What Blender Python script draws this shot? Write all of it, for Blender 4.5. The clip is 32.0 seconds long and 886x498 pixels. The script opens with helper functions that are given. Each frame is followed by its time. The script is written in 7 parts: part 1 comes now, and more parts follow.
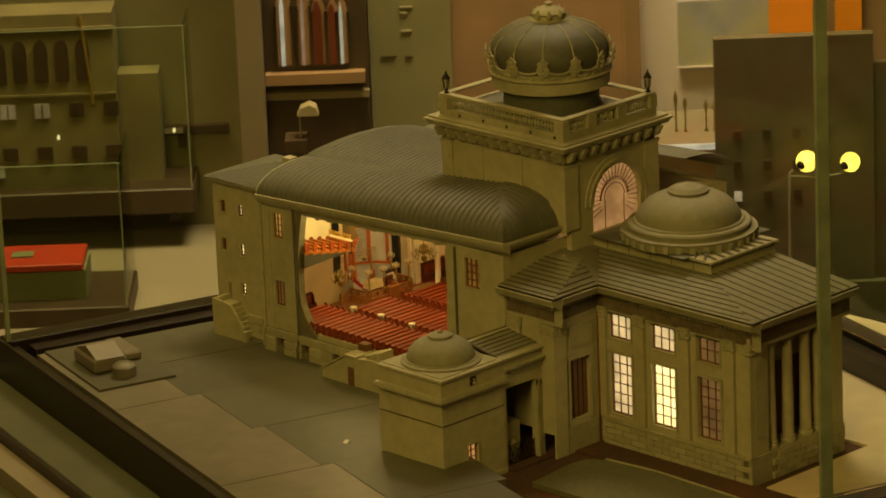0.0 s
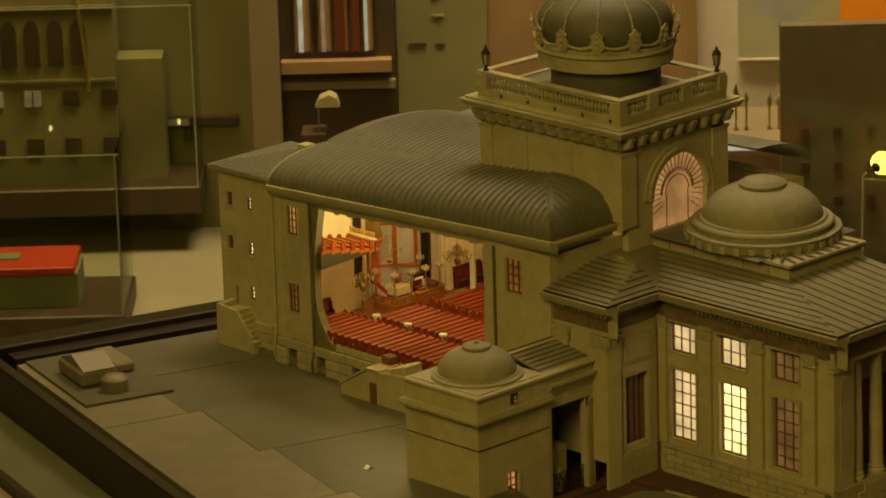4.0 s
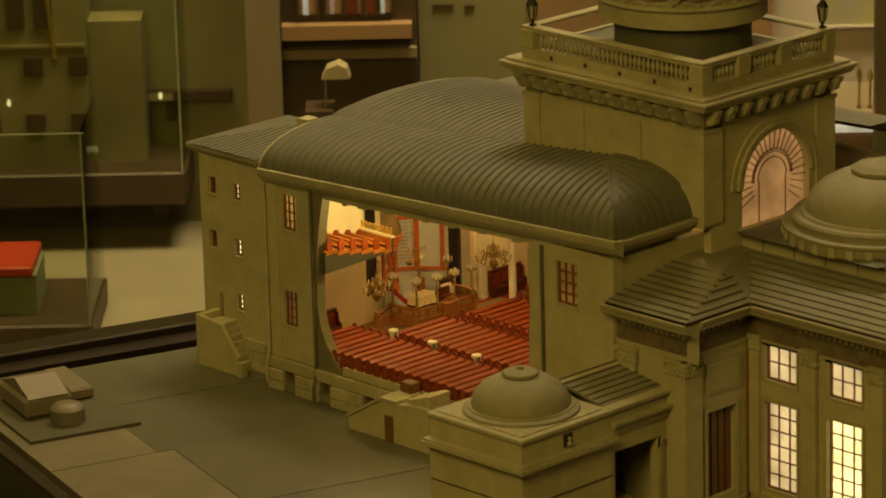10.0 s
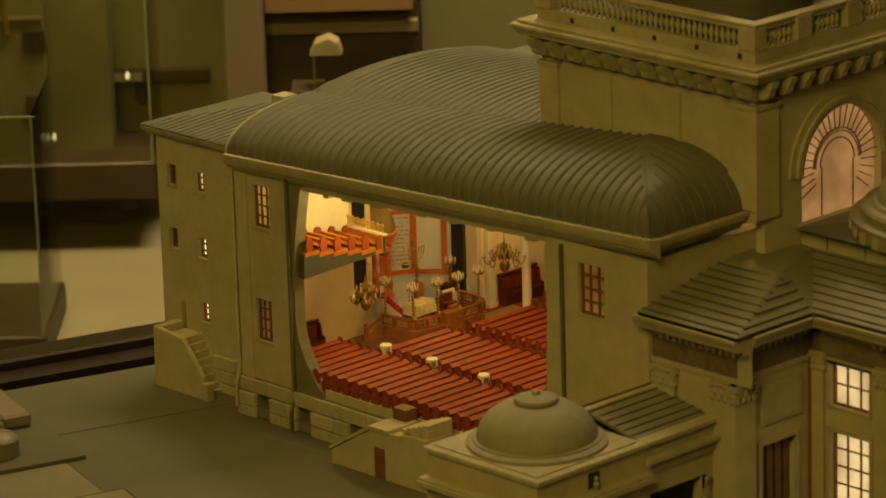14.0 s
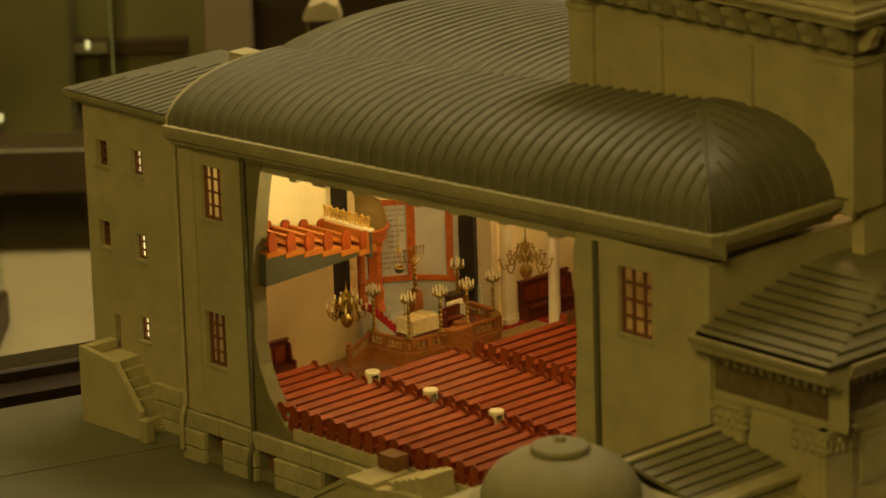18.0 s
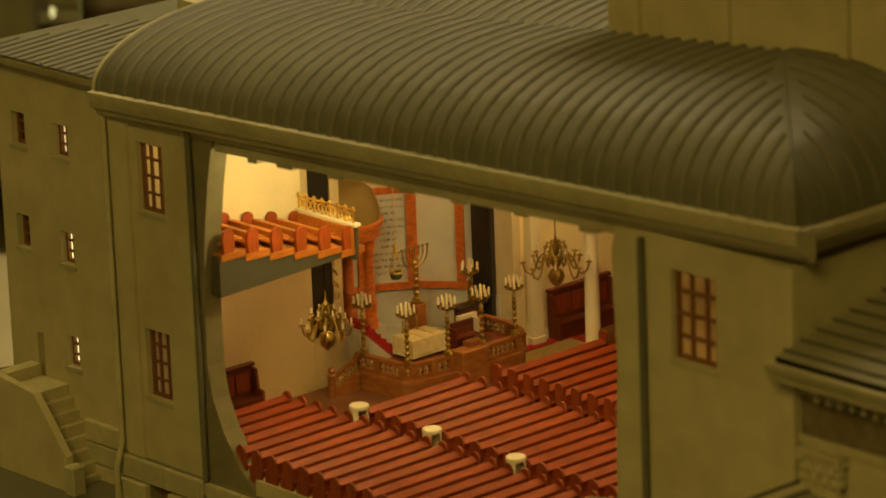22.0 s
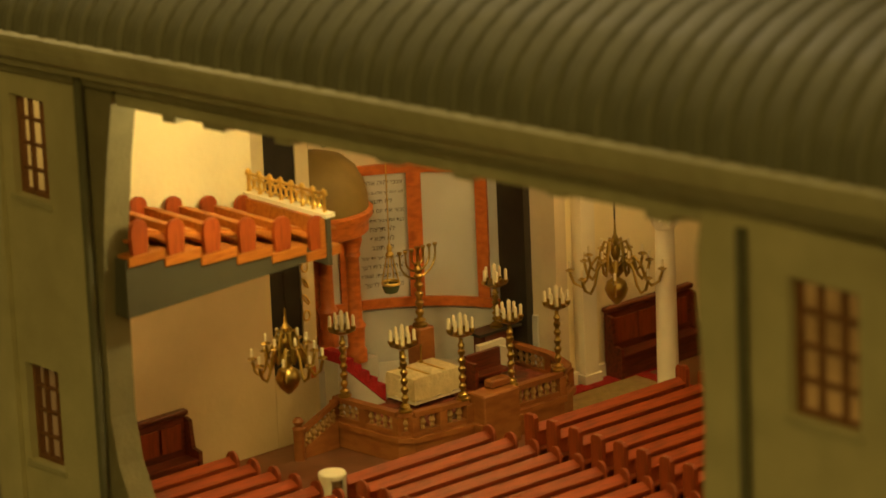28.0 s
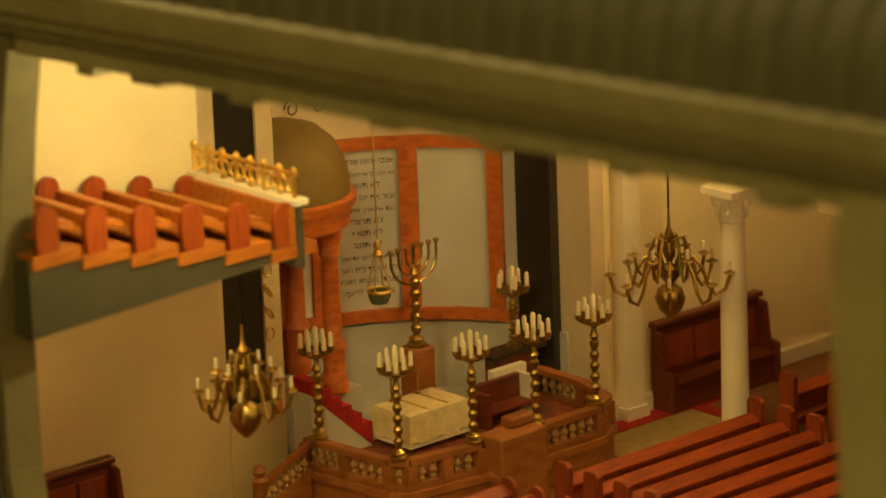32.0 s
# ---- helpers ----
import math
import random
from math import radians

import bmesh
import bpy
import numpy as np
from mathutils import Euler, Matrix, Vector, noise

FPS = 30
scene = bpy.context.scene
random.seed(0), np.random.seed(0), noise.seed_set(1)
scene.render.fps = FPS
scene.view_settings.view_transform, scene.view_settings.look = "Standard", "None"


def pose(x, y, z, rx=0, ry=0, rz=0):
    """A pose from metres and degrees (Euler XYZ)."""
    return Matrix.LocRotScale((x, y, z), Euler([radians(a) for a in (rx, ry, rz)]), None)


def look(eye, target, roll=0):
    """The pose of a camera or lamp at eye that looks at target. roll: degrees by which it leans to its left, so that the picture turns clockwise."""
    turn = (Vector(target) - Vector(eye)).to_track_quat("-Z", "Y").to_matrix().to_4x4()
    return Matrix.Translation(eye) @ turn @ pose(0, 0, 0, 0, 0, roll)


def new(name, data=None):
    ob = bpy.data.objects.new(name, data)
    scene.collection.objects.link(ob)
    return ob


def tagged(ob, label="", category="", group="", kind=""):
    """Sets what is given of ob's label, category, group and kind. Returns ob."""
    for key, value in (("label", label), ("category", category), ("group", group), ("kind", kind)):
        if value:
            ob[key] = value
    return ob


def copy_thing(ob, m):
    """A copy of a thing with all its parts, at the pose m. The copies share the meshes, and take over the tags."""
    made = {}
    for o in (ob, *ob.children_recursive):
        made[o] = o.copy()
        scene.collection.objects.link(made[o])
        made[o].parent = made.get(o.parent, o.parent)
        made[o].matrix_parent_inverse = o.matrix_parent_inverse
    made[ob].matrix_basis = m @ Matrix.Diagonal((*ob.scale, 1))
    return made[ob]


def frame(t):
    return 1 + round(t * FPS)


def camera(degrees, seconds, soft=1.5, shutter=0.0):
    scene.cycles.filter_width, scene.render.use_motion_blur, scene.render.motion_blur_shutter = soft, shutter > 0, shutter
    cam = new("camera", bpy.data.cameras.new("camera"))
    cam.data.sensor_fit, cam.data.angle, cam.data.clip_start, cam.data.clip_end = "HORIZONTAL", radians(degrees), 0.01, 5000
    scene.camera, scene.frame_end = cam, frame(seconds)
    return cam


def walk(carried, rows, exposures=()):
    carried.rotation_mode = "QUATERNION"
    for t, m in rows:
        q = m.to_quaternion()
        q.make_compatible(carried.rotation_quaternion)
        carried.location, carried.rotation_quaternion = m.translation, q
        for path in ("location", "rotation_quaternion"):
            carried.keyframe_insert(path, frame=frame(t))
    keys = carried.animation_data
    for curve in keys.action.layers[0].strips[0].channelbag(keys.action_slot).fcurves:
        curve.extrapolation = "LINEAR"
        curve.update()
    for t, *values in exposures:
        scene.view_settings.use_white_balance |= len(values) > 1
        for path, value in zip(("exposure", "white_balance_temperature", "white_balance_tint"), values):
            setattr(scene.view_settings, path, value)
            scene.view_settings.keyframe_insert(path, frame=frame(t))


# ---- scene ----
# camera: slow straight push towards the model, through a long lens
PATH = [
    (0.0, pose(-4.8626, -4.9911, 2.4218, 72.827, 2.267, -44.621)),
    (0.5, pose(-4.8021, -4.9169, 2.3788, 72.926, 2.173, -44.591)),
    (1.0, pose(-4.7393, -4.8410, 2.3366, 73.022, 2.086, -44.552)),
    (1.5, pose(-4.6720, -4.7639, 2.2948, 73.108, 2.004, -44.508)),
    (2.0, pose(-4.6015, -4.6847, 2.2536, 73.180, 1.930, -44.453)),
    (2.5, pose(-4.5277, -4.6038, 2.2137, 73.237, 1.862, -44.393)),
    (3.0, pose(-4.4492, -4.5192, 2.1739, 73.279, 1.801, -44.329)),
    (3.5, pose(-4.3646, -4.4302, 2.1336, 73.309, 1.748, -44.263)),
    (5.5, pose(-4.0167, -4.0630, 1.9755, 73.378, 1.567, -43.987)),
    (6.0, pose(-3.9302, -3.9725, 1.9372, 73.385, 1.529, -43.933)),
    (6.5, pose(-3.8457, -3.8826, 1.9004, 73.383, 1.499, -43.888)),
    (7.0, pose(-3.7693, -3.7983, 1.8675, 73.377, 1.478, -43.852)),
    (7.5, pose(-3.7109, -3.7304, 1.8418, 73.367, 1.465, -43.824)),
    (8.0, pose(-3.6569, -3.6684, 1.8189, 73.354, 1.450, -43.822)),
    (8.5, pose(-3.6023, -3.6063, 1.7961, 73.338, 1.440, -43.839)),
    (9.0, pose(-3.5456, -3.5425, 1.7727, 73.319, 1.438, -43.866)),
    (9.5, pose(-3.4873, -3.4776, 1.7486, 73.297, 1.449, -43.894)),
    (10.0, pose(-3.4275, -3.4124, 1.7239, 73.276, 1.470, -43.921)),
    (10.5, pose(-3.3680, -3.3481, 1.6992, 73.258, 1.497, -43.944)),
    (11.0, pose(-3.3078, -3.2839, 1.6742, 73.243, 1.529, -43.955)),
    (11.5, pose(-3.2455, -3.2193, 1.6482, 73.232, 1.563, -43.955)),
    (12.0, pose(-3.1800, -3.1532, 1.6210, 73.224, 1.598, -43.943)),
    (12.5, pose(-3.1098, -3.0835, 1.5914, 73.220, 1.631, -43.915)),
    (13.0, pose(-3.0323, -3.0070, 1.5584, 73.220, 1.658, -43.874)),
    (13.5, pose(-2.9466, -2.9228, 1.5217, 73.226, 1.677, -43.823)),
    (14.0, pose(-2.8555, -2.8333, 1.4823, 73.240, 1.689, -43.756)),
    (14.5, pose(-2.7620, -2.7421, 1.4413, 73.259, 1.696, -43.674)),
    (16.5, pose(-2.4025, -2.3928, 1.2836, 73.358, 1.704, -43.298)),
    (17.0, pose(-2.3192, -2.3119, 1.2474, 73.380, 1.708, -43.201)),
    (17.5, pose(-2.2386, -2.2332, 1.2126, 73.399, 1.717, -43.103)),
    (18.0, pose(-2.1608, -2.1577, 1.1793, 73.415, 1.736, -43.007)),
    (18.5, pose(-2.0860, -2.0845, 1.1471, 73.431, 1.780, -42.911)),
    (19.0, pose(-2.0137, -2.0140, 1.1163, 73.444, 1.834, -42.819)),
    (19.5, pose(-1.9437, -1.9459, 1.0867, 73.454, 1.891, -42.728)),
    (20.0, pose(-1.8761, -1.8797, 1.0583, 73.460, 1.948, -42.635)),
    (20.5, pose(-1.8106, -1.8150, 1.0308, 73.463, 2.002, -42.543)),
    (21.0, pose(-1.7479, -1.7525, 1.0043, 73.465, 2.050, -42.451)),
    (21.5, pose(-1.6879, -1.6910, 0.9787, 73.471, 2.088, -42.359)),
    (22.0, pose(-1.6304, -1.6316, 0.9538, 73.479, 2.111, -42.278)),
    (22.5, pose(-1.5753, -1.5736, 0.9294, 73.492, 2.119, -42.203)),
    (23.0, pose(-1.5227, -1.5171, 0.9057, 73.511, 2.115, -42.132)),
    (23.5, pose(-1.4715, -1.4616, 0.8823, 73.533, 2.105, -42.064)),
    (24.0, pose(-1.4215, -1.4084, 0.8596, 73.560, 2.101, -41.996)),
    (24.5, pose(-1.3729, -1.3576, 0.8376, 73.589, 2.112, -41.920)),
    (25.0, pose(-1.3256, -1.3091, 0.8166, 73.617, 2.134, -41.834)),
    (25.5, pose(-1.2795, -1.2621, 0.7961, 73.642, 2.166, -41.736)),
    (27.5, pose(-1.1064, -1.0862, 0.7210, 73.732, 2.297, -41.336)),
    (28.0, pose(-1.0664, -1.0439, 0.7036, 73.742, 2.317, -41.255)),
    (28.5, pose(-1.0270, -1.0000, 0.6863, 73.743, 2.319, -41.205)),
    (29.0, pose(-0.9879, -0.9538, 0.6687, 73.736, 2.300, -41.199)),
    (29.5, pose(-0.9485, -0.9050, 0.6507, 73.728, 2.264, -41.242)),
    (30.0, pose(-0.9107, -0.8564, 0.6330, 73.717, 2.222, -41.321)),
    (30.5, pose(-0.8751, -0.8096, 0.6161, 73.705, 2.179, -41.425)),
    (31.0, pose(-0.8418, -0.7649, 0.6002, 73.694, 2.142, -41.545)),
    (31.5, pose(-0.8105, -0.7226, 0.5851, 73.681, 2.108, -41.674)),
    (32.0, pose(-0.7807, -0.6822, 0.5708, 73.670, 2.076, -41.805)),
]
cam = camera(12.0, 32.0, 1.75)
walk(cam, PATH)

# ---- light ----
world = bpy.data.worlds.new("world")
scene.world = world
world.use_nodes = True
world.node_tree.nodes["Background"].inputs[0].default_value = (1.0, 0.73, 0.19, 1)
world.node_tree.nodes["Background"].inputs[1].default_value = 0.19


def area_lamp(name, at, target, sx, sy, watts, colour, spread=180):
    d = bpy.data.lights.new(name, "AREA")
    d.shape, d.size, d.size_y, d.energy, d.color, d.spread = "RECTANGLE", sx, sy, watts, colour, radians(spread)
    ob = new(name, d)
    ob.matrix_world = look(at, target)
    return ob


def point_lamp(name, at, radius, watts, colour):
    d = bpy.data.lights.new(name, "POINT")
    d.energy, d.color, d.shadow_soft_size = watts, colour, radius
    ob = new(name, d)
    ob.location = at
    return ob


WARM = (1.0, 0.70, 0.16)
CANDLE = (1.0, 0.62, 0.19)
area_lamp("ceiling_lamp", (-0.7, 0.5, 2.95), (0.0, 0.2, 0.0), 1.6, 1.6, 4.0, WARM)
# unseen lamps, added to brighten the fronts and the displays behind
area_lamp("ceiling_lamp_side", (-3.0, -1.8, 2.60), (0.1, 0.0, 0.2), 1.5, 1.5, 67.0, WARM)
area_lamp("ceiling_lamp_back", (1.5, 1.0, 2.95), (2.6, 1.5, 0.0), 1.2, 1.2, 120.0, (1.0, 0.78, 0.42), 130)
area_lamp("ceiling_lamp_left", (0.0, 1.9, 2.95), (0.5, 2.3, 0.0), 1.2, 1.2, 22.0, (1.0, 0.72, 0.24), 130)
# bulbs hidden in the model
area_lamp("hall_bulb_strip", (0.27, 0.22, 0.262), (0.27, 0.24, 0.0), 0.42, 0.40, 0.85, CANDLE)
point_lamp("gallery_bulb", (0.072, 0.365, 0.246), 0.006, 0.44, (1.0, 0.80, 0.30))
point_lamp("aisle_bulb", (0.060, 0.455, 0.132), 0.006, 0.036, CANDLE)
point_lamp("apse_bulb", (0.300, 0.41, 0.240), 0.010, 0.33, CANDLE)
point_lamp("tower_bulb", (0.259, 0.0, 0.34), 0.02, 0.25, CANDLE)

# ---- materials ----


def material(name, colour, rough=0.6, metal=0.0, grain=40.0, vary=0.15, bump=0.1, bump_scale=200.0, stain=None, stain_scale=6.0, stain_amount=0.35, obvary=0.0):
    m = bpy.data.materials.new(name)
    m.use_nodes = True
    t = m.node_tree
    n, l = t.nodes, t.links
    b = n["Principled BSDF"]
    co = n.new("ShaderNodeTexCoord")
    fine = n.new("ShaderNodeTexNoise")
    fine.inputs["Scale"].default_value = grain
    fine.inputs["Detail"].default_value = 6.0
    l.new(co.outputs["Object"], fine.inputs["Vector"])
    ramp = n.new("ShaderNodeMapRange")
    ramp.inputs["From Min"].default_value, ramp.inputs["From Max"].default_value = 0.3, 0.7
    ramp.inputs["To Min"].default_value, ramp.inputs["To Max"].default_value = 1.0 - vary, 1.0 + vary
    l.new(fine.outputs["Fac"], ramp.inputs["Value"])
    mul = n.new("ShaderNodeMixRGB")
    mul.blend_type = "MULTIPLY"
    mul.inputs["Fac"].default_value = 1.0
    mul.inputs["Color1"].default_value = (*colour, 1)
    l.new(ramp.outputs["Result"], mul.inputs["Color2"])
    out = mul.outputs["Color"]
    if stain:
        big = n.new("ShaderNodeTexNoise")
        big.inputs["Scale"].default_value = stain_scale
        big.inputs["Detail"].default_value = 4.0
        l.new(co.outputs["Object"], big.inputs["Vector"])
        r2 = n.new("ShaderNodeMapRange")
        r2.inputs["From Min"].default_value, r2.inputs["From Max"].default_value = 0.45, 0.75
        r2.inputs["To Max"].default_value = stain_amount
        l.new(big.outputs["Fac"], r2.inputs["Value"])
        mx = n.new("ShaderNodeMixRGB")
        mx.inputs["Color2"].default_value = (*stain, 1)
        l.new(r2.outputs["Result"], mx.inputs["Fac"])
        l.new(out, mx.inputs["Color1"])
        out = mx.outputs["Color"]
    if obvary:
        info = n.new("ShaderNodeObjectInfo")
        hs = n.new("ShaderNodeMapRange")
        hs.inputs["To Min"].default_value, hs.inputs["To Max"].default_value = 1.0 - obvary, 1.0 + obvary
        l.new(info.outputs["Random"], hs.inputs["Value"])
        m3 = n.new("ShaderNodeMixRGB")
        m3.blend_type = "MULTIPLY"
        m3.inputs["Fac"].default_value = 1.0
        l.new(out, m3.inputs["Color1"])
        l.new(hs.outputs["Result"], m3.inputs["Color2"])
        out = m3.outputs["Color"]
    l.new(out, b.inputs["Base Color"])
    b.inputs["Roughness"].default_value, b.inputs["Metallic"].default_value = rough, metal
    if bump:
        bn = n.new("ShaderNodeTexNoise")
        bn.inputs["Scale"].default_value = bump_scale
        bn.inputs["Detail"].default_value = 3.0
        l.new(co.outputs["Object"], bn.inputs["Vector"])
        bu = n.new("ShaderNodeBump")
        bu.inputs["Strength"].default_value = bump
        bu.inputs["Distance"].default_value = 0.002
        l.new(bn.outputs["Fac"], bu.inputs["Height"])
        l.new(bu.outputs["Normal"], b.inputs["Normal"])
    return m


def wood(name, colour, dark, scale=30.0, stretch=(1, 12, 12), rough=0.45, obvary=0.12):
    m = material(name, colour, rough, 0.0, 60.0, 0.08, 0.0, obvary=obvary)
    t = m.node_tree
    n, l = t.nodes, t.links
    co = n.new("ShaderNodeTexCoord")
    mp = n.new("ShaderNodeMapping")
    mp.inputs["Scale"].default_value = stretch
    no = n.new("ShaderNodeTexNoise")
    no.inputs["Scale"].default_value = scale
    no.inputs["Detail"].default_value = 8.0
    cr = n.new("ShaderNodeMapRange")
    cr.inputs["From Min"].default_value, cr.inputs["From Max"].default_value = 0.42, 0.68
    mx = n.new("ShaderNodeMixRGB")
    mx.inputs["Color2"].default_value = (*dark, 1)
    b = n["Principled BSDF"]
    old = b.inputs["Base Color"].links[0].from_socket
    l.new(co.outputs["Object"], mp.inputs["Vector"])
    l.new(mp.outputs["Vector"], no.inputs["Vector"])
    l.new(no.outputs["Fac"], cr.inputs["Value"])
    l.new(cr.outputs["Result"], mx.inputs["Fac"])
    l.new(old, mx.inputs["Color1"])
    l.new(mx.outputs["Color"], b.inputs["Base Color"])
    bu = n.new("ShaderNodeBump")
    bu.inputs["Strength"].default_value, bu.inputs["Distance"].default_value = 0.15, 0.001
    l.new(no.outputs["Fac"], bu.inputs["Height"])
    l.new(bu.outputs["Normal"], b.inputs["Normal"])
    return m


def glow(name, colour, strength):
    m = bpy.data.materials.new(name)
    m.use_nodes = True
    n, l = m.node_tree.nodes, m.node_tree.links
    b = n["Principled BSDF"]
    b.inputs["Base Color"].default_value = (*(c * 0.10 for c in colour), 1)
    b.inputs["Specular IOR Level"].default_value = 0.08
    b.inputs["Emission Color"].default_value = (*colour, 1)
    co = n.new("ShaderNodeTexCoord")
    no = n.new("ShaderNodeTexNoise")
    no.inputs["Scale"].default_value = 25.0
    l.new(co.outputs["Object"], no.inputs["Vector"])
    r = n.new("ShaderNodeMapRange")
    r.inputs["From Min"].default_value, r.inputs["From Max"].default_value = 0.3, 0.7
    r.inputs["To Min"].default_value, r.inputs["To Max"].default_value = strength * 0.65, strength * 1.3
    l.new(no.outputs["Fac"], r.inputs["Value"])
    l.new(r.outputs["Result"], b.inputs["Emission Strength"])
    return m


def glass(name, tint=(0.9, 0.93, 0.86), rough=0.02, clear=0.9):
    m = bpy.data.materials.new(name)
    m.use_nodes = True
    n, l = m.node_tree.nodes, m.node_tree.links
    n.remove(n["Principled BSDF"])
    tr = n.new("ShaderNodeBsdfTransparent")
    tr.inputs[0].default_value = (*tint, 1)
    gl = n.new("ShaderNodeBsdfGlossy")
    gl.inputs["Roughness"].default_value = rough
    fr = n.new("ShaderNodeLayerWeight")
    fr.inputs["Blend"].default_value = 0.10
    mx = n.new("ShaderNodeMixShader")
    l.new(fr.outputs["Fresnel"], mx.inputs[0])
    l.new(tr.outputs[0], mx.inputs[1])
    l.new(gl.outputs[0], mx.inputs[2])
    l.new(mx.outputs[0], n["Material Output"].inputs["Surface"])
    return m


PAINT = material("model_wall_paint", (0.44, 0.400, 0.242), 0.75, 0, 55, 0.09, 0.14, 500, stain=(0.29, 0.255, 0.14), stain_scale=13, stain_amount=0.48)
TRIM = material("model_trim_paint", (0.385, 0.355, 0.218), 0.7, 0, 120, 0.08, 0.12, 600, stain=(0.22, 0.195, 0.105), stain_scale=18, stain_amount=0.55)
STONE = material("plinth_stone", (0.40, 0.365, 0.225), 0.8, 0, 120, 0.10, 0.25, 400, stain=(0.24, 0.22, 0.13), stain_scale=14, stain_amount=0.4, obvary=0.10)
ROOF = material("roof_sheet", (0.108, 0.106, 0.070), 0.58, 0.0, 60, 0.12, 0.1, 300, stain=(0.145, 0.138, 0.086), stain_scale=9, stain_amount=0.5)
PORCHROOF = material("porch_roof_sheet", (0.205, 0.192, 0.118), 0.62, 0.0, 60, 0.12, 0.1, 300, stain=(0.15, 0.14, 0.085), stain_scale=9, stain_amount=0.5)
DOMEPAINT = material("dome_paint", (0.275, 0.255, 0.158), 0.66, 0, 90, 0.10, 0.12, 400, stain=(0.20, 0.185, 0.11), stain_scale=14, stain_amount=0.6)
SEAM = material("roof_seam", (0.095, 0.092, 0.058), 0.55, 0.0, 80, 0.12, 0.05, 300)
# dark brown relief with the eaves' shade put into its colour
FRIEZESHADE = material("relief_frieze_shade", (0.13, 0.095, 0.05), 0.85, 0, 140, 0.25, 0.3, 400, stain=(0.22, 0.19, 0.11), stain_scale=40, stain_amount=0.6)
CUTEDGE = material("dark_sawn_edge", (0.19, 0.165, 0.09), 0.8, 0, 90, 0.12, 0.2, 500, stain=(0.12, 0.10, 0.055), stain_scale=14, stain_amount=0.5)
# for stone joints, and as painted shade between the tower brackets
JOINTSHADE = material("dark_joint_and_shade", (0.17, 0.155, 0.09), 0.9, 0, 120, 0.15, 0.2, 400)
DARK = material("shadow_gap", (0.035, 0.026, 0.014), 0.9, 0, 50, 0.1, 0.0)
# pale tone stands in for a reflection in the right-hand pane
REFLECTCARD = material("pale_reflection_board", (0.72, 0.58, 0.40), 0.6, 0, 30, 0.08, 0.05, 120, stain=(0.55, 0.43, 0.28), stain_scale=5, stain_amount=0.6)
PAVING = material("paving_card", (0.092, 0.088, 0.050), 0.5, 0, 30, 0.10, 0.08, 120, stain=(0.07, 0.067, 0.036), stain_scale=2.6, stain_amount=0.8, obvary=0.08)
# pale tone puts a reflected sheen into the outer slabs' colour
PAVINGPALE = material("pale_sheen_card", (0.190, 0.160, 0.112), 0.45, 0, 30, 0.10, 0.08, 120, stain=(0.105, 0.10, 0.06), stain_scale=3.4, stain_amount=0.8, obvary=0.08)
LAWN = material("lawn_flock", (0.125, 0.120, 0.062), 0.95, 0, 160, 0.14, 0.2, 500, stain=(0.17, 0.16, 0.085), stain_scale=8, stain_amount=0.5)
EARTH = material("trench_earth", (0.075, 0.038, 0.020), 0.95, 0, 120, 0.25, 0.5, 300, stain=(0.16, 0.05, 0.02), stain_scale=10, stain_amount=0.5)
RIM = material("case_rim_paint", (0.018, 0.011, 0.006), 0.35, 0, 40, 0.2, 0.02, 100)
SASH = material("sash_brown", (0.17, 0.075, 0.03), 0.6, 0, 150, 0.15, 0.05, 500)
DARKPANE = material("dark_pane", (0.05, 0.03, 0.015), 0.15, 0, 40, 0.3, 0.0)
GLOWPANE = glow("lit_pane", (1.0, 0.70, 0.30), 0.72)
BRIGHTPANE = glow("bright_pane", (1.0, 0.80, 0.30), 1.6)
DIMPANE = glow("dim_pane", (0.85, 0.46, 0.13), 0.15)
AMBERPANE = glow("amber_pane", (1.0, 0.45, 0.12), 0.55)
GLASS = glass("case_glass")
EDGE = material("glass_edge", (0.26, 0.30, 0.20), 0.2, 0, 20, 0.2, 0.0)
BRASS = material("brass", (0.43, 0.31, 0.09), 0.34, 1.0, 60, 0.15, 0.03, 400)
GILT = material("gilt", (0.80, 0.56, 0.15), 0.35, 0.9, 80, 0.15, 0.05, 500)
IRON = material("black_iron", (0.02, 0.016, 0.01), 0.5, 0.6, 60, 0.2, 0.05, 400)

# ---- mesh helpers ----
ORIGIN = {}


def thing(name, at, label, category, group="", kind=""):
    ob = new(name)
    ob.empty_display_size = 0.02
    ob.location = at
    ORIGIN[ob] = Vector(at)
    return tagged(ob, label, category, group, kind)


def part(name, bm, mat, parent=None, label="", smooth=False, kind=""):
    """Links a bmesh in world metres as one mesh under a thing or a part."""
    o = ORIGIN[parent] if parent else Vector((0, 0, 0))
    for v in bm.verts:
        v.co -= o
    me = bpy.data.meshes.new(name)
    bm.normal_update()
    bm.to_mesh(me)
    bm.free()
    if smooth:
        for p in me.polygons:
            p.use_smooth = True
        me.set_sharp_from_angle(angle=radians(40))
    me.materials.append(mat)
    ob = new(name, me)
    if parent:
        ob.parent = parent
    ORIGIN[ob] = o
    return tagged(ob, label, kind=kind)


def setting(name, bm, mat, label, category, smooth=False):
    return tagged(part(name, bm, mat, None, label, smooth), category=category, kind="structure")


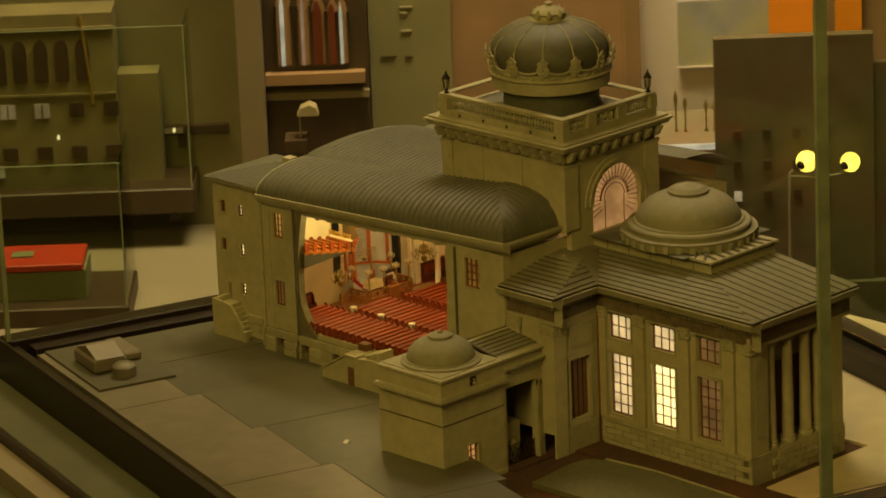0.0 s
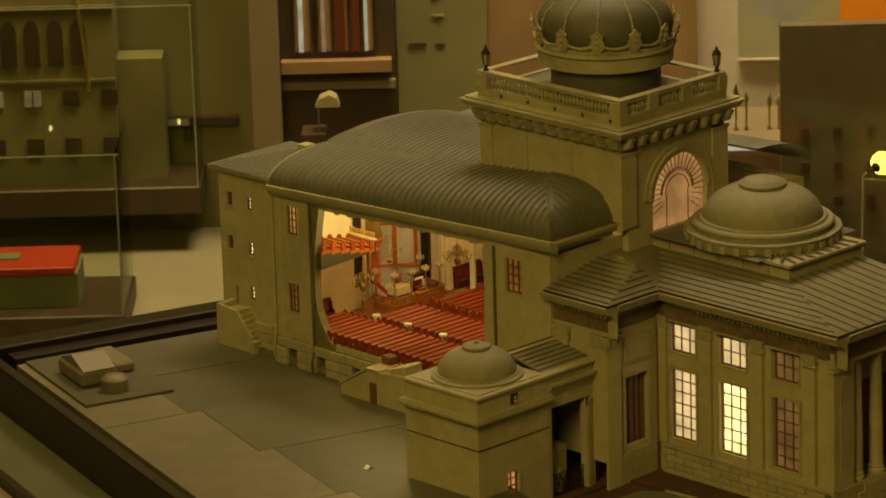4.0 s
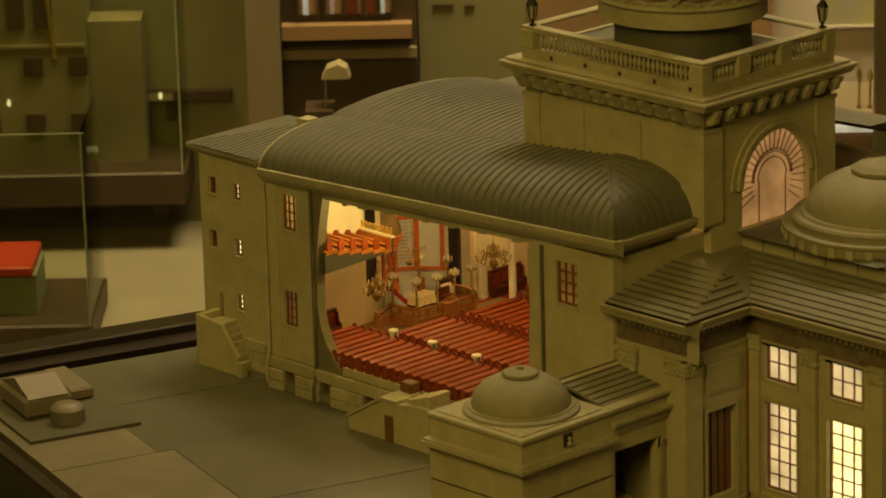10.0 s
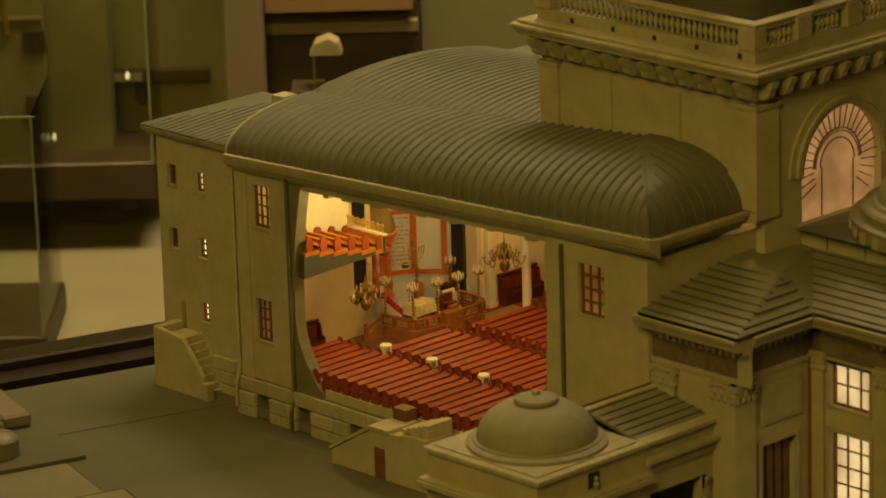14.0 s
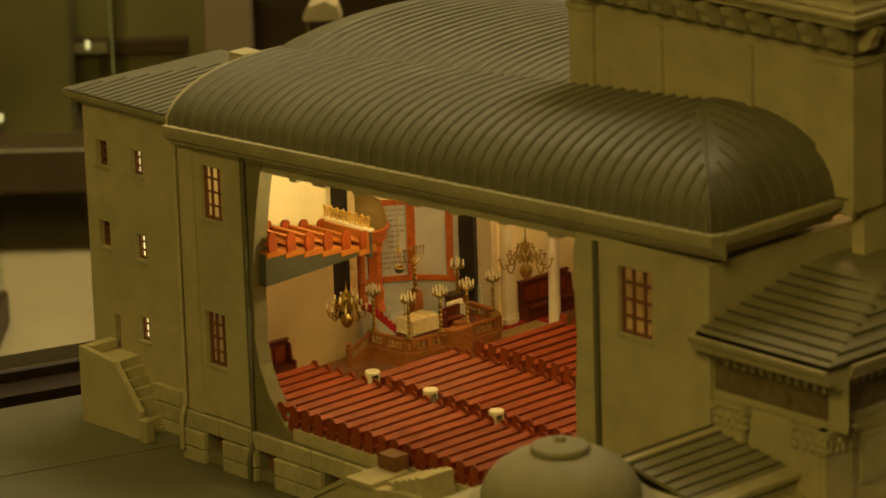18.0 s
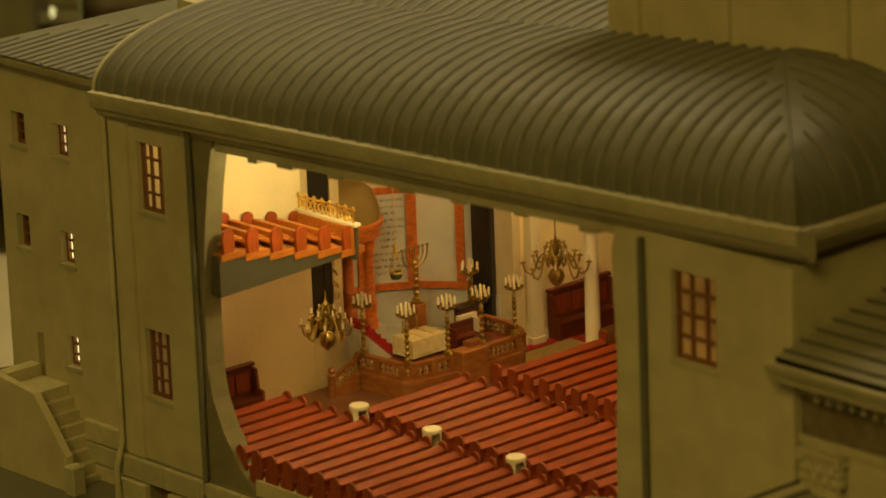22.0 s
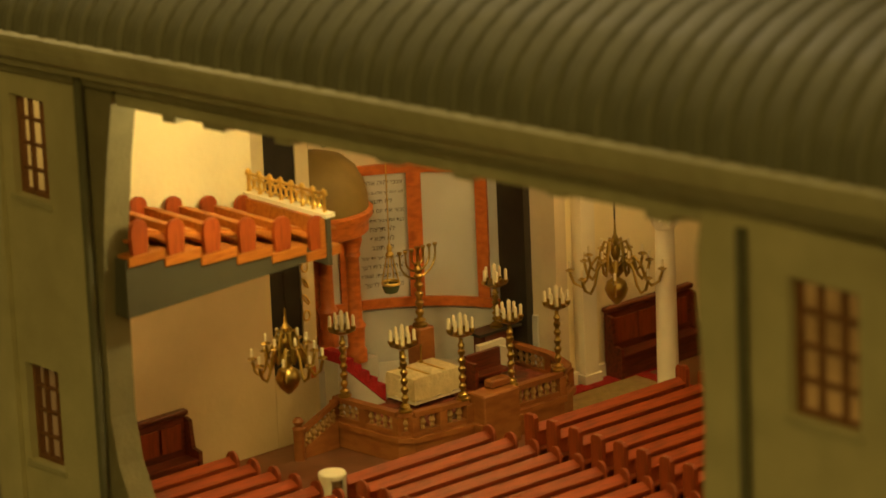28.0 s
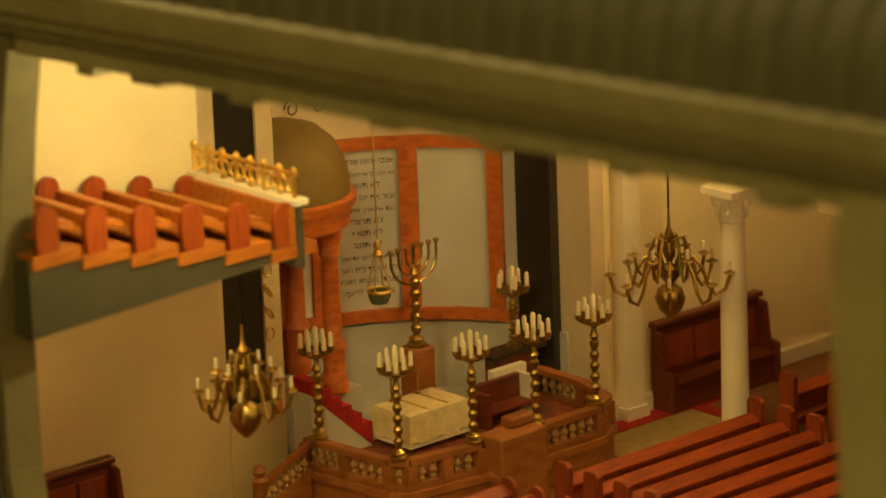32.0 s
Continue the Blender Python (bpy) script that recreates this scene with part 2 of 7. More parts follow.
def bx(x0, x1, y0, y1, z0, z1, bm=None, bevel=0.0):
    bm = bm or bmesh.new()
    x0, x1 = min(x0, x1), max(x0, x1)
    y0, y1 = min(y0, y1), max(y0, y1)
    v = [bm.verts.new((x, y, z)) for x in (x0, x1) for y in (y0, y1) for z in (z0, z1)]
    fs = [bm.faces.new([v[i] for i in f]) for f in ((0, 1, 3, 2), (4, 6, 7, 5), (0, 4, 5, 1), (2, 3, 7, 6), (0, 2, 6, 4), (1, 5, 7, 3))]
    if bevel:
        ed = {e for f in fs for e in f.edges}
        bmesh.ops.bevel(bm, geom=list(ed), offset=bevel, segments=1, affect="EDGES")
    return bm


def prism(poly, axis, a, b, bm=None):
    """A polygon in the plane across an axis, pushed from a to b. For 'x' it is (y, z), for 'y' (x, z), for 'z' (x, y)."""
    bm = bm or bmesh.new()

    def at(p, s):
        return {"x": (s, p[0], p[1]), "y": (p[0], s, p[1]), "z": (p[0], p[1], s)}[axis]
    lo = [bm.verts.new(at(p, a)) for p in poly]
    hi = [bm.verts.new(at(p, b)) for p in poly]
    n = len(poly)
    faces = [bm.faces.new(lo), bm.faces.new(hi[::-1])]
    for i in range(n):
        faces.append(bm.faces.new((lo[i], hi[i], hi[(i + 1) % n], lo[(i + 1) % n])))
    bmesh.ops.recalc_face_normals(bm, faces=faces)
    return bm


def lathe(profile, at, seg=24, bm=None, start=0.0, sweep=360.0):
    """A profile of (radius, height) turned about a vertical axis at a place."""
    bm = bm or bmesh.new()
    full = sweep >= 360
    n = seg if full else seg + 1
    rings = []
    for r, z in profile:
        rings.append([bm.verts.new((at[0] + r * math.cos(radians(start + sweep * i / seg)), at[1] + r * math.sin(radians(start + sweep * i / seg)), at[2] + z)) for i in range(n)])
    for a, b in zip(rings, rings[1:]):
        for i in range(seg):
            j = (i + 1) % n
            bm.faces.new((a[i], a[j], b[j], b[i]))
    if full:
        for ring, flip in ((rings[0], True), (rings[-1], False)):
            if (ring[0].co - ring[n // 2].co).length > 1e-6:
                bm.faces.new(ring[::-1] if flip else ring)
    bmesh.ops.remove_doubles(bm, verts=[v for r in (rings[0], rings[-1]) for v in r], dist=1e-6)
    return bm


def tube(points, radius, seg=8, bm=None):
    """A round bar along points."""
    bm = bm or bmesh.new()
    pts = [Vector(p) for p in points]
    rings = []
    for i, p in enumerate(pts):
        d = (pts[min(i + 1, len(pts) - 1)] - pts[max(i - 1, 0)]).normalized()
        u = d.orthogonal().normalized() if i == 0 else (rings_u - d * rings_u.dot(d)).normalized()
        rings_u = u
        w = d.cross(u)
        r = radius[i] if isinstance(radius, (list, tuple)) else radius
        rings.append([bm.verts.new(p + (u * math.cos(6.28319 * k / seg) + w * math.sin(6.28319 * k / seg)) * r) for k in range(seg)])
    for a, b in zip(rings, rings[1:]):
        for k in range(seg):
            bm.faces.new((a[k], a[(k + 1) % seg], b[(k + 1) % seg], b[k]))
    bm.faces.new(rings[0][::-1])
    bm.faces.new(rings[-1])
    return bm


def wall_with_holes(axis, plane, thick, a0, a1, z0, z1, holes, bm=None):
    """A wall in the plane x=plane ('x') or y=plane ('y'), with rectangular holes (a0, a1, z0, z1) through it."""
    bm = bm or bmesh.new()
    cuts_a = sorted({a0, a1, *[h[0] for h in holes], *[h[1] for h in holes]})
    cuts_z = sorted({z0, z1, *[h[2] for h in holes], *[h[3] for h in holes]})
    for i in range(len(cuts_a) - 1):
        run = None
        for j in range(len(cuts_z) - 1):
            ca, cz = (cuts_a[i] + cuts_a[i + 1]) / 2, (cuts_z[j] + cuts_z[j + 1]) / 2
            solid = not any(h[0] < ca < h[1] and h[2] < cz < h[3] for h in holes)
            if solid and run is None:
                run = cuts_z[j]
            if run is not None and (not solid or j == len(cuts_z) - 2):
                top = cuts_z[j + 1] if solid else cuts_z[j]
                if axis == "x":
                    bx(plane, plane + thick, cuts_a[i], cuts_a[i + 1], run, top, bm)
                else:
                    bx(cuts_a[i], cuts_a[i + 1], plane, plane + thick, run, top, bm)
                run = None
    bmesh.ops.remove_doubles(bm, verts=bm.verts[:], dist=1e-6)
    # the faces between two pieces of the wall are doubled: drop them
    bm.verts.index_update()
    seen = {}
    for f in bm.faces:
        seen.setdefault(tuple(sorted(v.index for v in f.verts)), []).append(f)
    bmesh.ops.delete(bm, geom=[f for fs in seen.values() if len(fs) > 1 for f in fs], context="FACES")
    return bm

# ---- room ----
GZ = -0.027
FLOOR_Z = -1.06
BASE_Z = -0.0695
FLOORM = material("gallery_floor", (0.30, 0.235, 0.15), 0.5, 0, 8, 0.12, 0.03, 30, stain=(0.14, 0.10, 0.06), stain_scale=0.8, stain_amount=0.6)
# wall and ceiling paint are lightened so the unseen room bounces light
WALLM = material("gallery_wall", (0.24, 0.195, 0.11), 0.8, 0, 6, 0.1, 0.05, 60, stain=(0.16, 0.125, 0.07), stain_scale=0.9, stain_amount=0.6)
GREYWALL = material("pale_grey_wall", (0.42, 0.37, 0.31), 0.7, 0, 5, 0.08, 0.03, 50, stain=(0.28, 0.25, 0.21), stain_scale=0.8, stain_amount=0.5)
CEILM = material("ceiling_paint", (0.46, 0.40, 0.26), 0.9, 0, 5, 0.1, 0.0)
PLINTH = material("case_plinth", (0.10, 0.095, 0.05), 0.5, 0, 12, 0.1, 0.03, 60, stain=(0.06, 0.055, 0.03), stain_scale=2, stain_amount=0.5)
setting("floor", bx(-7, 7.5, -7, 8, FLOOR_Z - 0.1, FLOOR_Z), FLOORM, "worn brown gallery floor between the cases", "floor")
setting("ceiling", bx(-7, 7.5, -7, 8, 3.05, 3.15), CEILM, "gallery ceiling, lightened to bounce light", "ceiling")
setting("wall_west", bx(-7.1, -7, -7, 8, FLOOR_Z, 3.05), WALLM, "dark olive gallery wall", "wall")
setting("wall_south", bx(-7, 7.5, -7.1, -7, FLOOR_Z, 3.05), WALLM, "dark olive gallery wall", "wall")
setting("wall_east", bx(7.5, 7.6, -7, 8, FLOOR_Z, 3.05), GREYWALL, "pale grey gallery wall", "wall")
setting("wall_north", bx(-7, 7.5, 8, 8.1, FLOOR_Z, 3.05), WALLM, "dark olive gallery wall", "wall")

# ---- the show case ----
CX0, CX1, CY0, CY1 = -0.372, 0.945, -0.675, 0.845
case = thing("show_case", ((CX0 + CX1) / 2, (CY0 + CY1) / 2, FLOOR_Z), "large museum show case with a dark rim and clear panes", "show case")
part("plinth", bx(CX0 - 0.012, CX1 + 0.03, CY0 - 0.03, CY1 + 0.03, FLOOR_Z, -0.095), PLINTH, case, "olive painted case plinth")
part("base_board", bx(CX0 + 0.0205, CX1 - 0.04, CY0 + 0.04, CY1 - 0.04, -0.0945, -0.070), EARTH, case)
for n_, a in (("near", (CX0 - 0.012, CX0, CY0 - 0.045, CY1 + 0.045)), ("far", (CX1, CX1 + 0.045, CY0 - 0.045, CY1 + 0.045)), ("front", (CX0, CX1, CY0 - 0.045, CY0)), ("back", (CX0, CX1, CY1, CY1 + 0.045))):
    part("rim", bx(*a, -0.0945, -0.010, bevel=0.003), RIM, case, "black lacquered case rim")
for a in ((CX0 + 0.001, CX0 + 0.020, CY0, CY1), (CX1 - 0.039, CX1 - 0.001, CY0, CY1), (CX0 + 0.04, CX1 - 0.04, CY0, CY0 + 0.039), (CX0 + 0.04, CX1 - 0.04, CY1 - 0.039, CY1)):
    part("inner_rim", bx(*a, -0.0945, -0.022), RIM, case)


def pane(axis, p, a0, a1, z0, z1, parent):
    g = bx(p, p + 0.006, a0, a1, z0, z1) if axis == "x" else bx(a0, a1, p, p + 0.006, z0, z1)
    ob = part("glass_pane", g, GLASS, parent, "clear case glass")
    ob.visible_shadow = False
    return ob


pane("y", CY0, 0.468, CX1, -0.010, 1.05, case)
part("glass_edge", bx(0.446, 0.4675, CY0 - 0.001, CY0 + 0.007, -0.010, 1.05), EDGE, case, "greenish polished glass edge")
pane("x", CX1, CY0, CY1, -0.010, 1.05, case)
pane("y", CY1, CX0, CX1, -0.010, 1.05, case)
part("glass_edge", bx(CX0 - 0.002, CX0 + 0.006, CY1 - 0.002, CY1 + 0.006, -0.010, 1.05), EDGE, case, "greenish polished glass edge")

# the case stands askew to the model
CASE_TURN = Matrix.Translation((0.0905, -0.0158, 0)) @ Matrix.Rotation(radians(-17.5), 4, "Z") @ Matrix.Translation((-(CX0 + CX1) / 2, -(CY0 + CY1) / 2, 0))


def turned_with_case(ob):
    ob.location = CASE_TURN @ ob.location
    ob.rotation_euler.z = radians(-17.5)


turned_with_case(case)

# ---- grounds of the model ----
apron = thing("case_paving", ((CX0 + CX1) / 2, (CY0 + CY1) / 2, BASE_Z), "pale card paving slabs that fill the show case", "paving", kind="structure")
for i_, (a, b, wide) in enumerate(((-0.635, -0.33, 0.45), (-0.33, -0.08, 0.47), (-0.08, 0.17, 0.475), (0.17, 0.41, 0.50), (0.41, 0.62, 0.56), (0.62, 0.806, 0.60))):
    mid = CX0 + 0.27 - 0.024 * i_
    # outer slab paler than the inner one, for the sheen
    part("paving_slab", bx(CX0 + 0.0205, mid - 0.0006, a + 0.0006, b - 0.0006, BASE_Z, GZ - 0.0004 * (i_ % 2)), PAVINGPALE, apron)
    part("paving_slab", bx(mid + 0.0006, CX0 + wide, a + 0.0006, b - 0.0006, BASE_Z, GZ - 0.0004 * ((i_ + 1) % 2)), PAVING, apron)
turned_with_case(apron)
board = thing("model_grounds", (-0.1, 0.3, BASE_Z), "card paving, earth and flock lawn round the model building", "model ground", kind="structure")
part("paving_strip", bx(-0.063, 0.6, 0.0, 0.72, BASE_Z, GZ + 0.0009), PAVING, board)
part("kerb", bx(-0.066, -0.060, 0.34, 0.70, GZ + 0.0009, GZ + 0.0028), PAVING, board)
part("kerb", bx(-0.040, -0.034, 0.33, 0.59, GZ + 0.0009, GZ + 0.0035), PAVING, board)
part("yard", bx(-0.098, 0.108, -0.195, -0.0005, BASE_Z, -0.066), EARTH, board, "red-brown earth in the yard")
lawn = [(-0.13, -0.80), (0.020, -0.80), (0.038, -0.40), (0.028, -0.290), (0.010, -0.262), (-0.025, -0.258), (-0.13, -0.27)]
part("lawn", prism(lawn, "z", BASE_Z, -0.0600), LAWN, board, "olive flock lawn")
part("lawn_edge", prism([(0.0205, -0.80), (0.0240, -0.80), (0.0420, -0.40), (0.0320, -0.289), (0.0285, -0.291), (0.0385, -0.40)], "z", BASE_Z, -0.0580), TRIM, board)
part("trench", bx(0.0430, 0.1090, -0.80, -0.2050, BASE_Z, -0.0660), EARTH, board, "red-brown earth in the trench")
part("forecourt_east", bx(0.11, 0.60, -0.86, -0.5845, BASE_Z, -0.064), REFLECTCARD, board, "pale brown board that stands in for a reflection in the glass")
part("forecourt_east", prism([(0.375, -0.584), (0.62, -0.584), (0.905, -0.4895), (0.905, 0.30), (0.575, 0.30), (0.575, -0.10), (0.375, -0.10)], "z", BASE_Z, -0.064), REFLECTCARD, board, "pale brown board that stands in for a reflection in the glass")

# small glass-clear study piece on the paving
study = thing("small_site_model", (-0.25, 0.66, GZ), "small olive relief model on a card base beside the rim", "site model")
part("base", bx(-0.325, -0.175, 0.52, 0.78, GZ + 0.0005, GZ + 0.008), PAVING, study)
part("block", bx(-0.30, -0.235, 0.60, 0.70, GZ + 0.0082, GZ + 0.034, bevel=0.004), PAVINGPALE, study)
part("ridge", prism([(0.60, GZ + 0.0345), (0.70, GZ + 0.0345), (0.65, GZ + 0.05)], "x", -0.295, -0.24), PAVINGPALE, study)
part("block", bx(-0.225, -0.19, 0.64, 0.74, GZ + 0.0082, GZ + 0.024, bevel=0.003), PAVINGPALE, study)
part("arch", lathe([(0.022, 0), (0.022, 0.018), (0.016, 0.024), (0.0, 0.027)], (-0.255, 0.57, GZ + 0.0082), 16), PAVINGPALE, study, smooth=True)
turned_with_case(study)

# ---- the model building ----
model = thing("synagogue_model", (0.286, 0.2, GZ), "olive-grey scale model of a domed synagogue with a cut-open side", "scale model")


def window(axis, plane, a0, a1, z0, z1, nx, nz, pane_mat, parent=model, depth=0.004, bar=0.0014, sill=True, frame=0.002, surround=0.0):
    """A sash window in a wall: frame with glazing bars, a pane behind it, a sill."""
    def b(p0, p1, q0, q1, r0, r1, bm):
        return bx(p0, p1, q0, q1, r0, r1, bm) if axis == "x" else bx(q0, q1, p0, p1, r0, r1, bm)
    p = plane + depth
    bm = bmesh.new()
    for q0, q1, r0, r1 in ((a0, a0 + frame, z0, z1), (a1 - frame, a1, z0, z1), (a0 + frame, a1 - frame, z0, z0 + frame), (a0 + frame, a1 - frame, z1 - frame, z1)):
        b(p, p + 0.003, q0, q1, r0, r1, bm)
    bmesh.ops.remove_doubles(bm, verts=bm.verts[:], dist=1e-6)
    w = part("window", bm, SASH, parent)
    for i in range(1, nx):
        c = a0 + (a1 - a0) * i / nx
        part("glazing_bar", b(p + 0.0004, p + 0.0026, c - bar / 2, c + bar / 2, z0 + frame, z1 - frame, None), SASH, w)
    for j in range(1, nz):
        c = z0 + (z1 - z0) * j / nz
        part("glazing_bar", b(p + 0.0006, p + 0.0024, a0 + frame, a1 - frame, c - bar / 2, c + bar / 2, None), SASH, w)
    if pane_mat:
        part("pane", b(p + 0.0032, p + 0.0042, a0 + 0.0002, a1 - 0.0002, z0 + 0.0002, z1 - 0.0002, None), pane_mat, w)
    if sill:
        part("sill", b(plane - 0.0012, plane + depth - 0.0005, a0 - 0.002, a1 + 0.002, z0 - 0.003, z0 - 0.0002, None), TRIM, w)
    if surround:
        bm = bmesh.new()
        s = surround
        for q0, q1, r0, r1 in ((a0 - s, a0 - 0.0003, z0 - 0.003, z1 + s), (a1 + 0.0003, a1 + s, z0 - 0.003, z1 + s), (a0 - 0.0002, a1 + 0.0002, z1 + 0.0003, z1 + s)):
            b(plane - 0.002, plane - 0.0002, q0, q1, r0, r1, bm)
        part("surround", bm, TRIM, w)
    return w


def cornice(profile, axis, base, a, b, name="cornice", mat=TRIM, side=-1, parent=model):
    """A moulding of (outwards, height) steps along an axis, against the plane at base."""
    poly = [(base + side * o, z) for o, z in profile]
    if axis == "y":
        return part(name, prism(poly, "y", a, b), mat, parent)
    return part(name, prism(poly, "x", a, b), mat, parent)


HY0, HY1 = -0.092, 0.533      # hall along the street side
EAVE = 0.2725
T = 0.014
W1 = (0.474, 0.501, 0.195, 0.2425)
W2 = (0.477, 0.503, 0.0655, 0.1135)
WR = (-0.0295, 0.0065, 0.1990, 0.2530)
part("side_wall", wall_with_holes("x", 0.0, T, 0.4420, HY1, 0.0205, EAVE, [W1, W2]), PAINT, model)
part("side_wall", wall_with_holes("x", 0.0, T, HY0, 0.0320, 0.0205, EAVE, [WR]), PAINT, model)
part("cut_edge", prism([(0.4419, 0.0206), (0.4419, EAVE), (0.4200, EAVE), (0.4200, 0.261), (0.4285, 0.222), (0.4345, 0.185), (0.4375, 0.150), (0.4380, 0.100), (0.4340, 0.078), (0.4250, 0.058), (0.4110, 0.038), (0.395, 0.0206)], "x", 0.0, T), CUTEDGE, model, "sawn edge of the cut-open wall")
part("cut_edge", prism([(0.0321, 0.0206), (0.0321, EAVE), (0.0500, EAVE), (0.0540, 0.255), (0.0543, 0.228), (0.0525, 0.205), (0.0520, 0.185), (0.0545, 0.14), (0.0555, 0.0206)], "x", 0.0, T), PAINT, model, "sawn edge of the cut-open wall")
part("lintel", bx(0.0005, T, 0.0502, 0.4198, 0.2606, EAVE), TRIM, model)
# ragged crumbs of plaster left under the lintel
for y_ in (0.07, 0.13, 0.185, 0.23, 0.30, 0.345, 0.38):
    part("plaster_crumb", bx(0.002, T - 0.002, y_, y_ + random.uniform(0.006, 0.016), 0.2606 - random.uniform(0.0015, 0.004), 0.2604), TRIM, model)

# plinth with its courses of stone
part("plinth_core", wall_with_holes("x", -0.002, 0.016, HY0, HY1, GZ, 0.0204, [(0.4800, 0.5030, -0.012, 0.0060), (0.4128, 0.4358, -0.014, 0.0030), (0.3300, 0.3520, -0.014, 0.0030)]), JOINTSHADE, model)
for (a, b) in ((0.4800, 0.5030), (0.4128, 0.4358), (0.3300, 0.3520)):
    part("cellar_window", bx(0.006, 0.008, a + 0.001, b - 0.001, -0.0135, 0.0025), SASH, model, "dark red-brown cellar window")

# pipes and wall strips
for y_, z0_ in ((0.4410, 0.0), (0.5300, 0.016), (0.0265, 0.02)):
    part("drain_pipe", tube([(-0.004, y_, EAVE - 0.004), (-0.004, y_, z0_ + 0.012), (-0.0085, y_ - 0.002, z0_ + 0.004), (-0.0115, y_ - 0.002, z0_ - 0.004), (-0.0115, y_ - 0.002, max(GZ, z0_ - 0.03))], 0.0022, 8), SEAM if y_ < 0.5 else TRIM, model, smooth=True)
part("corner_pilaster", bx(-0.003, -0.0003, -0.092, -0.070, 0.0207, EAVE), PAINT, model)
part("wall_strip", bx(-0.003, -0.0003, 0.508, 0.526, 0.0207, EAVE), PAINT, model)

STAIRGLOW, LOWGLOW = glow("stair_light", (1.0, 0.54, 0.10), 0.38), glow("low_stair_light", (1.0, 0.50, 0.11), 0.09)
for w_ in (W1, W2):
    window("x", 0.0, *w_, 3, 4, STAIRGLOW if w_ is W1 else LOWGLOW)
# this pane glows in place of the lit hall seen through it
window("x", 0.0, *WR, 3, 4, glow("hall_view_glow", (1.0, 0.46, 0.07), 0.14), bar=0.0022)

# cornice of the hall
CORN = [(0.0, 0.2683), (0.003, 0.2683), (0.004, 0.2715), (0.009, 0.2735), (0.010, 0.2765), (0.014, 0.279), (0.0155, 0.284), (0.0155, 0.2865), (0.0, 0.2885)]
cornice(CORN, "y", 0.0, HY0 - 0.0155, HY1 - 0.003)
cornice(CORN, "x", HY0, 0.0002, 0.1295)
part("front_wall", bx(0.0145, 0.572, HY0, HY0 + T, GZ, EAVE), PAINT, model)
part("back_wall", bx(0.560, 0.572, HY0 + T + 0.0005, HY1, GZ, EAVE), PAINT, model)

# ribbed side roof with its hipped end
RZ, RH, RD = 0.2885, 0.063, 0.128


def rise(d):
    u = min(max(d / RD, 0.0), 1.0)
    return RZ + RH * (1 - (1 - u) ** 2.3) ** 0.5


STEPS = [0.0, 0.0015, 0.005, 0.011, 0.019, 0.029, 0.041, 0.055, 0.072, 0.092, 0.112, 0.128]
X_IN, Y_IN = -0.010, HY0 - 0.010
bm = bmesh.new()
cols = []
for d in STEPS:
    cols.append([bm.verts.new((X_IN + d, Y_IN + d, rise(d))), bm.verts.new((X_IN + d, HY1 - 0.004, rise(d)))])
for a, b in zip(cols, cols[1:]):
    bm.faces.new((a[0], b[0], b[1], a[1]))
end = [bm.verts.new((X_IN + STEPS[-1] + 0.02, Y_IN + d, rise(d))) for d in STEPS]
for i in range(len(STEPS) - 1):
    bm.faces.new((cols[i][0], end[i], end[i + 1], cols[i + 1][0]))
part("side_roof", bm, ROOF, model, "ribbed grey-green sheet roof", smooth=True)
part("roof_end_board", prism([(X_IN + d, rise(d)) for d in STEPS] + [(X_IN + 0.128, 0.2880), (X_IN, 0.2880)], "y", HY1 - 0.0038, HY1 - 0.0005), TRIM, model)
part("roof_gutter", bx(-0.0165, -0.0105, HY0 - 0.0165, HY1 - 0.004, 0.2868, 0.2898), TRIM, model)


def seam(points, up, w=0.0030, h=0.0022):
    """A rounded roll of sheet along points, raised across the way up of each."""
    bm = bmesh.new()
    prev = None
    for (p, n, s) in points:
        p, n, s = Vector(p), Vector(n), Vector(s)
        ring = [bm.verts.new(p + s * w * q + n * r) for q, r in ((-1.0, -0.0006), (-0.72, h * 0.62), (-0.30, h), (0.30, h), (0.72, h * 0.62), (1.0, -0.0006))]
        if prev:
            for k in range(5):
                bm.faces.new((prev[k], prev[k + 1], ring[k + 1], ring[k]))
        prev = ring
    bmesh.ops.recalc_face_normals(bm, faces=bm.faces[:])
    return bm


NR = 46
for i in range(NR):
    y_ = HY0 - 0.004 + (HY1 - HY0 - 0.004) * i / (NR - 1)
    pts = []
    for k, d in enumerate(STEPS):
        if Y_IN + d > y_ + 1e-6:
            break
        d2 = d + 0.004
        n = Vector((-(rise(d2) - rise(max(d - 0.004, 0))), 0, d2 - max(d - 0.004, 0))).normalized()
        pts.append(((X_IN + d, y_, rise(d)), n, (0, 1, 0)))
    if len(pts) > 1:
        part("roof_rib", seam(pts, None), ROOF, model, smooth=True)
for i in range(9):
    x_ = X_IN + 0.012 + 0.128 * i / 9
    pts = []
    for d in STEPS:
        if X_IN + d > x_ + 1e-6:
            break
        d2 = d + 0.004
        n = Vector((0, -(rise(d2) - rise(max(d - 0.004, 0))), d2 - max(d - 0.004, 0))).normalized()
        pts.append(((x_, Y_IN + d, rise(d)), n, (1, 0, 0)))
    if len(pts) > 1:
        part("roof_rib", seam(pts, None, 0.0008, 0.0012), SEAM, model)
part("hip_rib", seam([((X_IN + d, Y_IN + d, rise(d)), Vector((-0.5, -0.5, 0.7)).normalized(), Vector((0.7, -0.7, 0))) for d in STEPS], None, 0.0012, 0.0012), ROOF, model)

# nave barrel roof and the far side roof
NX, NW, NH, NZ = 0.258, 0.138, 0.026, 0.3200
AR = [math.pi * k / 20 for k in range(21)]
NY0, NY1 = 0.182, 0.560


